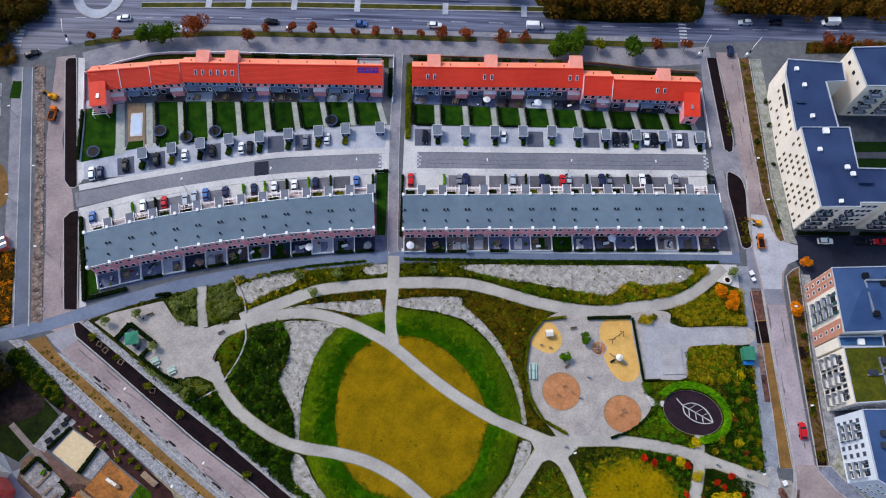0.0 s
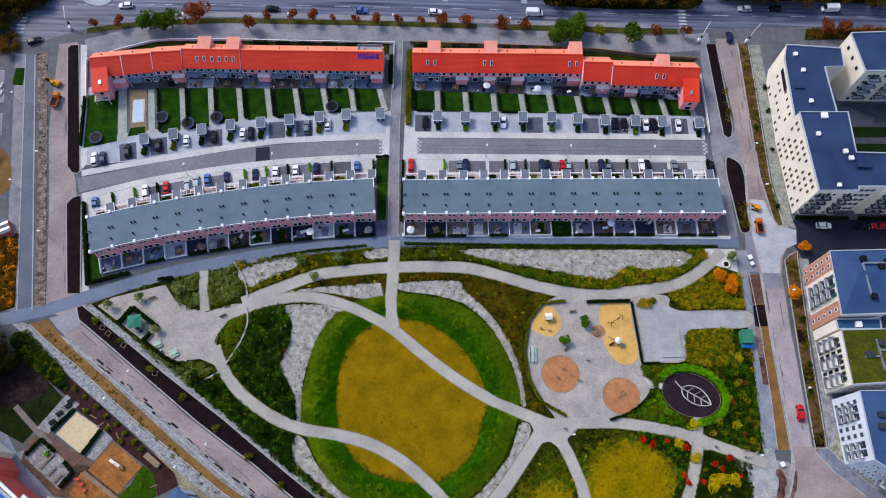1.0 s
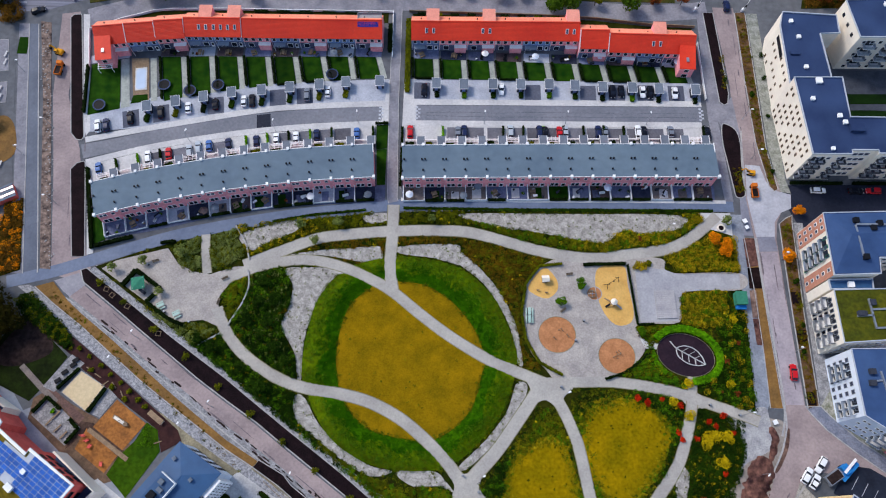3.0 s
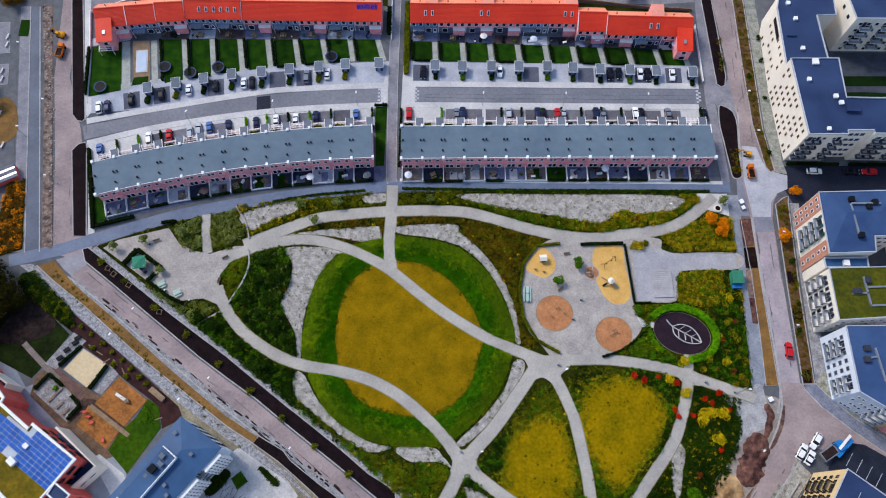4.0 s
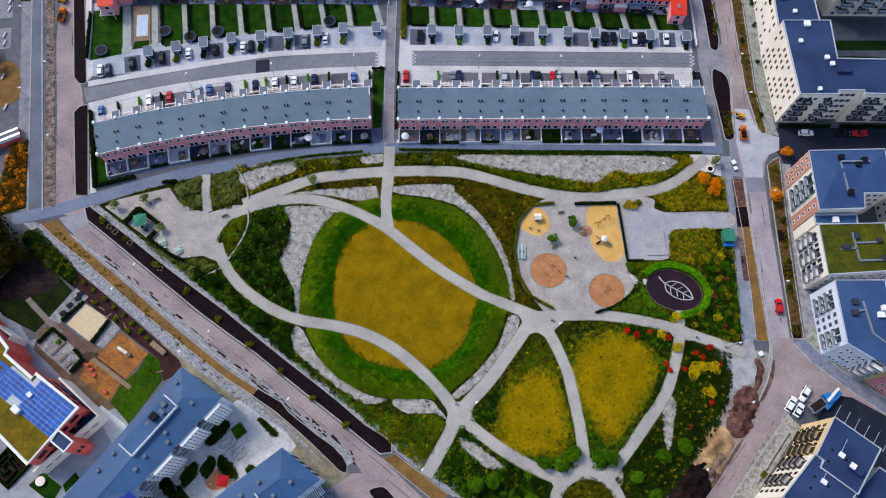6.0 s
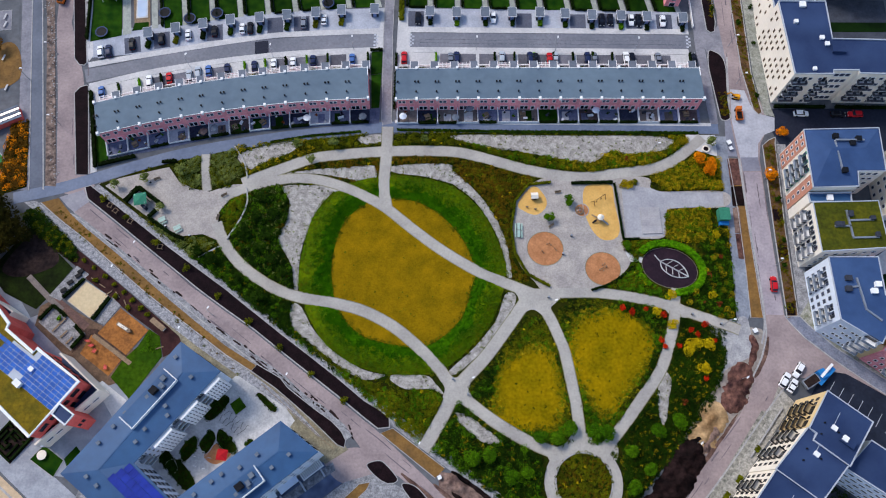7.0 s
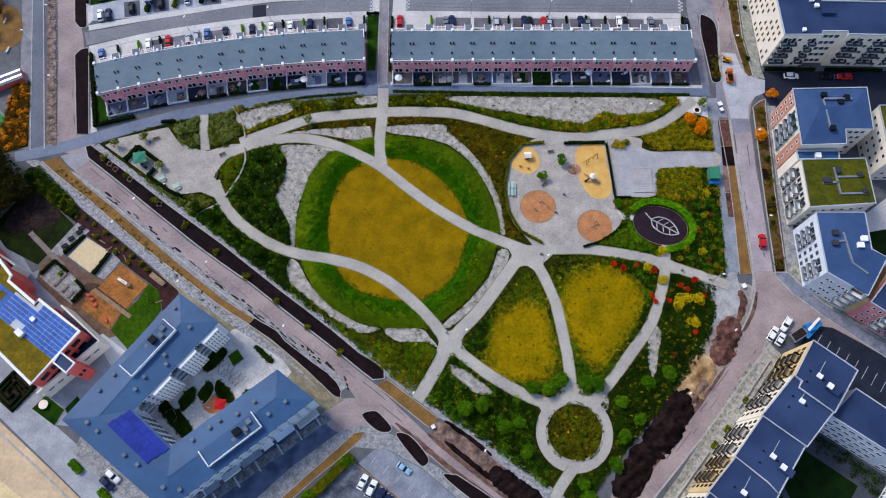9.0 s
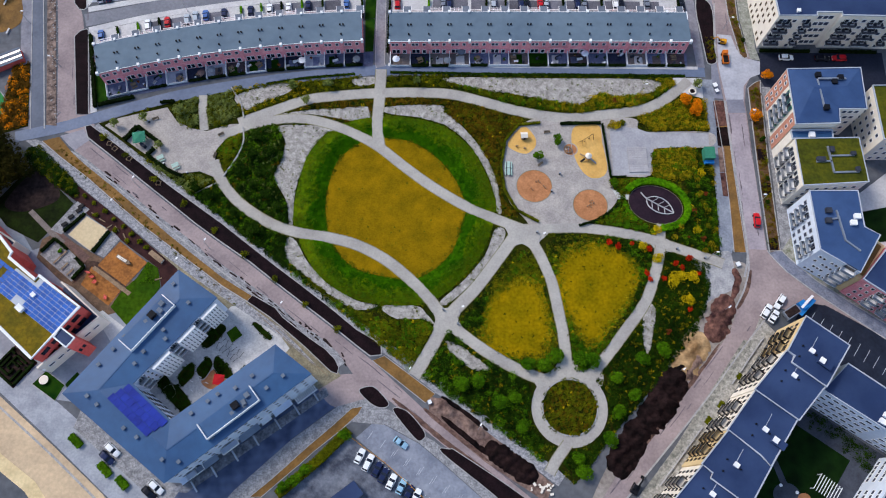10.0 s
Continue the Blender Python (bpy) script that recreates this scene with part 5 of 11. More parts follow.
ZONES = [  # outline, leaves, label, density, height
    ([(-44, -8.5), (-27, -5.9), (-1.6, -2.8), (-1.6, -8), (-12, -8.6), (-22, -10.5), (-39, -18.6)], LEAF_OLIVE, "olive and rusty perennial bed", 1.6, (0.3, 0.9)),
    ([(1, -2.5), (20, -2), (21.5, -7.4), (1.5, -7.2)], LEAF_OLIVE, "olive perennial bed", 1.6, (0.3, 0.9)),
    ([(20, -5), (31, -7.2), (58, -11), (64, -7.2), (80, -5.8), (81, -1.4), (86, -1.2), (87, -3.5), (80, -9), (73, -11), (57, -13.6), (49, -13.3), (31, -9.2)], LEAF_OLIVE, "dense olive perennial border", 2.6, (0.5, 1.2)),
    ([(-28, -17), (-21, -13.5), (-11, -11.7), (-1.8, -10.6), (-1.9, -20.5), (-8, -21)], LEAF_RUST, "rusty perennials with grass", 1.2, (0.2, 0.6)),
    ([(1.2, -10.4), (18.6, -10.3), (18.6, -13.0), (1.2, -13.3)], LEAF_RUST, "rusty perennials with grass", 1.6, (0.3, 0.7)),
    ([(18.5, -10.4), (30, -12.4), (42, -16), (36.5, -23), (34.8, -32), (35.6, -41), (40, -46), (36, -46.4), (34.5, -38), (30, -28), (20, -16.5)], LEAF_RUST, "rusty brown perennial bed with yellow tufts", 2.0, (0.3, 0.9)),
    ([(75, -15), (83, -9.8), (95, -8), (95, -18), (79, -18.3)], LEAF_OLIVE, "olive autumn shrub bed", 2.2, (0.6, 1.5)),
    ([(78.5, -25), (91, -24), (90.5, -33.5), (78.5, -33.5)], LEAF_OLIVE, "block of olive shrubs", 2.6, (0.8, 1.5)),
    ([(88, -29), (95.4, -29), (95.3, -56), (82, -53), (81, -49), (88, -44)], LEAF_DARK, "mixed dark green shrub bed", 2.0, (0.4, 1.3)),
    ([(58.5, -48.5), (64.5, -45.2), (69.5, -39.4), (73, -46), (78, -49.4), (78, -51), (66, -48.6)], LEAF_MID, "mixed green shrub bed", 2.2, (0.4, 1.2)),
    ([(66, -34.5), (79, -34), (70, -40)], LEAF_OLIVE, "low shrub bed", 2.0, (0.3, 0.9)),
    ([(61, -50.6), (76, -52.6), (77.4, -58), (74.2, -67), (68, -76), (72.5, -66), (73.5, -60), (68, -54.5)], LEAF_DARK, "dark green shrub border", 2.2, (0.4, 1.1)),
    ([(79.8, -55.5), (92, -59), (91.6, -67), (87, -78), (76, -91), (62, -107), (55.5, -115.5), (51, -112), (62, -100), (64, -92), (62, -88), (70, -79), (76, -70), (79, -61)], LEAF_DARK, "dark green shrub bank", 1.9, (0.4, 1.3)),
    ([(48.5, -59), (53, -55.5), (51, -64), (49.5, -62.5), (50, -74), (49, -79), (50.5, -88)], LEAF_OLIVE, "long green-brown grass along the path", 2.0, (0.2, 0.6)),
    ([(53, -75), (56, -81), (60, -84), (64, -80), (67.5, -77), (61, -86), (56, -89.5), (54, -86)], LEAF_MID, "green shrubs at the meadow's tip", 2.0, (0.4, 1.0)),
    ([(41.5, -56.5), (44.6, -58.6), (47.4, -65.5), (41.8, -62.8), (36.5, -65), (37, -61)], LEAF_OLIVE, "long brown-green grass", 2.0, (0.3, 0.7)),
    ([(36, -66), (30, -78), (24.5, -78), (29, -71)], LEAF_DARK, "dark green shrub bed", 2.4, (0.4, 1.1)),
    ([(31, -83), (45, -87), (48, -84), (48.5, -90), (42, -88.5), (35, -84.5)], LEAF_MID, "green shrubs along the meadow", 2.2, (0.4, 1.1)),
    ([(18.6, -82.6), (21, -78.4), (28, -84), (42, -91), (44, -95), (42.4, -101), (46, -107), (46, -111.5), (15, -91)], LEAF_DARK, "dark green shrub bed", 2.4, (0.4, 1.3)),
    ([(-23.4, -61), (-16, -66.5), (-9, -71.4), (-2, -75), (4, -77), (14, -76.8), (18.5, -78.4), (16, -84), (12.6, -90.2), (-8, -74)], LEAF_OLIVE, "olive and green shrub bed", 2.4, (0.4, 1.0)),
    ([(-44.5, -39.5), (-38.5, -46.2), (-29.5, -52.2), (-23.4, -54.6), (-22.8, -61), (-8.5, -73.8), (-30, -58.2), (-52, -42.2), (-48.6, -41.5)], LEAF_DARK, "dark green shrub bank", 2.8, (0.5, 1.3)),
    ([(-65, -31.8), (-56.4, -37.3), (-49.7, -36.4), (-45.2, -38.4), (-52, -42), (-66, -32.6)], LEAF_GREY, "grey-green shrub bed", 2.2, (0.4, 0.9)),
    ([(-38, -22.2), (-30, -20.4), (-27.2, -24), (-27, -31), (-29.2, -36.6), (-27.4, -40.2), (-24.6, -45), (-23.4, -50.4), (-29.5, -48.4), (-37, -42.6), (-42, -37), (-39.4, -31.5), (-37.6, -26)], LEAF_DARK, "tall dark green shrub thicket", 3.2, (0.8, 1.8)),
    ([(-44.6, -28.5), (-42, -23.6), (-39.6, -22.2), (-39.6, -28.7), (-42.9, -36.1), (-44.8, -33.8)], LEAF_OLIVE, "olive and orange perennial bed", 2.6, (0.3, 0.8)),
    ([(-60.6, -15.3), (-54.2, -12.3), (-52.6, -12.4), (-52.2, -20.6), (-54, -21.9), (-58, -20.1)], LEAF_GREY, "silvery shrub bed", 2.4, (0.4, 1.0)),
    ([(-50.3, -12), (-44.6, -9.2), (-40.4, -17.0), (-45.4, -20.2), (-49.4, -21)], LEAF_GREY, "silvery shrub bed", 2.4, (0.4, 1.0)),
    (core, LEAF_OLIVE, "olive and rusty perennials of the round bed", 2.0, (0.3, 0.7)),
]
for poly, leaf, label, dens, hh in ZONES:
    keep = None if poly is core else open_ground
    planting("undergrowth", poly, leaf, label, dens * 1.15, (0.35, 0.8), hh, 16, 0.36, keep=keep)
    if poly is not core and dens > 1.9:
        other = LEAF_MID if leaf in (LEAF_DARK, LEAF_OLIVE) else LEAF_OLIVE
        planting("undergrowth", poly, other, "lighter tufts among the shrubs", dens * 0.2, (0.6, 1.2), (hh[0] * 1.1, hh[1] * 1.25), 30, 0.32, keep=keep)
    if leaf in (LEAF_RUST, LEAF_MID, LEAF_OLIVE):
        planting("undergrowth", poly, LEAF_YELLOW, "yellowing tufts among the shrubs", dens * 0.03, (0.25, 0.6), (hh[0] * 1.1, hh[1] * 1.1), 14, 0.3, keep=keep)
for poly, d in (([(50, -8), (58, -10.5), (64, -7), (80, -5.5), (81, -1.6), (86, -1.4), (87, -3.6), (80, -9), (73, -11), (57, -13.4), (50, -13)], 1.0), ([(75, -15), (83, -9.8), (95, -8), (95, -18), (79, -18.3)], 2.2), ([(78.5, -25), (91, -24), (90.5, -33.5), (78.5, -33.5)], 2.2), ([(-44, -8.5), (-27, -5.9), (-12, -8.6), (-39, -18.6)], 0.4)):
    planting("undergrowth", poly, LEAF_GOLD, "golden olive shrubs among the border", d, (0.4, 0.9), (0.6, 1.5), 16, 0.36, keep=open_ground)
for poly, d in (([(50, -8), (58, -10.5), (64, -7), (80, -5.5), (86, -1.4), (87, -3.6), (80, -9), (73, -11), (57, -13.4), (50, -13)], 0.3), ([(75, -15), (83, -9.8), (95, -8), (95, -18), (79, -18.3)], 0.6), ([(78.5, -25), (91, -24), (90.5, -33.5), (78.5, -33.5)], 0.6), ([(88, -29), (95.4, -29), (95.3, -56), (82, -53), (81, -49), (88, -44)], 0.12)):
    planting("undergrowth", poly, LEAF_GOLD, "rounded golden olive bushes in the shrub bed", d, (0.8, 1.2), (0.9, 1.7), 60, 0.26, keep=open_ground)
planting("undergrowth", core, LEAF_RUST, "rusty stems in the round bed", 1.2, (0.3, 0.6), (0.3, 0.7), 14, 0.32)
planting("undergrowth", core, LEAF_DARK, "dark green tufts in the round bed", 0.8, (0.3, 0.6), (0.3, 0.6), 14, 0.32)
THICKET = [(-38, -22.2), (-30, -20.4), (-27.2, -24), (-27, -31), (-29.2, -36.6), (-23.4, -50.4), (-37, -42.6), (-42, -37), (-37.6, -26)]
planting("undergrowth", THICKET, LEAF_GREY, "grey-green sprays in the thicket", 0.35, (0.3, 0.8), (0.9, 2.0), 14, 0.32, keep=open_ground)
planting("undergrowth", THICKET, LEAF_RUST, "rusty sprays in the thicket", 0.25, (0.3, 0.8), (0.9, 1.9), 14, 0.32, keep=open_ground)
for poly in ([(-44.5, -39.5), (-29.5, -52.2), (-22.8, -61), (-8.5, -73.8), (-30, -58.2), (-52, -42.2)], [(18.6, -82.6), (28, -84), (42, -91), (42.4, -101), (46, -111.5), (15, -91)], [(79.8, -55.5), (92, -59), (87, -78), (76, -91), (62, -107), (62, -92), (76, -70)]):
    planting("undergrowth", poly, LEAF_GOLD, "golden sprays in the shrub bank", 0.14, (0.3, 0.7), (0.6, 1.4), 12, 0.3, keep=open_ground)
# low growth over all ground left open
planting("undergrowth", PARK, LEAF_OLIVE, "low olive long grass between the beds", 0.7, (0.35, 0.8), (0.12, 0.4), 12, 0.34, keep=open_ground)
planting("undergrowth", PARK, LEAF_DARK, "low dark long grass between the beds", 1.2, (0.35, 0.8), (0.12, 0.4), 12, 0.34, keep=open_ground)


def fringe(line, n, spread, leaf, label, h=(0.15, 0.4)):
    """Long grass that blurs the edge of a meadow."""
    L = np.array(line)
    k = rng.integers(0, len(L), n)
    p = L[k] + (L[(k + 1) % len(L)] - L[k]) * rng.uniform(0, 1, (n, 1)) + rng.normal(0, spread, (n, 2))
    for l, d in paths:
        p = p[near_line(p, l) > d + 0.3]
    tagged(new("fringe", leaf_mesh("fringe", leaves(p, rng.uniform(0.3, 0.7, len(p)), rng.uniform(*h, len(p)), 14, 0.24), leaf)), label, "grass", kind="stuff")


for l in (LAWN1, LAWN2):
    fringe(l, 700, 1.2, LEAF_OLIVE, "olive long grass at the meadow's edge", (0.08, 0.25))
    fringe(l, 380, 1.2, LEAF_GOLD, "yellow long grass at the meadow's edge", (0.08, 0.25))
    fringe(l, 220, 0.8, LEAF_MID, "green long grass at the meadow's edge", (0.1, 0.3))
fringe(RING_IN, 420, 0.45, LEAF_OLIVE, "olive long grass at the meadow's edge")
# tufts on gravel and meadows
for b in beds:
    planting("tuft", b, LEAF_GREY, "sparse tufts in the gravel", 0.16, (0.15, 0.4), (0.15, 0.35), 9, 0.25)
    planting("tuft", b, LEAF_OLIVE, "sparse olive tufts in the gravel", 0.10, (0.15, 0.45), (0.15, 0.4), 10, 0.26)
planting("tuft", RING_IN, LEAF_OLIVE, "dark weed tufts in the dry meadow", 0.035, (0.15, 0.5), (0.1, 0.25), 8, 0.3, clear=paths)
planting("tuft", LAWN1 , LEAF_DARK, "dark weed tufts in the dry meadow", 0.06, (0.15, 0.45), (0.1, 0.25), 8, 0.3)
planting("tuft", LAWN2, LEAF_DARK, "dark weed tufts in the dry meadow", 0.06, (0.15, 0.45), (0.1, 0.25), 8, 0.3)


# ---- grey-roofed terrace ----
def window(parent, x, y, z, w, h, d=0.08, white=WHITE, glass=WINDOW):
    """A window in a wall that faces -y: frame, panes and sill round an opening at x (middle), z (bottom)."""
    fr = part("window", Mesh().box(x - w / 2 - 0.1, x - w / 2, y - d, y, z, z + h).box(x + w / 2, x + w / 2 + 0.1, y - d, y, z, z + h)
              .box(x - w / 2 - 0.1, x + w / 2 + 0.1, y - d, y, z + h, z + h + 0.1).box(x - w / 2 - 0.06, x + w / 2 + 0.06, y - d - 0.04, y, z - 0.05, z), white, parent)
    part("pane", Mesh().box(x - w / 2, x + w / 2, y - 0.05, y, z, z + h), glass, fr)
    return fr


U, DEP = 5.885, 10.3          # width and depth of a grey house
ZS, ZN = 6.4, 5.7             # roof height at the garden side and at the street side


def grey_house(variant):
    h = thing("grey_terrace_house", "rose brick terrace house with a flat grey felt roof", "house", "grey-roofed terrace")
    w = Mesh()
    w.v = [(0.02, 0, 0), (U - 0.02, 0, 0), (U - 0.02, DEP, 0), (0.02, DEP, 0), (0.02, 0, ZS - 0.1), (U - 0.02, 0, ZS - 0.1), (U - 0.02, DEP, ZN - 0.1), (0.02, DEP, ZN - 0.1)]
    w.f = [(0, 1, 5, 4), (1, 2, 6, 5), (2, 3, 7, 6), (3, 0, 4, 7), (4, 5, 6, 7)]
    part("wall", w, PINK_BRICK, h)
    part("plinth_wall", Mesh().box(0.05, U - 0.05, -0.06, 0, 0, 2.6), PINK_BRICK, h)
    r = Mesh()
    a, b = -0.25, DEP + 0.25
    e, up = 0.14, 0.12 + 0.008 * variant
    r.v = [(-e, a, ZS - 0.12), (U + e, a, ZS - 0.12), (U + e, b, ZN - 0.12), (-e, b, ZN - 0.12), (-e, a, ZS + up), (U + e, a, ZS + up), (U + e, b, ZN + up), (-e, b, ZN + up)]
    r.f = [(0, 1, 5, 4), (1, 2, 6, 5), (2, 3, 7, 6), (3, 0, 4, 7), (4, 5, 6, 7), (3, 2, 1, 0)]
    roof = part("roof", r, GREY_ROOF, h)
    slope = (ZN - ZS) / DEP
    for y in (-0.2, DEP + 0.15):
        z = ZS + slope * y + 0.1
        part("gutter", Mesh().box(0, U, y - 0.09, y + 0.05, z, z + 0.06), WHITE, roof)
        part("party_post", Mesh().box(-0.34, 0.34, y - 0.42, y + 0.42, z - 0.5, z + 0.5), WHITE, roof, "white rendered post on the party wall")
    for y in (2.2, 5.6, 5.61):
        z = ZS + slope * y
        x = {2.2: -0.15, 5.6: -0.45, 5.61: 0.45}[y]
        part("roof_vent", Mesh().cyl(x, y, z, z + 0.55, 0.2, 0.2, 8).cyl(x, y, z + 0.55, z + 0.75, 0.3, 0.24, 8), DARK_METAL, roof)
    for x in (1.05, 2.15, 4.3):
        window(h, x, 0, 4.1, 0.8, 1.15, glass=GREY_PANE)
    for x in (1.2, 2.4):
        window(h, x, -0.06, 0.5, 0.95, 1.7)
    d = part("door", Mesh().box(3.7, 4.9, -0.14, -0.06, 0.05, 2.15), WHITE, h)
    part("pane", Mesh().box(3.85, 4.75, -0.17, -0.14, 0.6, 2.0), WINDOW, d)
    return h


def street_shed():
    s = thing("street_shed", "small grey felt-roofed store with white posts at the parking court", "shed", "street sheds")
    part("wall", Mesh().box(-0.95, 0.95, 0, 2.5, 0, 2.2), SHED_WALL, s)
    part("roof", Mesh().box(-1.1, 1.1, -0.1, 2.7, 2.2, 2.36), SHED_ROOF, s)
    for x in (-1.24, 1.1):
        part("fascia", Mesh().box(x, x + 0.14, -0.1, 2.72, 2.1, 2.42), WHITE, s)
    part("door", Mesh().box(-0.45, 0.45, 2.5, 2.55, 0.05, 2.0), WHITE, s)
    return s


def court_fence(style):
    """White railings of the little entrance court between two sheds."""
    f = thing("court_fence", "white painted timber railing of an entrance court", "fence", "court fences")
    part("top_rail", Mesh().box(0, 3.6, -0.12, 0.12, 0.92, 1.04), WHITE, f)
    part("middle_rail", Mesh().box(0, 3.6, -0.04, 0.04, 0.5, 0.58), WHITE, f)
    for i in range(5):
        part("post", Mesh().box(0.9 * i - 0.06, 0.9 * i + 0.06, -0.06, 0.06, 0, 1.02), WHITE, f)
    if style:
        for y in (-1.6, -0.4):
            part("pergola_beam", Mesh().box(0, 3.6, y, y + 0.14, 2.2, 2.34), WHITE, f)
        for i in range(4):
            part("slat", Mesh().box(1.2 * i - 0.05, 1.2 * i + 0.05, -1.8, 0, 2.34, 2.44), WHITE, f)
        for x in (0, 3.6):
            part("pergola_post", Mesh().box(x - 0.06, x + 0.06, -0.4, -0.28, 0, 2.2), WHITE, f)
    return f


def garden_fence(w=0.16, length=4.4, hgt=1.3):
    f = thing("garden_divider", "white painted timber screen between two gardens", "fence", "garden dividers")
    part("screen", Mesh().box(-w / 2, w / 2, -length, 0, 0.1, hgt), WHITE, f)
    for y in (0.08, length / 2, length - 0.08):
        part("post", Mesh().box(-0.12, 0.12, -y - 0.1, -y + 0.1, 0, hgt + 0.12), WHITE, f)
    return f


house_a, house_b = grey_house(0), grey_house(1)
shed0, fence0, fence1, div0 = street_shed(), court_fence(0), court_fence(1), garden_fence()
used = set()


def put(src, m):
    """The first thing itself on its first use, then copies."""
    if src.name in used:
        return copy_thing(src, m)
    used.add(src.name)
    src.matrix_basis = m
    return src


GARDEN_NAVY = mat("dark blue-grey terrace slabs", S(54, 60, 84), S(36, 42, 64), coarse=0.5, fine=2.5, grain=0.3, rand=0.3)
GARDEN_BROWN = mat("dark stained decking", S(92, 78, 80), S(66, 56, 62), coarse=0.5, fine=2.5, grain=0.3, rand=0.3)
FLOORS = [TERRACE_PAVE, GARDEN_BROWN, TERRACE_PAVE, GARDEN_NAVY, WOOD_DECK, PAVING_DRIVE, LAWN]


def clutter(g, R, x0, x1, y0, y1):
    """Small garden things on a terrace: pots, parasols, boxes, grills."""
    for _ in range(R.randint(1, 3)):
        m = g @ pose(R.uniform(x0, x1), R.uniform(y0, y1), 0.1, 0, 0, R.uniform(0, 90))
        k = R.random()
        if k < 0.4:
            t = thing("planter", "planted pot on a terrace", "planter", "planters", m)
            part("pot", Mesh().cyl(0, 0, -0.08, 0.4, 0.22, 0.3, 8), R.choice([DARK_METAL, RUBBER, WHITE_RENDER]), t)
            n = 26
            a, q = rng.uniform(0, 6.28, n), rng.uniform(0, 0.5, n)
            part("foliage", leaf_mesh("foliage", quads(np.stack([q * np.cos(a), q * np.sin(a), rng.uniform(0.35, 0.95, n)], 1), 0.3, 0.6, n), R.choice([LEAF_DARK, LEAF_MID, LEAF_RUST, LEAF_MAROON])), None, t)
        elif k < 0.55:
            t = thing("garden_parasol", "folded-out canvas parasol on a terrace", "parasol", "garden parasols", m)
            part("canopy", Mesh().cyl(0, 0, 2.0, 2.45, 1.15, 0.08, 8), R.choice([WHITE, SHED_ROOF, GARDEN_BROWN, COOL_RENDER]), t)
            part("pole", Mesh().cyl(0, 0, -0.08, 2.05, 0.03, 0.03, 6), METAL, t)
        elif k < 0.8:
            t = thing("storage_box", "low storage box on a terrace", "box", "storage boxes", m)
            part("box", Mesh().box(-0.6, 0.6, -0.3, 0.3, -0.08, 0.5), R.choice([WHITE, DARK_METAL, WOOD, BLUE_PANEL]), t)
            part("lid", Mesh().box(-0.63, 0.63, -0.33, 0.33, 0.5, 0.55), R.choice([WHITE, SHED_WALL, METAL]), t)
        else:
            t = thing("garden_chair", "small garden chair on a terrace", "chair", "garden chairs", m)
            part("seat", Mesh().box(-0.26, 0.26, -0.26, 0.26, 0.38, 0.44), R.choice([WHITE, DARK_METAL, WOOD]), t)
            part("backrest", Mesh().box(-0.26, 0.26, 0.22, 0.28, 0.44, 0.9), R.choice([WHITE, DARK_METAL]), t)
            part("leg_frame", Mesh().box(-0.24, -0.2, -0.24, 0.24, -0.08, 0.38).box(0.2, 0.24, -0.24, 0.24, -0.08, 0.38), DARK_METAL, t)


def hedge(a, b, w=0.8, h=0.9, label="clipped dark green garden hedge", leaf=None, z=0.05):
    """A hedge of leaves on a woody core, from a to b."""
    a, b = np.array(a, float), np.array(b, float)
    L = np.hypot(*(b - a))
    n = max(6, int(L * w * 26))
    t = rng.uniform(0, 1, n)
    d = (b - a) / L
    s = rng.uniform(-w / 2, w / 2, n)
    side = np.array([-d[1], d[0]])
    p = a + t[:, None] * (b - a) + s[:, None] * side
    z3 = np.where(rng.uniform(0, 1, n) < 0.55, h * rng.uniform(0.92, 1.06, n), h * rng.uniform(0.25, 1, n))
    edge = np.where(z3 < 0.9 * h, np.sign(s) * w / 2 - s, 0)
    p = p + edge[:, None] * side
    ob = thing("hedge", label, "hedge", "hedges")
    part("leaves", leaf_mesh("leaves", quads(np.column_stack([p, z3 + z]), 0.34, 0.7, n), leaf or HEDGE), None, ob)
    part("core", Mesh().ribbon([tuple(a), tuple(b)], w * 0.82, 0, h * 0.9), leaf or HEDGE, ob)
    return ob


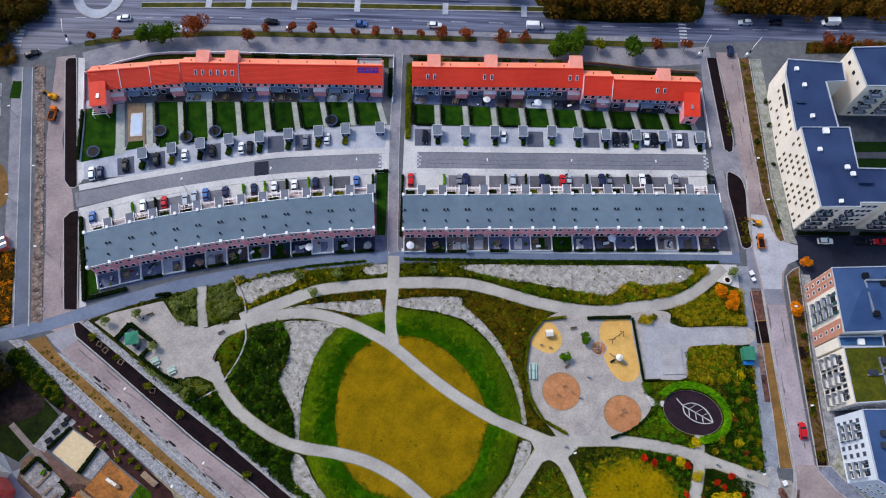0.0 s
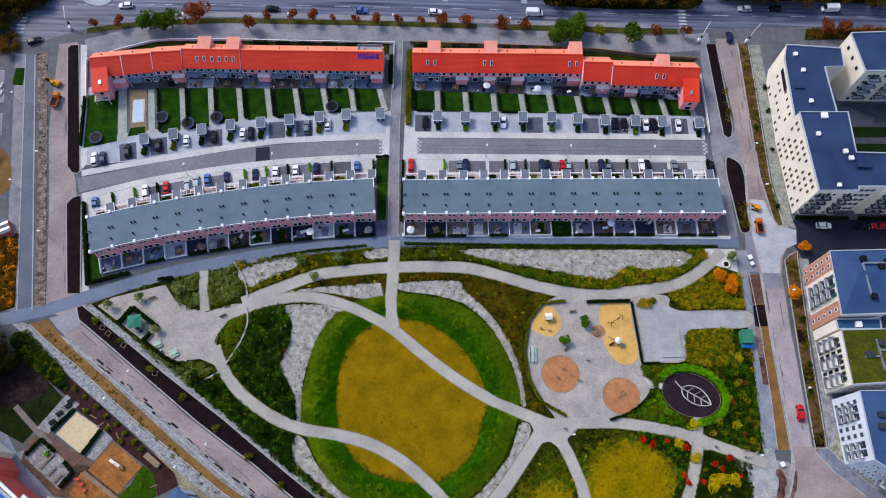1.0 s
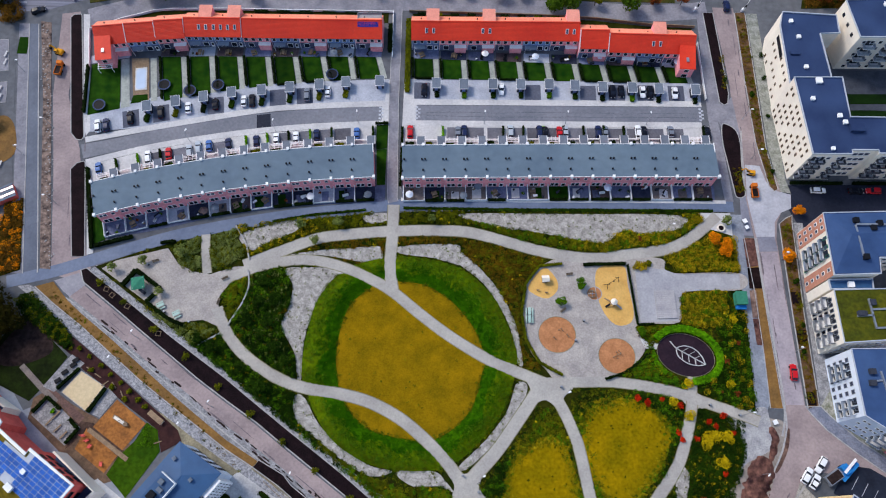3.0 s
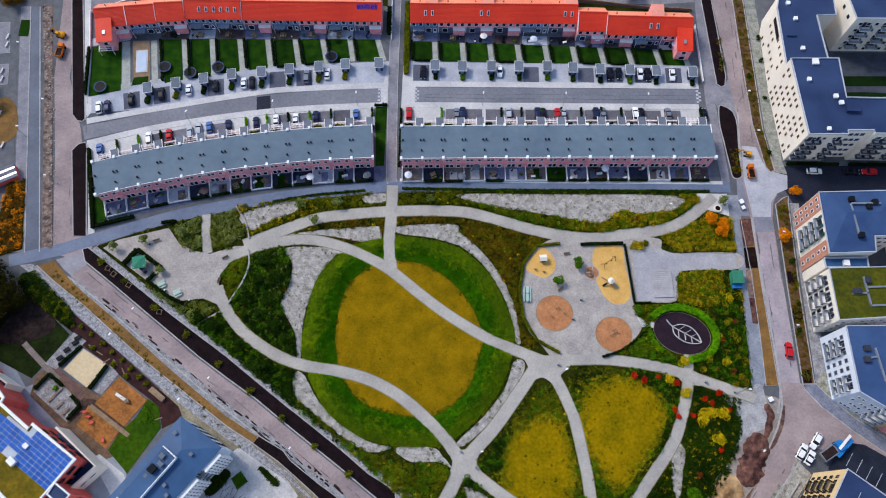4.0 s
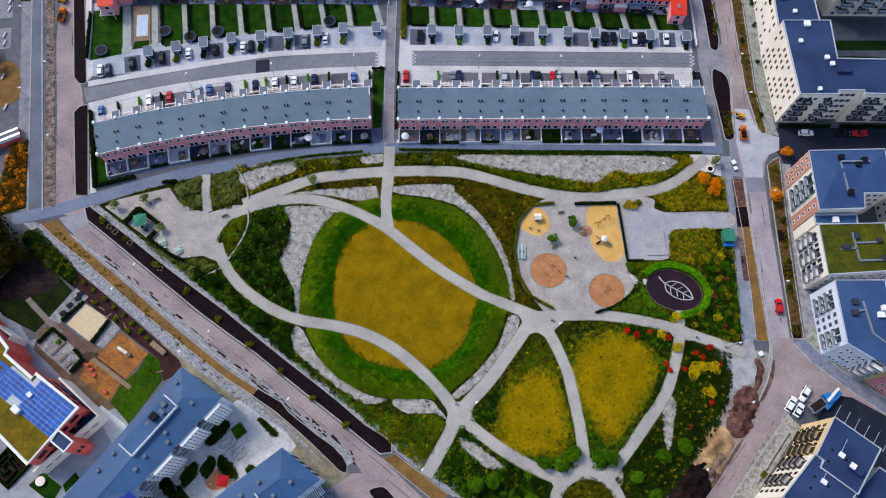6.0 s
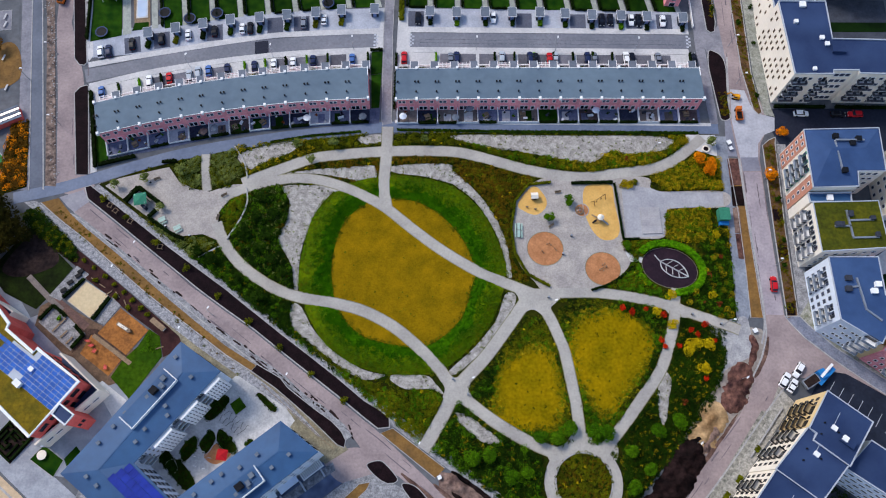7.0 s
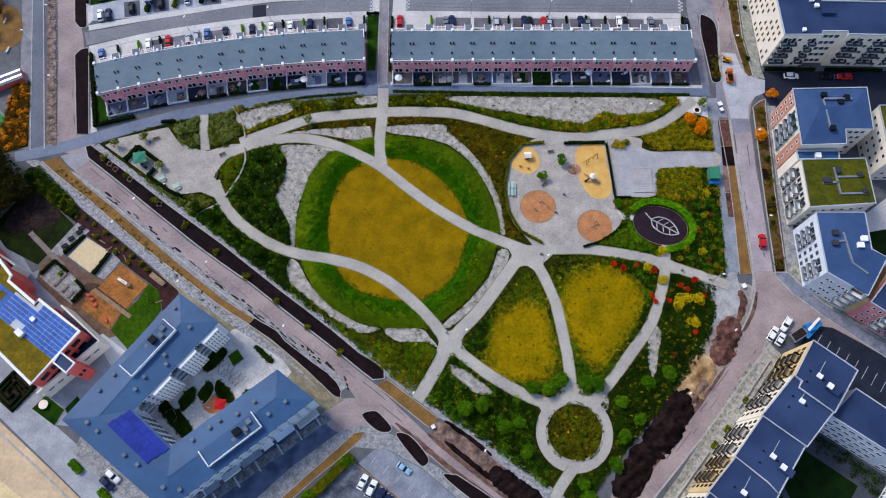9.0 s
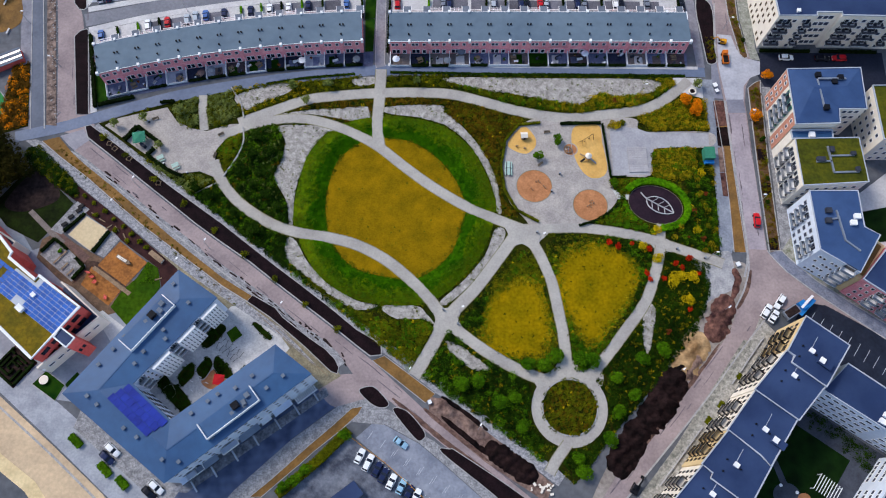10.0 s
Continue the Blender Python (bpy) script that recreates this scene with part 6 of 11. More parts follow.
def terrace(line, count, seed):
    """Grey houses along the line of their garden fronts, west to east, with gardens, sheds and courts."""
    R = random.Random(seed)
    pts = curve(line, False, 20)
    acc = [0.0]
    for a, b in zip(pts[:-1], pts[1:]):
        acc.append(acc[-1] + math.dist(a, b))
    step = acc[-1] / count

    def at(s):
        i = min(max(int(np.searchsorted(acc, s)) - 1, 0), len(pts) - 2)
        k = (s - acc[i]) / (acc[i + 1] - acc[i])
        return Vector(pts[i]).lerp(Vector(pts[i + 1]), k)

    for i in range(count):
        a, b = at(i * step), at((i + 1) * step)
        rz = math.degrees(math.atan2(b.y - a.y, b.x - a.x))
        m = pose(a.x, a.y, 0, 0, 0, rz) @ Matrix.Diagonal((step / U, 1, 1, 1))
        put(house_b if i % 2 else house_a, m)
        g = pose(a.x, a.y, 0, 0, 0, rz)
        # garden floor
        fl = thing("garden_floor", R.choice(["grey slab terrace floor", "brown timber deck floor", "small dark lawn and slabs"]), "terrace", "terrace floors", g)
        kind = R.choice(FLOORS)
        part("floor", Mesh().box(0.15, step - 0.15, -4.3, -0.1, 0, 0.09 + 0.004 * (i % 3)), kind, fl)
        if R.random() < 0.6:
            x0 = R.uniform(0.4, 2.6)
            part("rug_area", Mesh().box(x0, x0 + R.uniform(1.5, 2.6), -3.8, -R.uniform(0.5, 1.6), 0.09, 0.13), R.choice([WOOD_DECK, TERRACE_PAVE, PAVING, LAWN]), fl)
        put(div0, g @ pose(0.05, -0.1, 0))
        if R.random() < 0.55:
            p, q = g @ Vector((0.5, -4.4, 0)), g @ Vector((step - 0.4, -4.4, 0))
            hedge((p.x, p.y), (q.x, q.y), 0.7, R.uniform(0.6, 1.0))
        else:
            fr = thing("front_rail", "low white painted garden fence", "fence", "front rails", g @ pose(0.2, -4.45, 0))
            part("rail", Mesh().box(0, step - 0.4, -0.05, 0.05, 0.12, 0.85), WHITE, fr)
            for k in range(4):
                part("post", Mesh().box(k * (step - 0.5) / 3, k * (step - 0.5) / 3 + 0.12, -0.07, 0.07, 0, 0.95), WHITE, fr)
        clutter(g, R, 0.6, step - 0.6, -3.9, -0.6)
        if R.random() < 0.7:
            table(g @ pose(R.uniform(1.4, 4.4), R.uniform(-3.2, -1.4), 0.1, 0, 0, R.uniform(0, 90)), R)
        # street side
        put(shed0, g @ pose(step - 0.75, DEP + 2.1, 0))
        put(fence1 if R.random() < 0.45 else fence0, g @ pose(0.5, DEP + 4.4, 0))
        if R.random() < 0.75:
            p, q = g @ Vector((0.6, DEP + 3.3, 0)), g @ Vector((R.uniform(2.2, 3.4), DEP + 3.3, 0))
            hedge((p.x, p.y), (q.x, q.y), 1.3, R.uniform(0.5, 0.8), "dark shrubs in an entrance court", R.choice([LEAF_DARK, HEDGE, LEAF_OLIVE]))
        if R.random() < 0.55:
            p, q = g @ Vector((step - 0.2, DEP + 5.6, 0)), g @ Vector((step - 0.2, DEP + 8.8, 0))
            hedge((p.x, p.y), (q.x, q.y), 0.6, R.uniform(0.8, 1.3), "narrow hedge between parking bays", R.choice([LEAF_DARK, HEDGE, LEAF_LIME]))
    return at, step


def table(m, R):
    """A garden table with two benches, or a lounge set."""
    if R.random() < 0.5:
        t = thing("garden_table", "timber garden table with benches on a terrace", "table", "garden tables", m)
        part("tabletop", Mesh().box(-0.8, 0.8, -0.4, 0.4, 0.7, 0.76), WOOD, t)
        for x in (-0.65, 0.65):
            part("leg", Mesh().box(x - 0.05, x + 0.05, -0.3, 0.3, -0.1, 0.7), WOOD, t)
        for y in (-0.75, 0.75):
            part("bench", Mesh().box(-0.8, 0.8, y - 0.16, y + 0.16, -0.08, 0.45), WOOD, t)
    else:
        t = thing("garden_sofa", "pale cushioned garden sofa on a terrace", "sofa", "garden sofas", m)
        part("seat", Mesh().box(-0.9, 0.9, -0.4, 0.4, -0.08, 0.42), R.choice([WHITE, DARK_METAL, TERRACE_PAVE]), t)
        part("backrest", Mesh().box(-0.9, 0.9, 0.3, 0.5, 0.12, 0.8), DARK_METAL, t)
        part("armrest", Mesh().box(-1.05, -0.9, -0.4, 0.5, 0.12, 0.6), DARK_METAL, t)
        part("armrest", Mesh().box(0.9, 1.05, -0.4, 0.5, 0.12, 0.6), DARK_METAL, t)
    return t


R_LINE = [(2.1, 4.75), (31, 5.9), (60, 6.9), (90.3, 7.75)]
L_LINE = [(-80.8, -8.8), (-69, -5.3), (-53.9, -1.7), (-38.5, 1.2), (-22.8, 3.4), (-5.9, 4.9)]
for name, poly in (("terrace_ground", [(1.9, 0.2), (91, 3.2), (91, 7.9), (1.9, 4.9)]), ("terrace_ground", [(-82.4, -13.6), (-69, -11.1), (-61.8, -9.2), (-50, -5.8), (-30.6, -2.2), (-3, 0.2), (-3, 5.2), (-22.8, 3.6), (-53.9, -1.5), (-81, -8.6)])):
    slab(name, poly, 0.05, TERRACE_PAVE, "grey slab ground of the south gardens", "ground", smooth=False)
terrace(R_LINE, 15, 3)
terrace(L_LINE, 13, 5)
for (x, y, rz, label) in ((90.3, 7.75, 1.6, "end"), (-5.9, 4.9, 5, "end")):
    e = thing("end_post", "white rendered post on the gable end of a terrace", "post", "", pose(x, y, 0, 0, 0, rz))
    part("post", Mesh().box(-0.3, 0.35, -0.55, 0.25, 5.7, ZS + 0.6), WHITE, e)
    part("coping", Mesh().box(-0.1, 0.15, -0.2, DEP + 0.4, ZN + 0.1, ZN + 0.3), WHITE, e)
slab("pavement", [(0.9, 40.8), (4.6, 40.8), (4.9, 33), (5.0, 24.8), (2.3, 24.8), (2.1, 14.8), (1.2, 4), (0.9, 20)], 0.055, PAVING, "pale paved margin of the footway", "pavement", smooth=False)
slab("pavement", [(-3.6, 40.6), (-6.0, 40.2), (-5.4, 31), (-5.2, 25), (-2.6, 25), (-2.6, 36)], 0.055, PAVING, "pale paved margin of the footway", "pavement", smooth=False)
slab("lawn", [(-6.3, 16.5), (-3.2, 17.1), (-3.2, 24.8), (-6.6, 24.6)], 0.12, LAWN, "small dark green lawn beside the gable", "lawn", smooth=False)
slab("lawn", [(-5.5, 5.2), (-3.2, 5.4), (-3.2, 16.9), (-6.2, 16.4)], 0.12, LAWN, "small dark green lawn beside the gable", "lawn", smooth=False)
slab("lawn", [(-86.6, -1.2), (-83.6, -0.6), (-81.2, -8.9), (-79.6, -13.6), (-82.6, -15)], 0.12, LAWN, "dark green lawn beside the gable", "lawn", smooth=False)
hedge((-88.4, 8.0), (-82.7, -16.4), 1.0, 1.1)
hedge((-82.0, -15.6), (-72, -12.6), 1.0, 1.0)
hedge((-7.0, 24.9), (-3.2, 25.2), 0.5, 1.0)
hedge((1.0, 24), (1.2, 5), 0.6, 0.9)


# ---- red-roofed terrace ----
RW, RD, EAVE, RIDGE = 8.55, 8.0, 5.3, 8.5


def red_house(skylights=0, first=4.6, dormer=False, blue=False, wing=False, w=RW, step=False):
    """A house with a tiled gable roof; y 0 is the garden front, y RD the street front."""
    h = thing("red_roof_house", "terrace house with a bright red tile gable roof", "house", "red-roofed terrace")
    f = Mesh()
    f.v = [(0.02, 0, 0), (w - 0.02, 0, 0), (w - 0.02, RD, 0), (0.02, RD, 0), (0.02, 0, EAVE), (w - 0.02, 0, EAVE), (w - 0.02, RD, EAVE), (0.02, RD, EAVE), (0.02, RD / 2, RIDGE - 0.15), (w - 0.02, RD / 2, RIDGE - 0.15)]
    f.f = [(0, 1, 5, 4), (1, 2, 6, 9, 5), (2, 3, 7, 6), (3, 0, 4, 8, 7)]
    part("wall", f, BLUE_PANEL if blue else PINK_BRICK, h)
    part("ground_floor", Mesh().box(0.1, w - 0.1, -0.08, 0, 0, 2.6), TERRACE_PAVE, h)
    o = 0.35
    zo = EAVE - o * (RIDGE - EAVE) / (RD / 2)
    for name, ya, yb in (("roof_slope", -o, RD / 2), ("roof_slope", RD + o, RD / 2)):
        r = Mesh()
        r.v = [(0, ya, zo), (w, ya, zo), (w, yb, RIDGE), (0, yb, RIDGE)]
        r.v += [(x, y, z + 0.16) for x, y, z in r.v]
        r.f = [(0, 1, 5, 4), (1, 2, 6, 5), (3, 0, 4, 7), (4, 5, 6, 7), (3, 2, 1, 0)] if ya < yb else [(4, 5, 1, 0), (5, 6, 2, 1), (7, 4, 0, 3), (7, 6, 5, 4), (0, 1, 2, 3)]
        # street slope gets the paler tiles, its extra light put into the colour
        tiles = RED_ROOF if ya < yb else RED_LIT
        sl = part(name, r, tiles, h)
        k = 16
        bat = Mesh()
        for i in range(1, k):
            t = i / k
            y, z = ya + (yb - ya) * t, zo + (RIDGE - zo) * t
            bat.box(0, w, y - 0.04, y + 0.04, z + 0.13, z + 0.172)
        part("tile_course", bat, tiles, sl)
        part("gutter", Mesh().box(0, w, min(ya, ya + 0.12 * (1 if ya < 0 else -1)) - 0.02, max(ya, ya + 0.12 * (1 if ya < 0 else -1)), zo - 0.02, zo + 0.08), METAL, h)
    part("ridge_tiles", Mesh().box(0, w, RD / 2 - 0.13, RD / 2 + 0.13, RIDGE + 0.1, RIDGE + 0.24), RED_ROOF, h)
    if step:
        part("verge_board", Mesh().beam((0, -o, zo + 0.12), (0, RD / 2, RIDGE + 0.14), 0.16, 0.3), WHITE, h)
    part("roof_vent", Mesh().cyl(w * 0.35, RD * 0.72, EAVE + 1.5, EAVE + 2.5, 0.16, 0.16, 8), DARK_METAL, h)
    for i in range(skylights):
        x = first + 2.1 * i
        t = 0.5
        y, z = -o + (RD / 2 + o) * t, zo + (RIDGE - zo) * t
        d = Vector((0, RD / 2 + o, RIDGE - zo)).normalized()
        a, b = Vector((x, y, z + 0.24)) - d * 0.75, Vector((x, y, z + 0.24)) + d * 0.75
        sk = part("skylight", Mesh().beam(a, b, 0.8, 0.12), WHITE, h)
        part("pane", Mesh().beam(a + Vector((0, -0.05, 0.08)) + d * 0.1, b + Vector((0, -0.05, 0.08)) - d * 0.1, 0.56, 0.04), GREY_PANE, sk)
    if dormer:
        dm = part("dormer", Mesh().box(w * 0.55, w * 0.55 + 3.6, RD / 2 + 0.2, RD + 0.5, 0, RIDGE - 0.2), PINK_BRICK, h)
        part("dormer_roof", Mesh().box(w * 0.55 - 0.15, w * 0.55 + 3.75, RD / 2 + 0.05, RD + 0.7, RIDGE - 0.2, RIDGE - 0.02), SALMON_FELT, dm)
    for i in range(4):
        x = w * (i + 0.5) / 4
        window(h, x, 0, 3.3, 0.95, 1.35)
    for i in (0, 1):
        window(h, w * (0.25 + 0.4 * i), -0.08, 0.4, 1.5, 1.8)
    d = part("door", Mesh().box(w - 1.5, w - 0.5, -0.14, -0.08, 0.05, 2.15), WHITE, h)
    part("pane", Mesh().box(w - 1.35, w - 0.65, -0.17, -0.14, 0.8, 2.0), WINDOW, d)
    part("downpipe", Mesh().cyl(0.15, -0.12, 0, EAVE, 0.06, 0.06, 6), WHITE, h)
    if not blue:
        pb = part("bay", Mesh().box(w * 0.55, w - 0.3, -1.2, -0.08, 0, 2.7), PINK_BRICK, h)
        part("bay_roof", Mesh().box(w * 0.55 - 0.1, w - 0.2, -1.3, -0.08, 2.7, 2.84), WHITE, pb)
    else:
        cn = part("canopy", Mesh().box(0.8, w * 0.5, -1.5, -0.08, 2.5, 2.58), FROSTED, h, "frosted glass terrace canopy")
        part("canopy_post", Mesh().box(0.85, 0.95, -1.45, -1.35, 0, 2.5), WHITE, cn)
    if wing:
        wg = part("wing", Mesh().box(0.2 if wing < 0 else w - 4.6, 4.6 if wing < 0 else w - 0.2, -5.2, 0, 0, EAVE - 0.2), PINK_BRICK, h)
        x0, x1 = (0, 4.8) if wing < 0 else (w - 4.8, w)
        rr = Mesh()
        za, zb = EAVE - 0.3, EAVE + 1.5
        rr.v = [(x0, -5.5, za), (x1, -5.5, za), (x1, 1.6, zb), (x0, 1.6, zb)]
        rr.v += [(x, y, z + 0.16) for x, y, z in rr.v]
        rr.f = [(0, 1, 5, 4), (1, 2, 6, 5), (2, 3, 7, 6), (3, 0, 4, 7), (4, 5, 6, 7), (3, 2, 1, 0)]
        part("wing_roof", rr, RED_ROOF, wg)
        part("skylight", Mesh().box((x0 + x1) / 2 - 0.4, (x0 + x1) / 2 + 0.4, -3.4, -2.0, EAVE + 0.5, EAVE + 0.75), METAL, wg)
        window(h, (x0 + x1) / 2, -5.2, 0.6, 1.6, 1.5)
        window(h, (x0 + x1) / 2, -5.2, 3.2, 1.2, 1.3)
    return h


def put_red(x, y, rz, z=0.0, **kw):
    h = red_house(**kw)
    h.matrix_basis = pose(x, y, z, 0, 0, rz)
    return h


# east half
for i in range(6):
    put_red(2.7 + 8.42 * i, 51.3 + 0.2 * i, 1.2, w=8.44, skylights=2 if i in (0, 2, 5) else 0, dormer=i in (0, 2, 5), blue=i in (0, 4))
put_red(53.3, 49.9, 0.5, w=8.6, step=True)
put_red(61.9, 49.1, 0.0, -0.3, w=8.7, step=True)
put_red(70.5, 49.1, 0.0, -0.3, w=8.6, skylights=2, dormer=True, blue=True)
put_red(79.1, 49.1, 0.0, -0.3, w=8.6, wing=1)
# west half
put_red(-91.2, 46.4, 7.5, w=8.9, wing=-1)
put_red(-82.3, 47.6, 6.5, 0.1, w=8.8, blue=True, step=True)
put_red(-73.7, 48.9, 5.5, 0.2, w=8.6, step=True)
put_red(-65.3, 50.2, 1.0, 0.3, w=8.5, skylights=2, first=4.6, dormer=True, blue=True, step=True)
put_red(-56.8, 50.35, 1.0, 0.3, w=8.5, skylights=4, first=0.5, dormer=True, blue=True)
for i in range(5):
    put_red(-48.2 + 8.44 * i, 50.6 + 0.15 * i, 0.9, w=8.46, blue=i in (1, 3), step=i == 0)
sp = thing("roof_solar_array", "dark violet-blue solar panels on the red roof", "solar panel", "", pose(-13.4, 51.2, 0, 0, 0, 0.9))
for i in range(6):
    a = Vector((0.5 + 1.05 * i, 2.4, 7.35))
    part("panel", Mesh().beam(a, a + Vector((0, 1.2, 0.95)), 1.0, 0.06), SOLAR_DARK, sp)
rt = thing("roof_terrace", "pale timber roof terrace let into the tiles", "terrace", "", pose(-13.6, 55.6, 0, 0, 0, 0.9))
part("deck", Mesh().box(0, 7.2, 0.2, 2.8, 6.2, 7.3), WOOD_GREY, rt)
part("railing", Mesh().box(0, 7.2, 2.7, 2.8, 7.3, 7.9).box(0, 0.1, 0.2, 2.7, 7.3, 7.9).box(7.1, 7.2, 0.2, 2.7, 7.3, 7.9), METAL, rt)


# gardens of the red houses: lawns, walks, hedges, sheds, trampolines
def garden_shed():
    s = thing("garden_shed", "dark timber carport shed with a grey felt roof", "shed", "garden sheds")
    part("wall", Mesh().box(-1.05, 1.05, -1.4, 1.4, 0, 2.3), SHED_WALL, s)
    part("roof", Mesh().box(-1.3, 1.3, -1.7, 1.7, 2.3, 2.48), SHED_ROOF, s)
    for x0, x1, y0, y1 in ((-1.36, -1.3, -1.76, 1.76), (1.3, 1.36, -1.76, 1.76), (-1.3, 1.3, 1.7, 1.76), (-1.3, 1.3, -1.76, -1.7)):
        part("fascia", Mesh().box(x0, x1, y0, y1, 2.2, 2.52), WHITE, s)
    part("door", Mesh().box(-0.5, 0.5, -1.45, -1.4, 0.05, 2.05), BLUE_PANEL, s)
    return s


def trampoline():
    t = thing("trampoline", "round dark trampoline with a safety net in a garden", "trampoline", "trampolines")
    part("mat", Mesh().cyl(0, 0, 0.75, 0.82, 1.55, 1.55, 20), DARK_METAL, t)
    ring_line = [(1.72 * math.cos(a * 6.2832 / 20), 1.72 * math.sin(a * 6.2832 / 20)) for a in range(20)]
    part("pad", Mesh().ribbon(ring_line, 0.36, 0.74, 0.88, True), NAVY_ROOF, t)
    for i in range(6):
        c, s = math.cos(i * 1.0472), math.sin(i * 1.0472)
        part("pole", Mesh().cyl(1.85 * c, 1.85 * s, 0, 2.4, 0.03, 0.03, 6), DARK_METAL, t)
    return t


gshed, tramp = garden_shed(), trampoline()
SHEDS_L = [(-82.4, 26.3), (-74.1, 27.7), (-66, 29.6), (-58, 31.4), (-49.9, 33.1), (-41.1, 34.2), (-32.9, 35.4), (-24.2, 36.6), (-16.4, 37.7), (-6.3, 38.4)]
SHEDS_R = [(10.6, 38.1), (18.8, 38), (27.5, 38.3), (35.8, 38.5), (44.3, 38.8), (52, 38.6), (60.2, 38.3), (69.1, 38.4), (77, 38.3), (87.9, 38.2)]
for i, (x, y) in enumerate(SHEDS_L[1:]):
    put(gshed, pose(x, y, 0, 0, 0, 12 - 1.2 * i))
    if i != 8:
        hedge((x + 0.1, y - 1.9), (x - 0.1, y - 4.2), 1.4, 1.0, "dark shrubs in front of a garden shed", random.choice([HEDGE, LEAF_DARK, LEAF_OLIVE]))
for i, (x, y) in enumerate(SHEDS_R):
    put(gshed, pose(x, y, 0, 0, 0, 1))
    hedge((x + 0.2, y - 1.8), (x + 0.2, y - 3.6), 1.3, 0.9, "low shrubs in front of a garden shed", random.choice([HEDGE, LEAF_DARK, LEAF_MID]))
TOP_L = [(-95.2, 42.5), (-82.5, 45.5), (-74, 46.2), (-65.5, 46.4), (-57, 46.9), (-48.5, 47), (-40, 47.2), (-31.6, 47.5), (-23.2, 47.8), (-14.8, 48), (-6.2, 48.2)]
BOT_L = [(-93.4, 25.0), (-79.5, 28.8), (-71, 30.6), (-63, 32.6), (-54.8, 34.4), (-46.3, 36), (-38, 37.2), (-29.6, 38.4), (-21.2, 39.4), (-13.4, 40.2), (-3.9, 40.8)]
TOP_R = [(2.8 + 8.45 * i, 48 - 0.08 * i) for i in range(11)]
BOT_R = [(3.2 + 8.55 * i, 41.0 + 0.08 * i) for i in range(11)]


def lerp(a, b, t):
    return (a[0] + (b[0] - a[0]) * t, a[1] + (b[1] - a[1]) * t)


RG = random.Random(11)
for top, bot in ((TOP_L, BOT_L), (TOP_R, BOT_R)):
    for i in range(10):
        a, b, c, d = top[i], top[i + 1], bot[i + 1], bot[i]
        ab, dc = (lambda t: lerp(a, b, t)), (lambda t: lerp(d, c, t))
        if top is TOP_L and i == 1:
            continue
        slab("lawn", [ab(0.10), ab(0.76), dc(0.76), dc(0.10)], 0.12, LAWN, "square dark green garden lawn", "lawn", smooth=False)
        slab("garden_walk", [ab(0.78), ab(0.96), dc(0.96), dc(0.78)], 0.10, GARDEN_WALK, "greenish-grey paved garden walk", "path", smooth=False)
        slab("terrace", [lerp(ab(0.05), dc(0.05), -0.02), lerp(ab(0.97), dc(0.97), -0.02), (ab(0.97)[0], ab(0.97)[1] + 3.4), (ab(0.05)[0], ab(0.05)[1] + 3.2)], 0.09, RG.choice([TERRACE_PAVE, GARDEN_BROWN, GARDEN_NAVY, PAVING_DRIVE]), "slab and timber terrace behind the house", "terrace", smooth=False)
        hedge(lerp(ab(0.04), dc(0.04), 0.02), lerp(ab(0.04), dc(0.04), 0.95), 0.7, RG.uniform(0.8, 1.4), "dark green hedge between gardens")
        if RG.random() < 0.5:
            hedge(dc(0.1), dc(0.74), 0.5, 0.8, "low dark hedge at the end of a lawn")
        t = lerp(ab(RG.uniform(0.2, 0.6)), ab(0.5), 0.5)
        table(pose(t[0], t[1] + 1.4, 0.1, 0, 0, RG.uniform(0, 90)), RG)
        clutter(pose(a[0], a[1], 0), RG, 0.8, 7.4, 0.3, 2.6)
for x, y in ((-88.8, 28.5), (-70.7, 36.0), (-62.8, 34.2), (-54.7, 36.4), (-20.9, 41.2)):
    put(tramp, pose(x, y, 0.12))
# pool garden
slab("pool_terrace", [(-82.2, 45.3), (-77, 45.7), (-74.6, 30.8), (-79.2, 30)], 0.13, WOOD, "pale timber deck round a small pool", "terrace", smooth=False)
slab("garden_walk", [(-76.6, 45.6), (-74.8, 45.8), (-72.2, 31), (-74, 30.6)], 0.10, GARDEN_WALK, "greenish-grey paved garden walk", "path", smooth=False)
pool = thing("swimming_pool", "small rectangular pool with a pale blue cover", "pool", "", pose(-78.2, 38.2, 0.13, 0, 0, 8))
part("rim", Mesh().box(-1.75, 1.75, -3.9, 3.9, 0, 0.1), PAVING, pool)
part("cover", Mesh().prism([(-1.4, -3.0), (-0.9, -3.5), (0.9, -3.5), (1.4, -3.0), (1.4, 3.0), (0.9, 3.5), (-0.9, 3.5), (-1.4, 3.0)], 0.1, 0.16), POOL, pool)
slab("lawn", [(-80, 29.6), (-75, 30.6), (-75.4, 33.0), (-79.6, 32.4)], 0.14, LAWN, "strip of dark green lawn", "lawn", smooth=False)


pgd = thing("garden_pergola", "white lattice pergola beside the end house", "pergola", "", pose(-88.7, 41.5, 0.12, 0, 0, 7))
for x in (-2.0, 2.0):
    part("beam", Mesh().box(x - 0.08, x + 0.08, -1.6, 1.6, 2.1, 2.25), WHITE, pgd)
    for y in (-1.5, 1.5):
        part("post", Mesh().box(x - 0.07, x + 0.07, y - 0.07, y + 0.07, 0, 2.1), WHITE, pgd)
for k in range(5):
    part("slat", Mesh().box(-2.2, 2.2, -1.55 + 0.75 * k, -1.43 + 0.75 * k, 2.25, 2.37), WHITE, pgd)


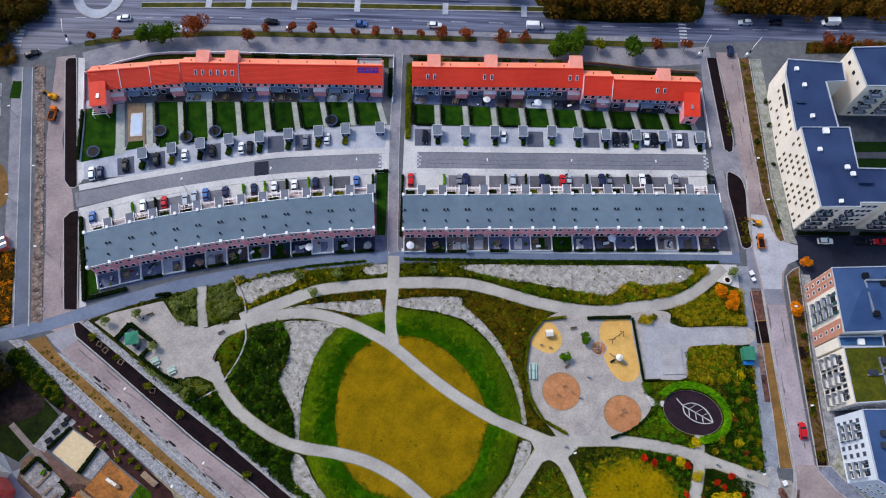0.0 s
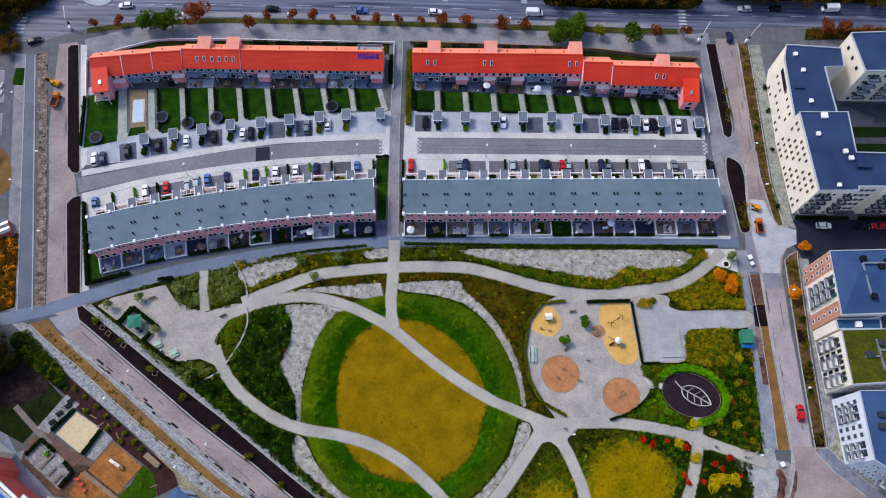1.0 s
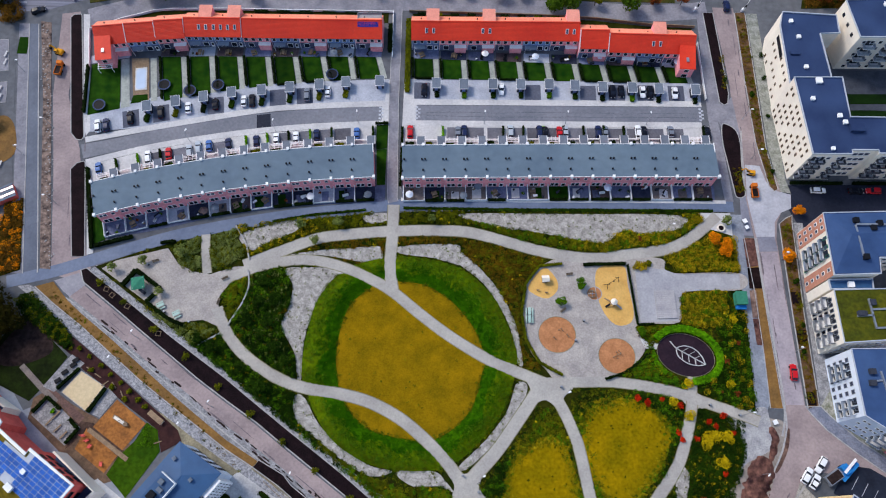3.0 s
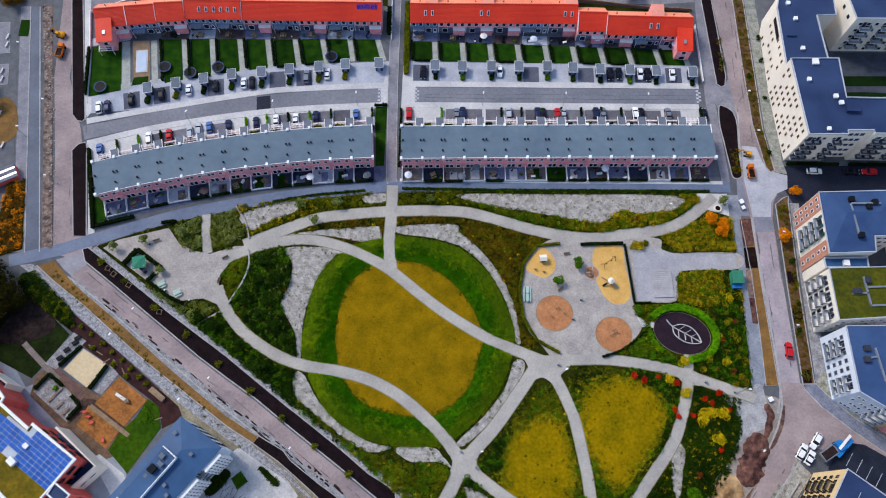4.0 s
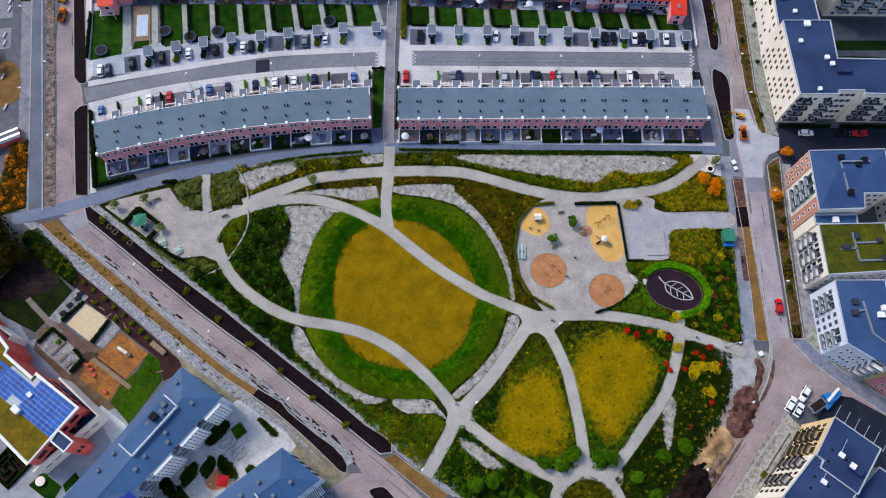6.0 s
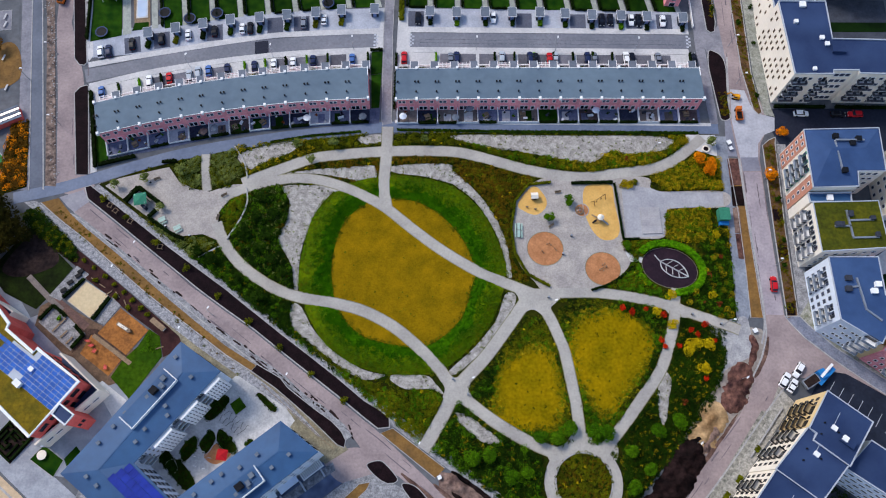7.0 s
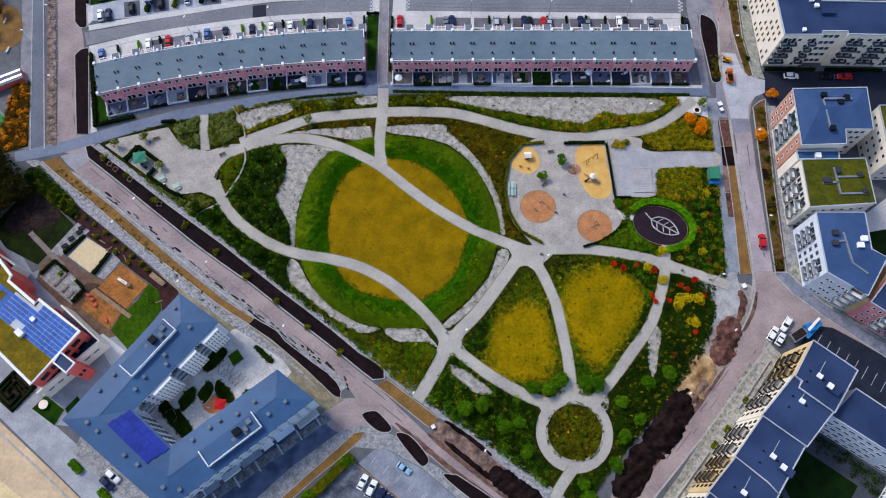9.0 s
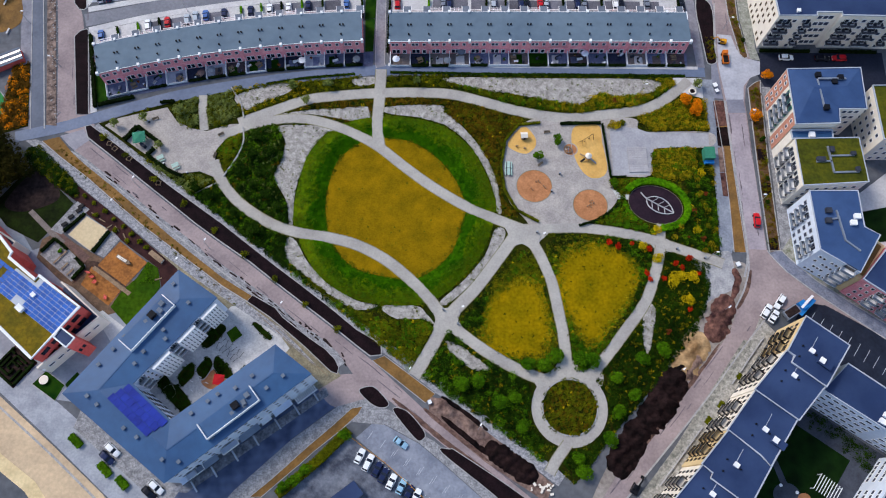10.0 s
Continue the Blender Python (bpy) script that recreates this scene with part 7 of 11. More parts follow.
def wall_line(name, pts, hgt, w, material, label, category="fence"):
    f = thing(name, label, category)
    part("panel", Mesh().ribbon(pts, w, 0, hgt), material, f)
    part("coping", Mesh().ribbon(pts, w + 0.1, hgt, hgt + 0.07), material, f)
    for a, b in zip(pts[:-1], pts[1:]):
        n = max(1, int(math.dist(a, b) / 3))
        for i in range(n):
            p = lerp(a, b, i / n)
            part("post", Mesh().box(p[0] - 0.1, p[0] + 0.1, p[1] - 0.1, p[1] + 0.1, 0, hgt + 0.15), material, f)
    return f


wall_line("boundary_fence", [(-94.4, 42), (-96.8, 55.3), (-87.8, 59.3), (-78.1, 62.7), (-72.2, 63.5), (-52.4, 64.2), (-37.7, 64.2), (-3.5, 64.7), (-3.1, 48.2)], 0.9, 0.14, WHITE, "white rendered boundary wall round the terrace", "wall")
wall_line("boundary_fence", [(1.5, 65.1), (42.4, 64.9), (59.9, 64.3), (75.6, 62.6), (90.4, 62.1)], 1.0, 0.12, WOOD, "low timber boundary fence")
wall_line("boundary_fence", [(90.6, 56), (91.3, 36)], 1.1, 0.12, WHITE, "white timber fence beside the end house")
slab("front_garden", [(-92, 57), (-84.9, 58), (-68, 60), (-49.5, 60.2), (-5, 60.8), (-5, 64.6), (-51, 64), (-76, 63), (-90, 58.6)], 0.06, UNDER, "dark narrow front gardens", "garden", smooth=False)
slab("front_garden", [(2.5, 60.8), (56, 61), (64, 59), (89, 58.6), (89.6, 61.8), (75, 62.2), (59, 63.8), (2.5, 64.6)], 0.06, UNDER, "dark narrow front gardens", "garden", smooth=False)
for i in range(6):
    hedge((-47 + 7.1 * i, 63.4), (-42.8 + 7.1 * i, 63.4), 0.9, 1.0, "dark clipped front hedge")
for i in range(10):
    hedge((4 + 5.2 * i, 64.0), (6.6 + 5.2 * i, 64.0), 0.9, 1.0, "dark clipped front hedge", random.choice([HEDGE, LEAF_OLIVE, HEDGE]))
hedge((1.4, 62), (1.9, 36), 1.6, 1.3, "tall green garden hedge along the footway", LEAF_OLIVE)
hedge((-4.2, 60), (-3.9, 50), 1.4, 1.2, "dark green garden hedge")


# ---- apartment houses ----
win_cache = {}


def window_data(w, h, frame_mat=None, pane=None):
    """Shared mesh of one window that faces -y, middle at x 0, bottom at z 0: frame round a set-back pane."""
    fm = frame_mat or WHITE
    key = (w, h, fm.name, pane and pane.name)
    if key not in win_cache:
        m = Mesh()
        t = 0.09
        for x0, x1, z0, z1 in ((-w / 2, -w / 2 + t, 0, h), (w / 2 - t, w / 2, 0, h), (-w / 2 + t, w / 2 - t, 0, t), (-w / 2 + t, w / 2 - t, h - t, h)):
            m.box(x0, x1, -0.1, 0.02, z0, z1)
        n = len(m.f)
        m.box(-w / 2 + t, w / 2 - t, -0.04, 0.02, t, h - t)
        me = m.data("window", [fm, pane or WINDOW])
        for p in me.polygons[n:]:
            p.material_index = 1
        win_cache[key] = me
    return win_cache[key]


def facade(parent, a, b, cols, storeys, z0=0.9, gap=2.95, w=1.0, h=1.4, frame_mat=None, skip=None, margin=1.2, name="window", pane=None):
    """Windows in rows on the wall from a to b (outside to the right of that way)."""
    a, b = Vector(a), Vector(b)
    L, rz = (b - a).length, math.degrees(math.atan2(b.y - a.y, b.x - a.x))
    me = window_data(w, h, frame_mat, pane)
    for i in range(cols):
        p = a.lerp(b, (margin + (L - 2 * margin) * (i + 0.5) / cols) / L)
        for j in range(storeys):
            if skip and skip(i, j):
                continue
            o = part(name, me, None, parent)
            o.matrix_basis = pose(p.x, p.y, z0 + gap * j, 0, 0, rz)


def balconies(parent, a, b, at, levels, z0=3.0, gap=2.95, w=3.2, d=1.5, rail=None, slab_mat=None):
    """Balconies at fractions along a wall: slab, railing and a dark glazed door behind."""
    a, b = Vector(a), Vector(b)
    rz = math.degrees(math.atan2(b.y - a.y, b.x - a.x))
    rail = rail or FROSTED
    sl = Mesh().box(-w / 2, w / 2, -d, 0, -0.15, 0.05).data("balcony", slab_mat or WHITE)
    rl = Mesh().box(-w / 2, w / 2, -d, -d + 0.05, 0.05, 1.1).box(-w / 2, -w / 2 + 0.05, -d + 0.05, 0, 0.05, 1.1).box(w / 2 - 0.05, w / 2, -d + 0.05, 0, 0.05, 1.1).data("railing", rail)
    dr = Mesh().box(-w / 2 + 0.4, w / 2 - 0.4, -0.05, 0.02, 0.05, 2.2).data("balcony_door", WINDOW)
    for f in at:
        p = a.lerp(b, f)
        for j in range(levels):
            o = part("balcony", sl, None, parent)
            o.matrix_basis = pose(p.x, p.y, z0 + gap * j, 0, 0, rz)
            part("railing", rl, None, o)
            part("balcony_door", dr, None, o)


def block(name, label, poly, h, wall, roof, z0=0.0, coping=COPING, parapet=0.4, group="apartment houses"):
    """A flat-roofed apartment block: walls, roof sheet, parapet coping. The outline runs counter-clockwise."""
    b = thing(name, label, "apartment building", group)
    part("wall", Mesh().prism(poly, z0, h - 0.05), wall, b)
    c = np.mean(np.array(poly), 0)
    part("roof", Mesh().prism(poly, h - 0.05, h), roof, b)
    part("parapet", Mesh().ribbon([tuple(p) for p in poly], 0.3 if group else 0.7, h - 0.05, h + parapet, True), coping, b)
    return b


def roof_box(parent, x, y, z, sx, sy, h, material=WHITE, rz=0.0, name="roof_unit"):
    o = part(name, Mesh().box(-sx / 2, sx / 2, -sy / 2, sy / 2, 0, h), material, parent)
    o.matrix_basis = pose(x, y, z, 0, 0, rz)
    lid = part("lid", Mesh().box(-sx / 2 - 0.06, sx / 2 + 0.06, -sy / 2 - 0.06, sy / 2 + 0.06, h, h + 0.08), material, o)
    return o


def duct(parent, pts, z, material=METAL, w=0.45):
    part("roof_duct", Mesh().ribbon(pts, w, z, z + 0.4), material, parent)


# tower block at the north-east corner
tw = block("apartment_tower", "white rendered apartment block with a dark blue flat roof", [(112.4, 10.5), (123.1, 10.8), (123.2, 12.0), (130.3, 12.2), (130.4, 11.2), (152, 11.4), (152, 22.4), (124.4, 22.2), (124.2, 34.8), (110.7, 34.4)], 15.7, WHITE_RENDER, NAVY_ROOF)
facade(tw, (110.7, 34.4), (112.4, 10.5), 11, 5, w=0.72, h=1.35, frame_mat=WOOD, pane=DIM_PANE, skip=lambda i, j: (i * 7 + j * 3) % 5 == 1)
facade(tw, (112.4, 10.5), (123.1, 10.8), 3, 5, w=1.2, h=1.4, pane=GREY_PANE)
balconies(tw, (112.4, 10.5), (123.1, 10.8), (0.14, 0.34, 0.86), 4, w=2.0, d=1.3, rail=BALCONY_RAIL)
facade(tw, (130.4, 11.2), (152, 11.4), 8, 5, w=1.3, h=1.4, pane=GREY_PANE)
balconies(tw, (130.4, 11.2), (152, 11.4), (0.1, 0.2, 0.45, 0.55, 0.8), 4, w=2.0, d=1.3, rail=BALCONY_RAIL)
facade(tw, (123.2, 12.0), (130.3, 12.2), 3, 5, w=1.5, h=1.6, pane=GREY_PANE)
for x, y, s in ((114.8, 27.6, 1.0), (121.4, 22.4, 1.1), (122.6, 20.4, 1.1), (118, 12.2, 0.9), (117.4, 33.4, 1.6), (146, 12.6, 0.9)):
    roof_box(tw, x, y, 15.7, s, s, 0.6)
roof_box(tw, 125.4, 18.6, 15.7, 3.6, 2.2, 1.0, NAVY_ROOF)
tb = block("apartment_block", "cream-white apartment block with a blue flat roof and small windows", [(110.9, 34.6), (123.2, 34.9), (122.0, 51.6), (127.8, 52), (127.8, 58.2), (112, 58.9), (110.7, 54)], 12.6, WHITE_RENDER, NAVY_ROOF)
facade(tb, (110.7, 54), (110.9, 34.6), 7, 4, w=0.72, h=1.2, frame_mat=WOOD, pane=DIM_PANE, skip=lambda i, j: (i * 5 + j) % 7 in (1, 3, 6))
lt = part("loggia", Mesh().box(-3.6, 3.6, -0.06, 0.02, 0, 1.7), WINDOW, tb)
lt.matrix_basis = pose(110.75, 48.4, 9.6, 0, 0, -90)
for x, y, s in ((114.0, 55.6, 1.0), (115.5, 50.2, 1.0), (116.2, 40, 1.0)):
    roof_box(tb, x, y, 12.6, s, s, 0.6)
roof_box(tb, 113.6, 44.6, 12.6, 2.6, 1.0, 0.5, NAVY_ROOF)
tc = block("apartment_block", "white apartment block with a blank gable and blue flat roof", [(131.6, 48.5), (153, 49), (153, 63), (129.6, 61.3)], 15.7, WHITE_RENDER, NAVY_ROOF)
facade(tc, (129.6, 61.3), (131.6, 48.5), 3, 1, z0=12.2, w=1.0, h=1.2, frame_mat=DARK_METAL)
facade(tc, (131.6, 48.5), (153, 49), 8, 5, w=1.2, h=1.4)
balconies(tc, (131.6, 48.5), (153, 49), (0.2, 0.5, 0.8), 4)
roof_box(tc, 141, 60, 15.7, 1.2, 1.2, 0.6)
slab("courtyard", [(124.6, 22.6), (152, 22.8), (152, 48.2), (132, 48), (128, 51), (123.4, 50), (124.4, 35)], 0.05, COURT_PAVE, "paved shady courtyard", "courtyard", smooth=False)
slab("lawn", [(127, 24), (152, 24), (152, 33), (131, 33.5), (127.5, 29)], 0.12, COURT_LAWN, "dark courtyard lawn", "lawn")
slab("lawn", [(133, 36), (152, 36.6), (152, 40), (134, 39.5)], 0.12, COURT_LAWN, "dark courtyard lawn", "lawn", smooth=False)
hedge((113, 9.2), (128, 9.5), 0.8, 1.0, "dark clipped hedge before ground-floor flats")
hedge((131, 9.6), (148, 9.8), 0.8, 1.0, "dark clipped hedge before ground-floor flats")

# middle row on the east side
e2 = block("apartment_house", "salmon and white apartment house with a low blue roof", [(113.2, -23.3), (125.2, -22.6), (125.6, -18.3), (133.1, -18.0), (133.3, -5.2), (112.9, -6.3)], 15.0, WHITE_RENDER, NAVY_ROOF, parapet=0.15)
for y0, y1 in ((-6.4, -11.2), (-19.6, -23.5)):
    part("salmon_facade", Mesh().box(112.9, 113.0, y1, y0, 0.2, 14.8), PINK_RENDER, e2, "salmon brick facade strip")
facade(e2, (112.9, -6.4), (112.9, -11.2), 2, 5, w=1.0, h=1.4, margin=0.4, pane=GREY_PANE)
facade(e2, (112.9, -19.6), (112.9, -23.5), 1, 5, w=1.0, h=1.4, margin=0.4, pane=GREY_PANE)
facade(e2, (113.0, -11.4), (113.0, -19.4), 3, 5, w=0.9, h=1.9, margin=0.3, frame_mat=GREEN_TENT, pane=GREY_PANE)
balconies(e2, (113.0, -6.3), (113.0, -23.6), (0.45, 0.62), 4, w=2.6, d=1.1)
facade(e2, (125.2, -22.6), (125.6, -18.3), 2, 5, w=1.1, h=1.4, margin=0.5, pane=GREY_PANE)
facade(e2, (125.6, -18.3), (133.1, -18.0), 3, 5, w=1.3, h=1.4, pane=GREY_PANE)
hip = Mesh()
hip.v = [(113.5, -23.0, 15.05), (124.9, -22.4, 15.05), (125.3, -18.0, 15.05), (132.8, -17.7, 15.05), (133.0, -5.6, 15.05), (113.3, -6.6, 15.05), (119, -12.4, 16.1), (128, -11.8, 16.1)]
hip.f = [(0, 1, 6), (1, 2, 7, 6), (2, 3, 7), (3, 4, 7), (4, 5, 6, 7), (5, 0, 6)]
part("hip_roof", hip, EAST_ROOF, e2)
duct(e2, [(120.4, -9.8), (128, -9.6)], 16.0)
duct(e2, [(120.4, -9.8), (121.2, -18.5)], 15.6)
for x, y in ((120.6, -8.6), (126.6, -9.2), (121.6, -18.6), (124.8, -10.6)):
    roof_box(e2, x, y, 15.5, 1.3, 1.3, 1.0, DARK_METAL)
e2b = block("terrace_annex", "lower annex with a blue-tiled roof terrace", [(113.2, -26.3), (124.2, -26.0), (124.3, -23.3), (113.0, -23.8)], 12.0, WHITE_RENDER, SLATE_ROOF, parapet=0.7)
roof_box(e2b, 118.5, -25, 12, 1.4, 1.4, 0.8)
e3 = block("apartment_house", "white apartment house with a mossy green roof", [(113.8, -40.5), (131.2, -38.9), (130.5, -26.0), (113.3, -26.9)], 13.5, WHITE_RENDER, SEDUM, parapet=0.2)
facade(e3, (113.3, -26.9), (113.8, -40.5), 8, 4, w=1.0, h=2.0, frame_mat=METAL, pane=WINDOW)
balconies(e3, (113.3, -26.9), (113.8, -40.5), (0.16, 0.5, 0.84), 3, w=2.8, rail=METAL)
facade(e3, (113.8, -40.5), (131.2, -38.9), 6, 4, w=1.2, h=1.4, pane=GREY_PANE)
duct(e3, [(121.6, -29), (122.3, -36.6)], 13.5)
duct(e3, [(122.2, -36.6), (129, -36.2)], 13.5)
duct(e3, [(122, -31.8), (128.4, -31.4)], 13.5)
duct(e3, [(118, -33.6), (122.2, -33.3)], 13.5)
for x, y, a, c in ((119.2, -33, 2.2, 1.2), (122.4, -30, 1.2, 1.4), (128, -31, 1.2, 0.9), (128.6, -35.6, 1.0, 1.2)):
    roof_box(e3, x, y, 13.5, a, c, 0.8, SHED_WALL)
e4 = block("apartment_house", "white apartment house with an angled blue flat roof", [(115.9, -58.2), (125.2, -64.1), (131.8, -53.8), (128.1, -51.7), (127.9, -41.6), (115.2, -42.0)], 13.5, COOL_RENDER, EAST_ROOF, parapet=0.2)
facade(e4, (115.2, -42.0), (115.9, -58.2), 7, 4, w=1.1, h=1.5, frame_mat=METAL, pane=GREY_PANE)
balconies(e4, (115.2, -42.0), (115.9, -58.2), (0.22, 0.34, 0.78, 0.9), 3, w=1.9, d=1.2)
facade(e4, (115.9, -58.2), (125.2, -64.1), 8, 4, w=0.8, h=1.2, skip=lambda i, j: (i * 3 + j) % 4 == 1)
balconies(e4, (115.9, -58.2), (125.2, -64.1), (0.78,), 4, w=3.6, d=1.6)
facade(e4, (125.2, -64.1), (131.8, -53.8), 6, 4, w=1.2, h=1.4, pane=GREY_PANE)
duct(e4, [(121.4, -47.4), (122.6, -55.6), (126, -58.4)], 13.5)
duct(e4, [(119, -50), (121.6, -49.6)], 13.5)
for x, y in ((119.2, -47.6), (118.8, -50.4), (125.2, -50.8), (126.4, -49)):
    roof_box(e4, x, y, 13.5, 1.5, 1.3, 0.8, SHED_WALL if x < 125 else WHITE)
e5 = block("apartment_house", "rose brick apartment house with balconies and a blue roof", [(126.5, -65.3), (138, -73.4), (152, -64), (152, -54), (134.6, -56.0)], 12.0, PINK_BRICK, NAVY_ROOF)
facade(e5, (126.5, -65.3), (138, -73.4), 7, 4, w=0.8, h=1.3)
facade(e5, (138, -73.4), (152, -64), 8, 4, w=1.2, h=1.4, pane=GREY_PANE)
balconies(e5, (126.5, -65.3), (138, -73.4), (0.45, 0.75), 3, w=2.6)
rt2 = thing("roof_garden", "ochre planted roof terrace with dark shrubs", "roof terrace")
part("deck", Mesh().prism([(125.6, -64.3), (126.6, -65.1), (134.4, -55.8), (132.2, -53.8)], 0, 10.6), CREAM_RENDER, rt2)
part("planter", Mesh().prism([(126.6, -63.6), (127.4, -64.0), (133.2, -56.0), (132.2, -55.2)], 10.6, 11.0), SANDY, rt2)
slab("courtyard", [(129.2, -41.6), (132.6, -39.2), (150, -26), (150, -50), (136, -55), (132.4, -53.2), (128.8, -51)], 0.05, PAVING, "paved courtyard behind the apartment houses", "courtyard", smooth=False)
slab("lawn", [(130.5, -44), (136, -42), (150, -40), (150, -48), (134, -51)], 0.12, COURT_LAWN, "curved dark courtyard lawn", "lawn")
e6 = block("apartment_house", "white apartment house with a mossy green roof edge", [(137.5, -26), (152, -25.4), (152, -9), (137, -9.6)], 13.0, WHITE_RENDER, SEDUM)
facade(e6, (137, -9.6), (137.5, -26), 6, 4, w=1.1, h=1.4, pane=GREY_PANE)
facade(e6, (137.5, -26), (152, -25.4), 5, 4, w=1.1, h=1.4, pane=GREY_PANE)

# stepped apartment row in the south-east
SE = [([(108.5, -76.5), (103.0, -85.2), (104.6, -86.4), (103.6, -88.0), (111.2, -93.6), (118.1, -83.5)], 16.4, CREAM_RENDER),
      ([(102.9, -85.1), (94.3, -94.6), (103.9, -101.5), (111.1, -93.4), (103.7, -88.0), (104.5, -86.4)], 16.0, WHITE_RENDER),
      ([(95.0, -94.2), (87.2, -104.0), (94.2, -109.6), (96.4, -112.0), (103.8, -101.2)], 15.6, WHITE_RENDER),
      ([(87.7, -103.9), (80.6, -111.9), (83.0, -113.8), (82.4, -115.0), (90.8, -121), (96.9, -111.6), (94.3, -109.1)], 15.2, CREAM_RENDER),
      ([(81.2, -111.8), (72.0, -122), (82, -130), (91.2, -120.8), (82.7, -114.9), (83.2, -113.6)], 14.8, WHITE_RENDER)]
for k, (poly, h, wall) in enumerate(SE):
    b = block("stepped_apartment_house", "cream and white apartment house with a blue flat roof" if wall is CREAM_RENDER else "white apartment house with a blue flat roof", poly, h, wall, NAVY_ROOF, parapet=0.3)
    a, c = poly[0], poly[1]
    facade(b, a, c, 6, 5, w=0.8, h=1.4, frame_mat=DARK_METAL)
    balconies(b, a, c, (0.2, 0.62) if k % 2 else (0.45, 0.85), 4, w=2.6, d=1.4, rail=DARK_METAL, slab_mat=wall)
    cx_, cy_ = np.mean(np.array(poly), 0)
    roof_box(b, cx_ + 0.6, cy_ + 0.4, h, 1.2, 1.0, 0.5, WHITE, -37)
    if k in (0, 2):
        roof_box(b, cx_ + 3.2, cy_ - 2.6, h, 3.4, 1.8, 0.8, NAVY_ROOF, -37)
        roof_box(b, cx_ + 2.4, cy_ - 2.0, h + 0.88, 1.2, 1.2, 0.4, WHITE, -37)
    part("roof_seam", Mesh().ribbon([(cx_ + 0.8, cy_ + 1.2), (cx_ + 2.6, cy_ + 4.0)], 0.12, h, h + 0.05), COPING, b)
    for dx, dy in ((-1.4, 1.6), (1.5, -0.6), (-2.6, -1.0)):
        part("roof_vent", Mesh().cyl(cx_ + dx, cy_ + dy, h, h + 0.5, 0.2, 0.2, 8), DARK_METAL, b)
wg = block("apartment_wing", "white apartment wing with a blue flat roof over a courtyard", [(111.6, -94.0), (126, -103.4), (140, -112), (146, -104), (130, -95.5), (118.4, -87.4)], 14.0, COOL_RENDER, NAVY_ROOF, parapet=0.25)
facade(wg, (111.6, -94.0), (126, -103.4), 7, 5, z0=0.7, gap=2.7, w=1.6, h=1.2, pane=GREY_PANE)
facade(wg, (126, -103.4), (140, -112), 7, 5, z0=0.7, gap=2.7, w=1.6, h=1.2, pane=GREY_PANE)
for x, y in ((124, -97.2), (122.6, -98.6), (121.4, -100.0)):
    roof_box(wg, x + 3, y - 1, 14, 1.5, 1.2, 0.7, WHITE, -32)
wg2 = block("apartment_wing", "white apartment wing beside a courtyard", [(124.7, -115.3), (116, -126.3), (128, -136), (148, -116), (140, -112.8), (130.4, -108.4)], 13.0, COOL_RENDER, NAVY_ROOF, parapet=0.25)
facade(wg2, (130.4, -108.4), (124.7, -115.3), 5, 4, w=1.3, h=1.3, pane=GREY_PANE)
facade(wg2, (124.7, -115.3), (116, -126.3), 8, 4, w=1.3, h=1.3, pane=GREY_PANE)
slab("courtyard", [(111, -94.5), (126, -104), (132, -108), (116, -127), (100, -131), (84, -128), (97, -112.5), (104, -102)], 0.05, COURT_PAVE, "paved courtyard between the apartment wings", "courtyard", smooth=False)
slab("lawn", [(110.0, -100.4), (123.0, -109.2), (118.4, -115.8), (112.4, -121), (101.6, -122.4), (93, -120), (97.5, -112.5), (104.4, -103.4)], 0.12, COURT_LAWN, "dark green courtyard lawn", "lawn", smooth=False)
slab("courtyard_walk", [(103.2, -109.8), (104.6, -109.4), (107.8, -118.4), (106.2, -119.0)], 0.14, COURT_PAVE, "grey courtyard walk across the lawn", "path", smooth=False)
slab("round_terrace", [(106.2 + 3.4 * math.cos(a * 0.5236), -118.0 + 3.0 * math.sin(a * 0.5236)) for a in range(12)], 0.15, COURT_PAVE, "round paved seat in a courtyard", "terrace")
slab("flower_bed", [(110.4 + 1.6 * math.cos(a * 0.7854), -118.6 + 1.3 * math.sin(a * 0.7854)) for a in range(8)], 0.17, RUBBER, "small terracotta gravel bed in a courtyard", "bed")
planting("undergrowth", [(112.6, -95.6), (117, -98.4), (128, -105.8), (130, -108), (126.6, -112.4), (123.6, -108.6), (112, -100)], LEAF_DARK, "dark shrubs along the courtyard walls", 0.9, (0.5, 1.0), (0.5, 1.3), 18, 0.38)
for x, y in ((108.6, -117.2), (108.2, -119.6), (109, -120.8), (104.8, -115.6)):
    cc = thing("garden_stool", "white round garden stool in a courtyard", "stool", "garden stools", pose(x, y, 0.15))
    part("seat", Mesh().cyl(0, 0, 0.3, 0.45, 0.4, 0.42, 10), WHITE, cc)
    part("foot", Mesh().cyl(0, 0, 0, 0.3, 0.15, 0.15, 8), METAL, cc)
pg = thing("courtyard_pergola", "white slatted courtyard pergola", "pergola", "", pose(115.4, -116.0, 0, 0, 0, -35))
for i in range(9):
    part("slat", Mesh().box(-2.8 + 0.7 * i, -2.65 + 0.7 * i, -2.2, 2.2, 2.3, 2.45), WHITE, pg)
for x in (-2.7, 2.9):
    for y in (-2, 2):
        part("post", Mesh().box(x - 0.07, x + 0.07, y - 0.07, y + 0.07, 0.1, 2.3), WHITE, pg)
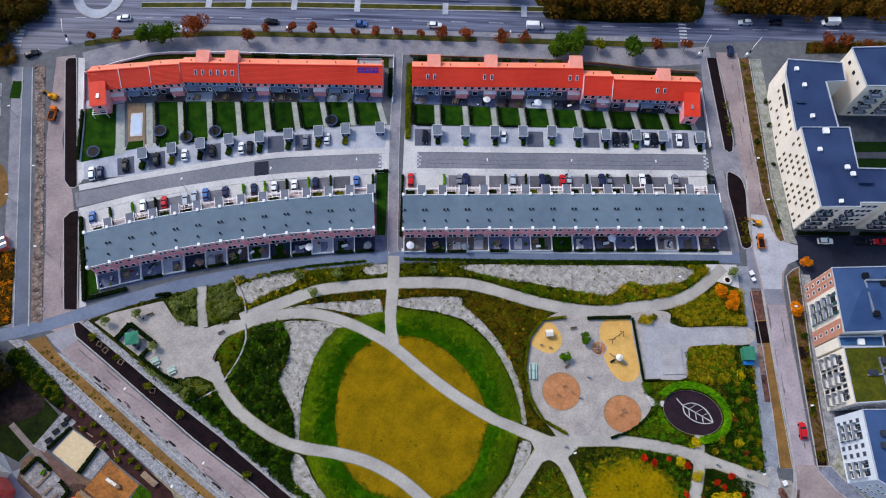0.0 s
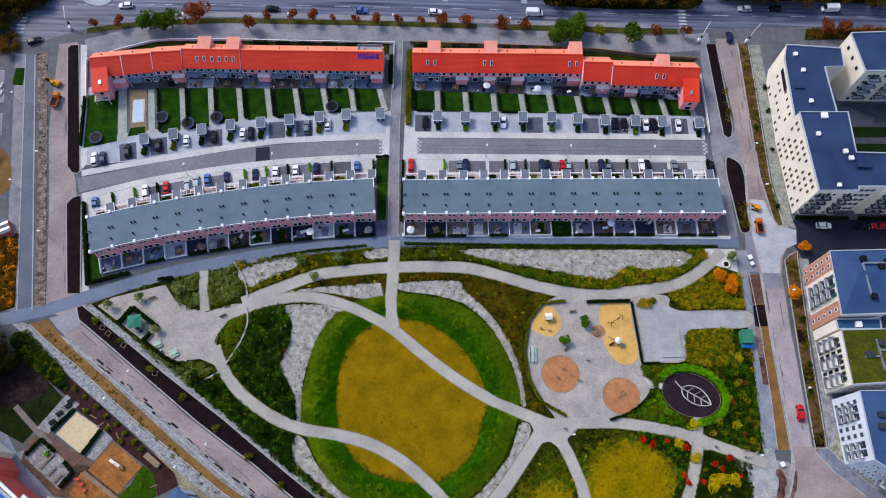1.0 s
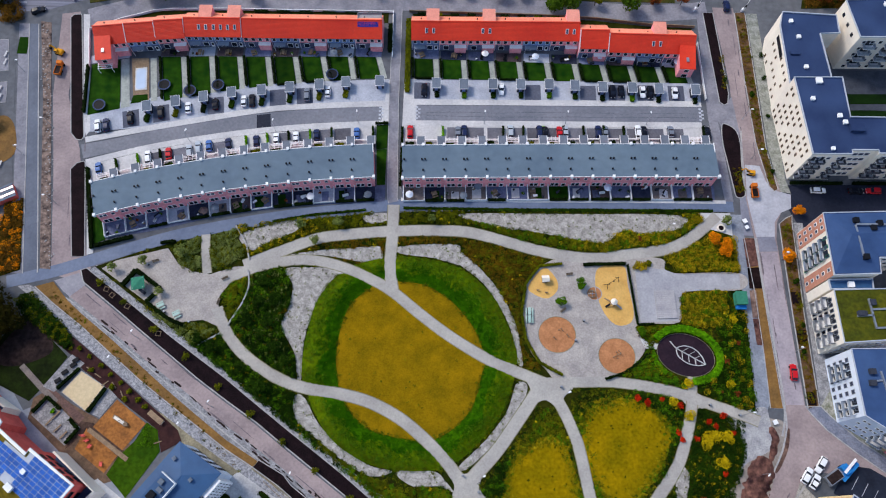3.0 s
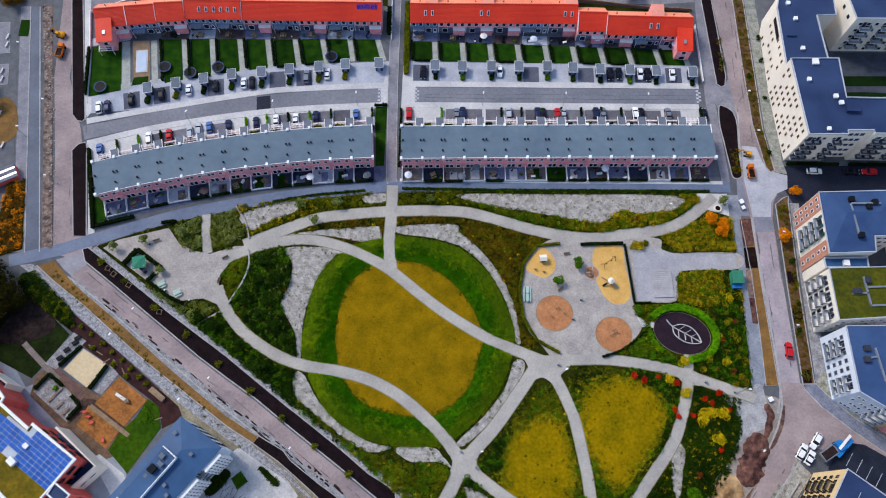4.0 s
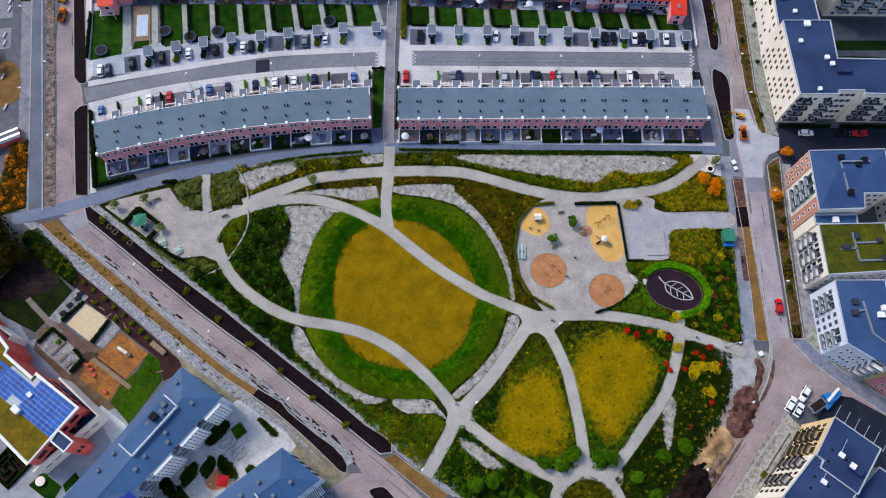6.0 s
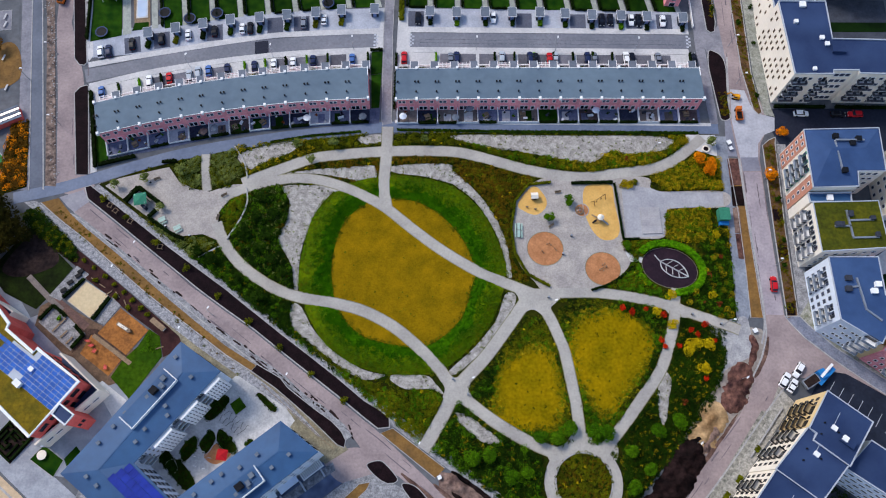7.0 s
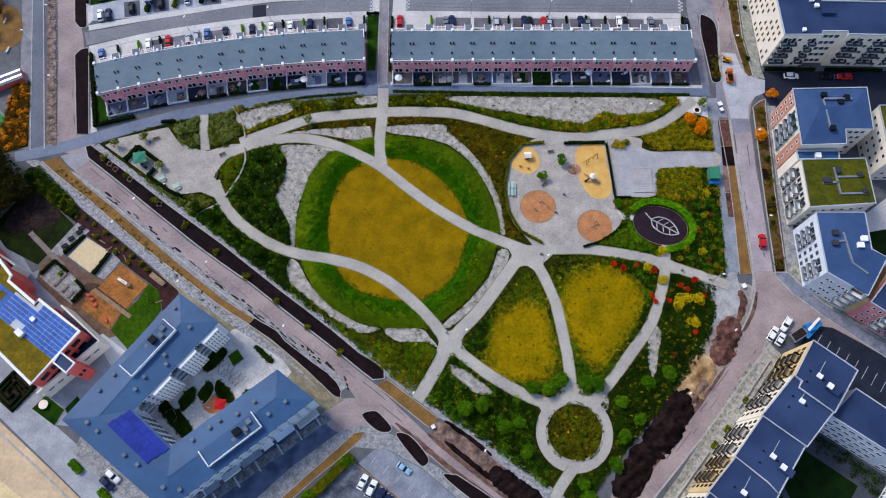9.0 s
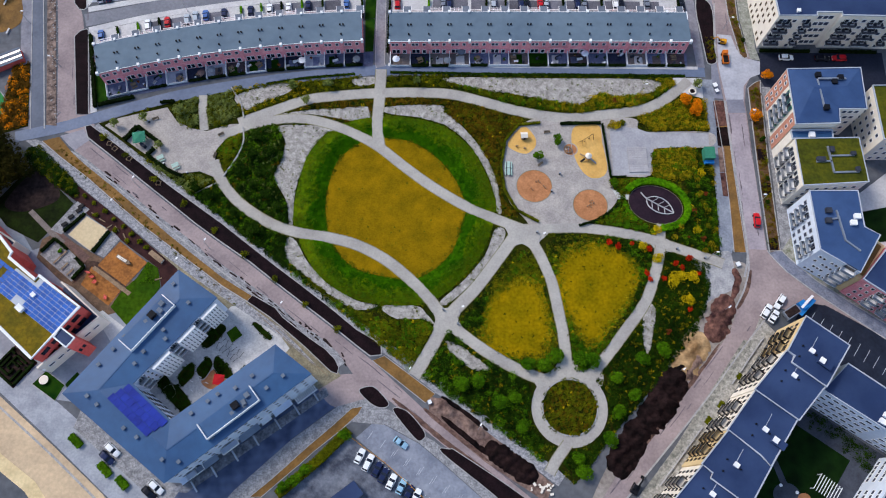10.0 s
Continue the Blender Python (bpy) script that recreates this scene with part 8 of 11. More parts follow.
slab("forecourt", [(104.5, -73), (100.5, -81), (87, -98), (66, -124), (72, -124), (80.5, -112.6), (94, -95), (108, -77)], 0.09, mat("mottled forecourt setts", S(182, 178, 172), S(124, 123, 118), coarse=1.0, fine=2.4, grain=0.3), "mottled sett forecourt before the flats", "forecourt", smooth=False)
slab("cobble_strip", [(99.4, -79.4), (102.2, -79.6), (95.0, -88.9), (86.6, -100), (78.1, -111.8), (69, -123), (67.4, -122), (77.6, -109.8), (85, -99.4)], 0.115, mat("mottled setts", S(170, 166, 158), S(104, 106, 100), coarse=0.7, fine=2.2, grain=0.35, bump=0.4), "mottled cobble strip with grass in the joints", "pavement", smooth=False)
wall_line("forecourt_wall", [(104.6, -78.6), (95.2, -91)], 0.6, 0.2, KERB, "low pale garden wall before the flats", "wall")
wall_line("forecourt_wall", [(86.6, -102.2), (75, -116.6)], 0.6, 0.2, KERB, "low pale garden wall before the flats", "wall")
for a, b in (((92.4, -95.6), (91.2, -97.2)), ((88.8, -99.6), (87.6, -101.2)), ((97.6, -88.4), (96.6, -89.6))):
    hedge(a, b, 1.1, 0.8, "small clipped olive hedge", LEAF_OLIVE)
slab("bay_parking", [(116.9, -68.7), (122.5, -69.3), (129.9, -73.5), (137.1, -77.9), (144.1, -81.9)] + [(150, -104), (120, -83), (112.4, -75.4)], 0.05, mat("dark blue bay asphalt", S(40, 46, 62), S(28, 32, 46), coarse=0.3, fine=1.4, grain=0.2, rough=0.5), "dark blue-grey asphalt bays beside the flats", "parking", smooth=False)
mk = Mesh()
for i in range(13):
    x, y = 117 + 2.2 * i, -74.6 - 1.6 * i
    mk.beam((x, y, 0.06), (x + 2.2, y + 3.2, 0.06), 0.14, 0.02)
structure("bay_marking", mk, WHITE_LINE, "white bay lines on dark asphalt", "road marking")

# courtyard building in the south-west
O = [(-47.1, -68.5), (-70.3, -100.0), (-43.1, -119.5), (-11.5, -93.5)]
I = [(-36.8, -75.2), (-54.3, -97.3), (-43.8, -105.7), (-20.7, -86.9)]
RG4 = [(-45.6, -75.9), (-61.8, -99), (-43.4, -112.4), (-20.4, -93.6)]
ub = thing("courtyard_building", "white courtyard building with a blue-grey sheet roof", "apartment building", "apartment houses")
part("wall", Mesh().prism(O + I[::-1], 0, 11.7), COOL_RENDER, ub)
EV, RD4 = 11.75, 12.35


def outset(p, q, d=0.35):
    v = Vector((p[0] - q[0], p[1] - q[1])).normalized() * d
    return (p[0] + v.x, p[1] + v.y, EV)


Oe, Ie = [outset(p, q) for p, q in zip(O, RG4)], [outset(p, q) for p, q in zip(I, RG4)]
Re = [(*p, RD4) for p in RG4]
for quad in [(Oe[i], Oe[i + 1], Re[i + 1], Re[i]) for i in range(3)] + [(Re[i], Re[i + 1], Ie[i + 1], Ie[i]) for i in range(3)] + [(Oe[0], Re[0], Ie[0]), (Oe[3], Ie[3], Re[3])]:
    rp = Mesh()
    n = len(quad)
    rp.v = list(quad) + [(x, y, z - 0.25) for x, y, z in quad]
    rp.f = [tuple(range(n)), tuple(range(2 * n - 1, n - 1, -1))] + [(i, (i + 1) % n, n + (i + 1) % n, n + i) for i in range(n)]
    part("roof_slope", rp, SLATE_ROOF, ub)
for i in range(3):
    part("ridge_cap", Mesh().beam(Re[i], Re[i + 1], 0.35, 0.12), SLATE_ROOF, ub)
facade(ub, I[1], I[0], 20, 4, z0=0.8, gap=2.8, w=0.7, h=1.4, pane=GREY_PANE)
va, vb = Vector(I[1]), Vector(I[0])
for f0, f1 in ((0.2, 0.4), (0.5, 0.7), (0.78, 0.96)):
    p, q = va.lerp(vb, f0), va.lerp(vb, f1)
    n_ = Vector(((q - p).y, -(q - p).x)).normalized() * 1.3
    part("bay", Mesh().prism([tuple(p), tuple(p + n_), tuple(q + n_), tuple(q)], 0, 11.2), WHITE, ub)
    facade(ub, p + n_, q + n_, 6, 4, z0=0.6, gap=2.75, w=0.42, h=2.1, margin=0.2, pane=GREY_PANE)
balconies(ub, I[1], I[0], (0.07, 0.45, 0.74), 3, z0=2.8, gap=2.8, w=2.2, d=1.0, rail=FROSTED)
facade(ub, I[2], I[1], 5, 4, z0=0.8, gap=2.8, w=1.1, h=1.6, frame_mat=DARK_METAL)
facade(ub, O[2], O[3], 14, 4, z0=0.8, gap=2.8, w=1.1, h=1.5, pane=GREY_PANE)
facade(ub, O[3], I[3], 4, 4, z0=0.8, gap=2.8, w=1.1, h=1.5, frame_mat=DARK_METAL)
facade(ub, I[0], O[0], 4, 4, z0=0.8, gap=2.8, w=1.1, h=1.5, frame_mat=DARK_METAL)
balconies(ub, O[2], O[3], (0.12, 0.36), 1, z0=2.8, gap=2.8, w=4.6, d=1.5, rail=WHITE)
va, vb = Vector(O[2]), Vector(O[3])
for f0, hw, dp, cov in ((0.07, 2.0, 1.5, COOL_RENDER), (0.2, 3.0, 1.7, FROSTED), (0.36, 2.2, 1.4, COOL_RENDER), (0.5, 2.8, 1.8, FROSTED), (0.62, 1.4, 1.5, WHITE), (0.74, 2.6, 1.7, COOL_RENDER)):
    cpy = part("canopy", Mesh().box(-hw, hw, -dp, 0, 3.1, 3.2), cov, ub)
    p = va.lerp(vb, f0)
    cpy.matrix_basis = pose(p.x, p.y, 0, 0, 0, math.degrees(math.atan2(vb.y - va.y, vb.x - va.x)))
    part("canopy_rim", Mesh().box(-hw, hw, -dp - 0.08, -dp, 3.0, 3.28), SHED_WALL, cpy)
pgl = part("entrance_pergola", Mesh().box(-3.0, 3.0, -2.4, -2.25, 3.3, 3.5).box(-3.0, 3.0, -0.15, 0, 3.3, 3.5), WHITE, ub)
p = va.lerp(vb, 0.9)
pgl.matrix_basis = pose(p.x, p.y, 0, 0, 0, math.degrees(math.atan2(vb.y - va.y, vb.x - va.x)))
for k in range(12):
    part("slat", Mesh().box(-2.9 + 0.5 * k, -2.7 + 0.5 * k, -2.5, 0.0, 3.5, 3.62), WHITE, pgl)
slab("terrace", [(-45.4, -121.4), (-41.4, -121.8), (-32.5, -115.2), (-20.2, -105.9), (-8.4, -97), (-9.2, -95), (-43, -119.8)], 0.11, mat("stone terrace strip", S(140, 142, 150), S(84, 88, 98), coarse=0.6, fine=2.0, grain=0.35, bump=0.4), "mottled stone terraces along the flats", "terrace", smooth=False)
for f0 in (0.06, 0.2, 0.35, 0.5, 0.66, 0.8, 0.94):
    p = va.lerp(vb, f0) + Vector((0.6, -0.8)) * 2.9
    tw = thing("terrace_wall", "low grey stone wall between terraces", "wall", "terrace walls", pose(p.x, p.y, 0.1, 0, 0, -53))
    part("wall", Mesh().box(-1.4, 1.4, -0.15, 0.15, 0, 0.8), KERB, tw)
    part("coping", Mesh().box(-1.5, 1.5, -0.2, 0.2, 0.8, 0.87), COPING, tw)
for (cx_, cy_, rz) in ((-52.4, -82.4, 53), (-29.8, -103.4, 40)):
    ph = part("plant_tray", Mesh().box(-7.2, 7.2, -2.1, 2.1, 11.6, 12.75), SLATE_ROOF, ub)
    ph.matrix_basis = pose(cx_, cy_, 0, 0, 0, rz)
    part("tray_rim", Mesh().box(-7.3, 7.3, -2.25, -2.05, 12.2, 13.5), WHITE, ph)
    part("tray_rim", Mesh().box(-7.4, -7.2, -2.25, 2.2, 12.2, 13.5), WHITE, ph)
    part("tray_rim", Mesh().box(7.2, 7.4, -2.25, 2.2, 12.2, 13.5), WHITE, ph)
    part("cooling_unit", Mesh().box(1.2, 3.0, -0.4, 1.2, 12.75, 14.0), DARK_METAL, ph)
    part("cooling_unit", Mesh().box(3.6, 4.6, -0.9, 0.4, 12.75, 13.6), SHED_ROOF, ph)
    part("cooling_unit", Mesh().box(5.0, 6.2, 0.2, 1.4, 12.75, 13.4), SHED_ROOF, ph)
RV = random.Random(4)
for i in range(3):
    for side in (O, I):
        for k in range(7):
            t, s = (k + 0.5 + RV.uniform(-0.3, 0.3)) / 7, RV.choice([0.3, 0.55, 0.62])
            p = lerp(lerp(side[i], side[i + 1], t), lerp(RG4[i], RG4[i + 1], t), s)
            if side is I and i == 1 or RV.random() < 0.25:
                continue
            z = EV + (RD4 - EV) * s
            roof_box(ub, p[0], p[1], z - 0.1, 0.75, 0.75, 0.7, SHED_ROOF, 45, "roof_vent")
sa = thing("roof_solar_array", "deep blue solar panels on the sheet roof", "solar panel")
along = (Vector(I[2]) - Vector(I[1])).normalized()
out = Vector((along.y, -along.x))
sp = Mesh().box(-0.84, 0.84, -0.92, 0.92, 0, 0.06).data("panel", SOLAR_DARK)
for r in range(3):
    for c in range(8):
        p = Vector(I[1]) + along * (1.72 * c + 0.3 - 0.5 * r) + out * (1.2 + 1.9 * r)
        o = part("panel", sp, None, sa)
        o.matrix_basis = pose(p.x, p.y, EV + 0.1 * (1.2 + 1.9 * r) + 0.22, -5.7, 0, math.degrees(math.atan2(along.y, along.x)))
slab("gravel_margin", [(-60, -59), (-48.4, -69.4), (-36.6, -77), (-21, -88.4), (-11, -95.6), (-5.6, -92), (-9, -88), (-30, -73.4), (-46, -65)], 0.044, mat("yellowish fine gravel", S(150, 142, 118), S(112, 106, 92), coarse=0.5, fine=2.2, grain=0.3), "yellowish gravel margin of the flats", "ground", smooth=False)
slab("courtyard", [I[0], I[1], I[2], I[3], (-19.6, -85.2), (-22.6, -81.6), (-33.2, -73.8), (-36.0, -74.4)], 0.05, mat("court slabs", S(198, 197, 197), S(160, 160, 164), coarse=0.3, fine=2.0, grain=0.18), "pale paved courtyard with planted islands", "courtyard", smooth=False)
slab("court_floor", [(-41.5, -94.4), (-38.1, -91.2), (-34.6, -93.6), (-38.2, -96.4)], 0.075, RUBBER, "terracotta paved seat corner", "terrace")
slab("courtyard_lawn", [(-36.6, -81.6), (-34.2, -79.6), (-32, -82.2), (-34.6, -84.4)], 0.3, MEADOW_GREEN, "square raised lawn with a white kerb", "lawn", smooth=False, kerb=0.3)
for pts in ([(-47.5, -93), (-44.5, -89.6), (-43.4, -92.4), (-46, -96)], [(-43, -91.4), (-40.4, -88.2), (-39, -90.4), (-41, -94)], [(-38.6, -88), (-36.8, -88.6), (-33.4, -92.4), (-35.2, -93.6), (-38.6, -91)], [(-42.6, -84), (-39, -79.4), (-36.6, -80.8), (-40.6, -85.8)],
            [(-50.6, -97.2), (-47.4, -95.6), (-42.6, -101), (-44.6, -103)], [(-53, -94.6), (-51.4, -92.4), (-47.6, -97.4), (-49.4, -98.8)], [(-29.8, -79.4), (-28.8, -78.6), (-24.6, -82.2), (-25.4, -83.2)], [(-31.6, -91.6), (-30.2, -90.2), (-27.4, -91.6), (-29, -93)]):
    slab("planted_island", pts, 0.18, UNDER, "dark planted courtyard island", "bed", kerb=0.15)
    planting("undergrowth", curve(pts, True), LEAF_DARK, "dark courtyard shrubs", 2.4, (0.3, 0.6), (0.4, 1.0), 16, 0.32)
cp = thing("courtyard_parasol", "bright red square parasol over a seat", "parasol", "", pose(-36.4, -94.2, 0.05, 0, 0, 40))
part("canopy", Mesh().cyl(0, 0, 2.2, 2.9, 1.9, 0.1, 4), mat("red canvas", S(190, 30, 40), S(170, 24, 34), fine=3, grain=0.1), cp)
part("pole", Mesh().cyl(0, 0, 0, 2.3, 0.05, 0.05, 6), METAL, cp)
for k in range(14):
    bs = thing("bicycle_stand", "dark metal bicycle stand in a courtyard", "bicycle stand", "bicycle stands", pose(-39.2 + 0.52 * k + 0.8 * (k % 2), -84.4 - 0.36 * k + 1.6 * (k % 2), 0.05, 0, 0, 40 + 17 * (k % 3)))
    part("hoop", Mesh().beam((-0.8, 0, 0), (-0.8, 0, 0.85), 0.08).beam((0.8, 0, 0), (0.8, 0, 0.85), 0.08).beam((-0.84, 0, 0.85), (0.84, 0, 0.85), 0.08), DARK_METAL, bs)
pl = thing("courtyard_gazebo", "round slatted courtyard gazebo", "gazebo", "", pose(-41.6, -95.6, 0.05))
for k in range(14):
    a = k * 0.42 + 0.3
    part("rib", Mesh().beam((0.5 * math.cos(a), 0.5 * math.sin(a), 2.6), (2.2 * math.cos(a), 2.2 * math.sin(a), 2.2), 0.07), METAL, pl)
for k in range(5):
    a = k * 1.2 + 0.3
    part("post", Mesh().cyl(2.1 * math.cos(a), 2.1 * math.sin(a), 0, 2.25, 0.07, 0.07, 6), WHITE, pl)

# school building in the west
WP = [(-130, -30), (-94.1, -60.7), (-90.0, -65.0), (-90.4, -66.4), (-82.5, -72.1), (-81.9, -70.9), (-70.2, -78.7), (-79.4, -91.9), (-112, -66.0), (-140, -44)]
sb = block("school_building", "red-panelled school with solar panels and a mossy roof", WP[::-1], 12.0, RED_PANEL, SEDUM_GOLD, group="", parapet=0.5, coping=WHITE)
facade(sb, (-79.4, -91.9), (-70.2, -78.7), 4, 2, z0=5.2, gap=3.5, w=2.4, h=1.7, frame_mat=DARK_METAL)
facade(sb, (-70.2, -78.7), (-81.9, -70.9), 4, 2, z0=5.2, gap=3.5, w=1.8, h=1.7, frame_mat=DARK_METAL)
# the white ground storey stands out under it as a wedge, with a sunk dark terrace
WEDGE = [(-78.8, -71.0), (-67.5, -79.9), (-80.5, -93.4)]
part("ground_storey", Mesh().ribbon(WEDGE, 0.5, 0, 7.0), WHITE_RENDER, sb)
part("terrace_floor", Mesh().prism(WEDGE[::-1], 0.1, 5.0), NAVY_ROOF, sb)
facade(sb, (-80.3, -93.6), (-67.3, -80.1), 6, 1, z0=3.4, w=1.9, h=1.0, pane=GREY_PANE)
part("low_wing", Mesh().ribbon([(-99.0, -57.0), (-92.4, -60.9), (-93.6, -63.0)], 0.4, 0, 8.0), WHITE_RENDER, sb)
part("low_roof", Mesh().prism([(-93.6, -63.0), (-92.4, -60.9), (-99.0, -57.0), (-99.6, -59.0)], 0.1, 7.2), NAVY_ROOF, sb)
BAY = [(-74.9, -86.6), (-71.4, -89.0), (-69.8, -86.6), (-73.6, -84.1)]
by = part("bay_box", Mesh().prism(BAY, 0, 12.2), RED_PANEL, sb)
part("bay_rim", Mesh().ribbon(BAY, 0.4, 12.2, 12.7, True), WHITE, by)
part("bay_roof", Mesh().prism(BAY, 12.2, 12.3), NAVY_ROOF, by)
facade(by, (-71.4, -89.0), (-69.8, -86.6), 2, 1, z0=5.2, gap=3.6, w=0.7, h=1.5, frame_mat=DARK_METAL, margin=0.2)
ss = thing("roof_solar_array", "rows of pale blue solar panels on the school roof", "solar panel")
pm = Mesh().box(-0.74, 0.74, -0.47, 0.47, 0, 0.07).data("panel", SOLAR)
ux, uy = Vector((11.7, -7.8)).normalized(), Vector((-7.8, -11.7)).normalized()
q0 = Vector((-71.0, -79.6))
deck = Mesh()
for k0, k1, v in ((0.2, 13.2, -0.75), (13.2, 20.0, 0.7)):
    deck.prism([tuple(q0 - ux * k0 + uy * 7.7), tuple(q0 - ux * k1 + uy * 7.7), tuple(q0 - ux * k1 + uy * v), tuple(q0 - ux * k0 + uy * v)], 11.99, 12.04)
part("array_deck", deck, COPING, ss)
for r in range(8):
    for c in range(24):
        p = q0 - ux * (1.62 * c + 1.2) + uy * (1.06 * r - 0.25)
        if (c in (7, 8) and r > 5) or (c > 6 and r < 2) or (c == 13 and r > 2):
            continue
        o = part("panel", pm, None, ss)
        o.matrix_basis = pose(p.x, p.y, 12.06, 0, 0, math.degrees(math.atan2(ux.y, ux.x)))
roof_box(sb, -84.6, -79.6, 12, 1.9, 1.4, 1.0, WHITE, -38)
roof_box(sb, -82.2, -76.0, 12, 1.1, 1.0, 0.6, WHITE, -38)


# ---- playground and park furniture ----
def pit(name, pts, material, label, top=0.135, rim=0.18):
    ob = slab(name, pts, top, material, label, "play area")
    part("rim", Mesh().ribbon(curve(pts, True), rim, 0, top + 0.06, True), EDGING if rim < 0.15 else KERB, ob)
    return ob


def ellipse(cx, cy, rx, ry, turn=0.0, n=16):
    c, s = math.cos(radians(turn)), math.sin(radians(turn))
    return [(cx + rx * math.cos(a) * c - ry * math.sin(a) * s, cy + rx * math.cos(a) * s + ry * math.sin(a) * c) for a in (6.28319 * i / n for i in range(n))]


pit("sandpit", [(41.6, -18.4), (45, -21.3), (45.4, -24.6), (42.8, -27.2), (39.4, -26.5), (37.2, -24)], SAND, "rounded sandpit of yellow sand")
pit("sandpit", [(56.6, -18.0), (63.6, -17.3), (64.6, -23), (65.7, -30.6), (64.2, -33.7), (60.6, -34.1), (57.5, -30.8), (55.6, -24.3)], SAND, "large sandpit of yellow sand")
pit("play_floor", ellipse(44.8, -37.1, 4.95, 4.9), RUBBER, "round terracotta rubber play floor", 0.15, 0.14)
pit("play_floor", ellipse(60.4, -42.4, 4.8, 4.7), RUBBER, "round terracotta rubber play floor", 0.15, 0.14)
pit("play_floor", ellipse(55.2, -25.4, 2.0, 1.9), RUBBER, "small round rubber play floor", 0.15, 0.25)
pit("play_floor", ellipse(78.6, -41.7, 7.6, 5.6, -14, 24), RUBBER_DARK, "oval dark plum rubber play floor", 0.14, 0.1)
# leaf-shaped climbing beam
lf = thing("leaf_climber", "pale leaf-shaped balancing frame on the dark play floor", "play equipment", "", pose(79.6, -41.9, 0.14, 0, 0, -27) @ Matrix.Diagonal((1.02, 1.02, 1, 1)))
tip_b = (4.4, -0.2)
up_line = curve([(-3.9, 0.2), (-2.2, 1.75), (0.4, 2.2), (2.8, 1.3), tip_b])
lo_line = curve([(-3.9, 0.2), (-2.6, -1.5), (0.2, -2.1), (2.8, -1.4), tip_b])
part("upper_rim", Mesh().ribbon(up_line, 0.17, 0, 0.4), PAVING, lf)
part("lower_rim", Mesh().ribbon(lo_line, 0.17, 0, 0.4), PAVING, lf)
part("midrib", Mesh().ribbon(curve([(-6.0, 1.1), (-3.9, 0.2), (0, 0), tip_b]), 0.17, 0, 0.42), PAVING, lf)
for x in (-2.2, -0.4, 1.4):
    part("vein", Mesh().ribbon([(x, 0.05), (x + 1.1, 1.75 - 0.1 * max(x + 2, 0))], 0.12, 0, 0.38), PAVING, lf)
    part("vein", Mesh().ribbon([(x, 0.0), (x + 0.9, -1.75 + 0.1 * max(x + 2, 0))], 0.12, 0, 0.38), PAVING, lf)

ph = thing("play_house", "small timber play house on the sand", "play house", "", pose(41.9, -22.0, 0.13, 0, 0, 6))
part("wall", Mesh().box(-0.8, 0.8, -0.7, 0.7, 0, 1.4), WOOD, ph)
for s in (-1, 1):
    part("roof", Mesh().beam((0, -0.5 * s - 0.42 * s, 1.45), (0, 0.04 * s, 1.95), 2.0, 0.08), WHITE_RENDER, ph)
part("door", Mesh().box(-0.3, 0.3, -0.74, -0.7, 0, 1.0), DARK_METAL, ph)
for x, y in ((39.9, -25.0), (42.2, -25.6)):
    sr = thing("spring_rider", "small spring rider on the sand", "play equipment", "spring riders", pose(x, y, 0.13))
    part("spring", Mesh().cyl(0, 0, 0, 0.4, 0.12, 0.12, 8), DARK_METAL, sr)
    part("seat", Mesh().box(-0.4, 0.4, -0.12, 0.12, 0.4, 0.75), WOOD, sr)
cf = thing("climbing_tower", "timber climbing tower with a silver slide on the sand", "play equipment", "", pose(60.0, -28.2, 0.13, 0, 0, -24) @ Matrix.Scale(0.7, 4))
for x in (-0.9, 0.9):
    for y in (-0.9, 0.9):
        part("post", Mesh().cyl(x, y, 0, 3.0, 0.09, 0.09, 8), WOOD, cf)
part("platform", Mesh().box(-1, 1, -1, 1, 1.4, 1.5), WOOD, cf)
part("roof", Mesh().cyl(0, 0, 3.0, 3.9, 1.4, 0.1, 8), WHITE_RENDER, cf)
part("slide", Mesh().beam((1.0, 0, 1.5), (4.0, -0.4, 0.2), 0.6, 0.08), METAL, cf)
part("ramp", Mesh().beam((-1.0, 0, 1.45), (-3.6, 0.8, 0.1), 0.5, 0.08), WOOD, cf)
part("net", Mesh().beam((-0.9, -1.0, 1.4), (-2.0, -2.4, 0.1), 0.8, 0.05), DARK_METAL, cf)
sw = thing("swing_set", "dark steel swing frame on the sand", "swing", "", pose(60.0, -22.4, 0.13, 0, 0, 35))
part("crossbar", Mesh().beam((-1.9, 0, 2.2), (1.9, 0, 2.2), 0.1), DARK_METAL, sw)
for x in (-1.9, 1.9):
    for y in (-0.8, 0.8):
        part("leg", Mesh().beam((x, y, 0), (x, 0, 2.2), 0.09), DARK_METAL, sw)
for x in (-0.8, 0.8):
    part("seat", Mesh().box(x - 0.25, x + 0.25, -0.12, 0.12, 0.45, 0.5), DARK_METAL, sw)
    part("chain", Mesh().beam((x, 0, 0.5), (x, 0, 2.2), 0.04), DARK_METAL, sw)
cr = thing("carousel", "pale timber climbing ring on the round play floor", "play equipment", "", pose(54.6, -25.6, 0.15))
part("hub", Mesh().cyl(0, 0, 0, 0.9, 0.2, 0.2, 8), METAL, cr)
part("disc", Mesh().ribbon([(1.0 * math.cos(a * 0.5236), 1.0 * math.sin(a * 0.5236)) for a in range(12)], 0.3, 0.2, 0.4, True), WOOD, cr)
for k in range(4):
    part("arm", Mesh().beam((0, 0, 0.7), (math.cos(k * 1.5708), math.sin(k * 1.5708), 0.4), 0.08), METAL, cr)
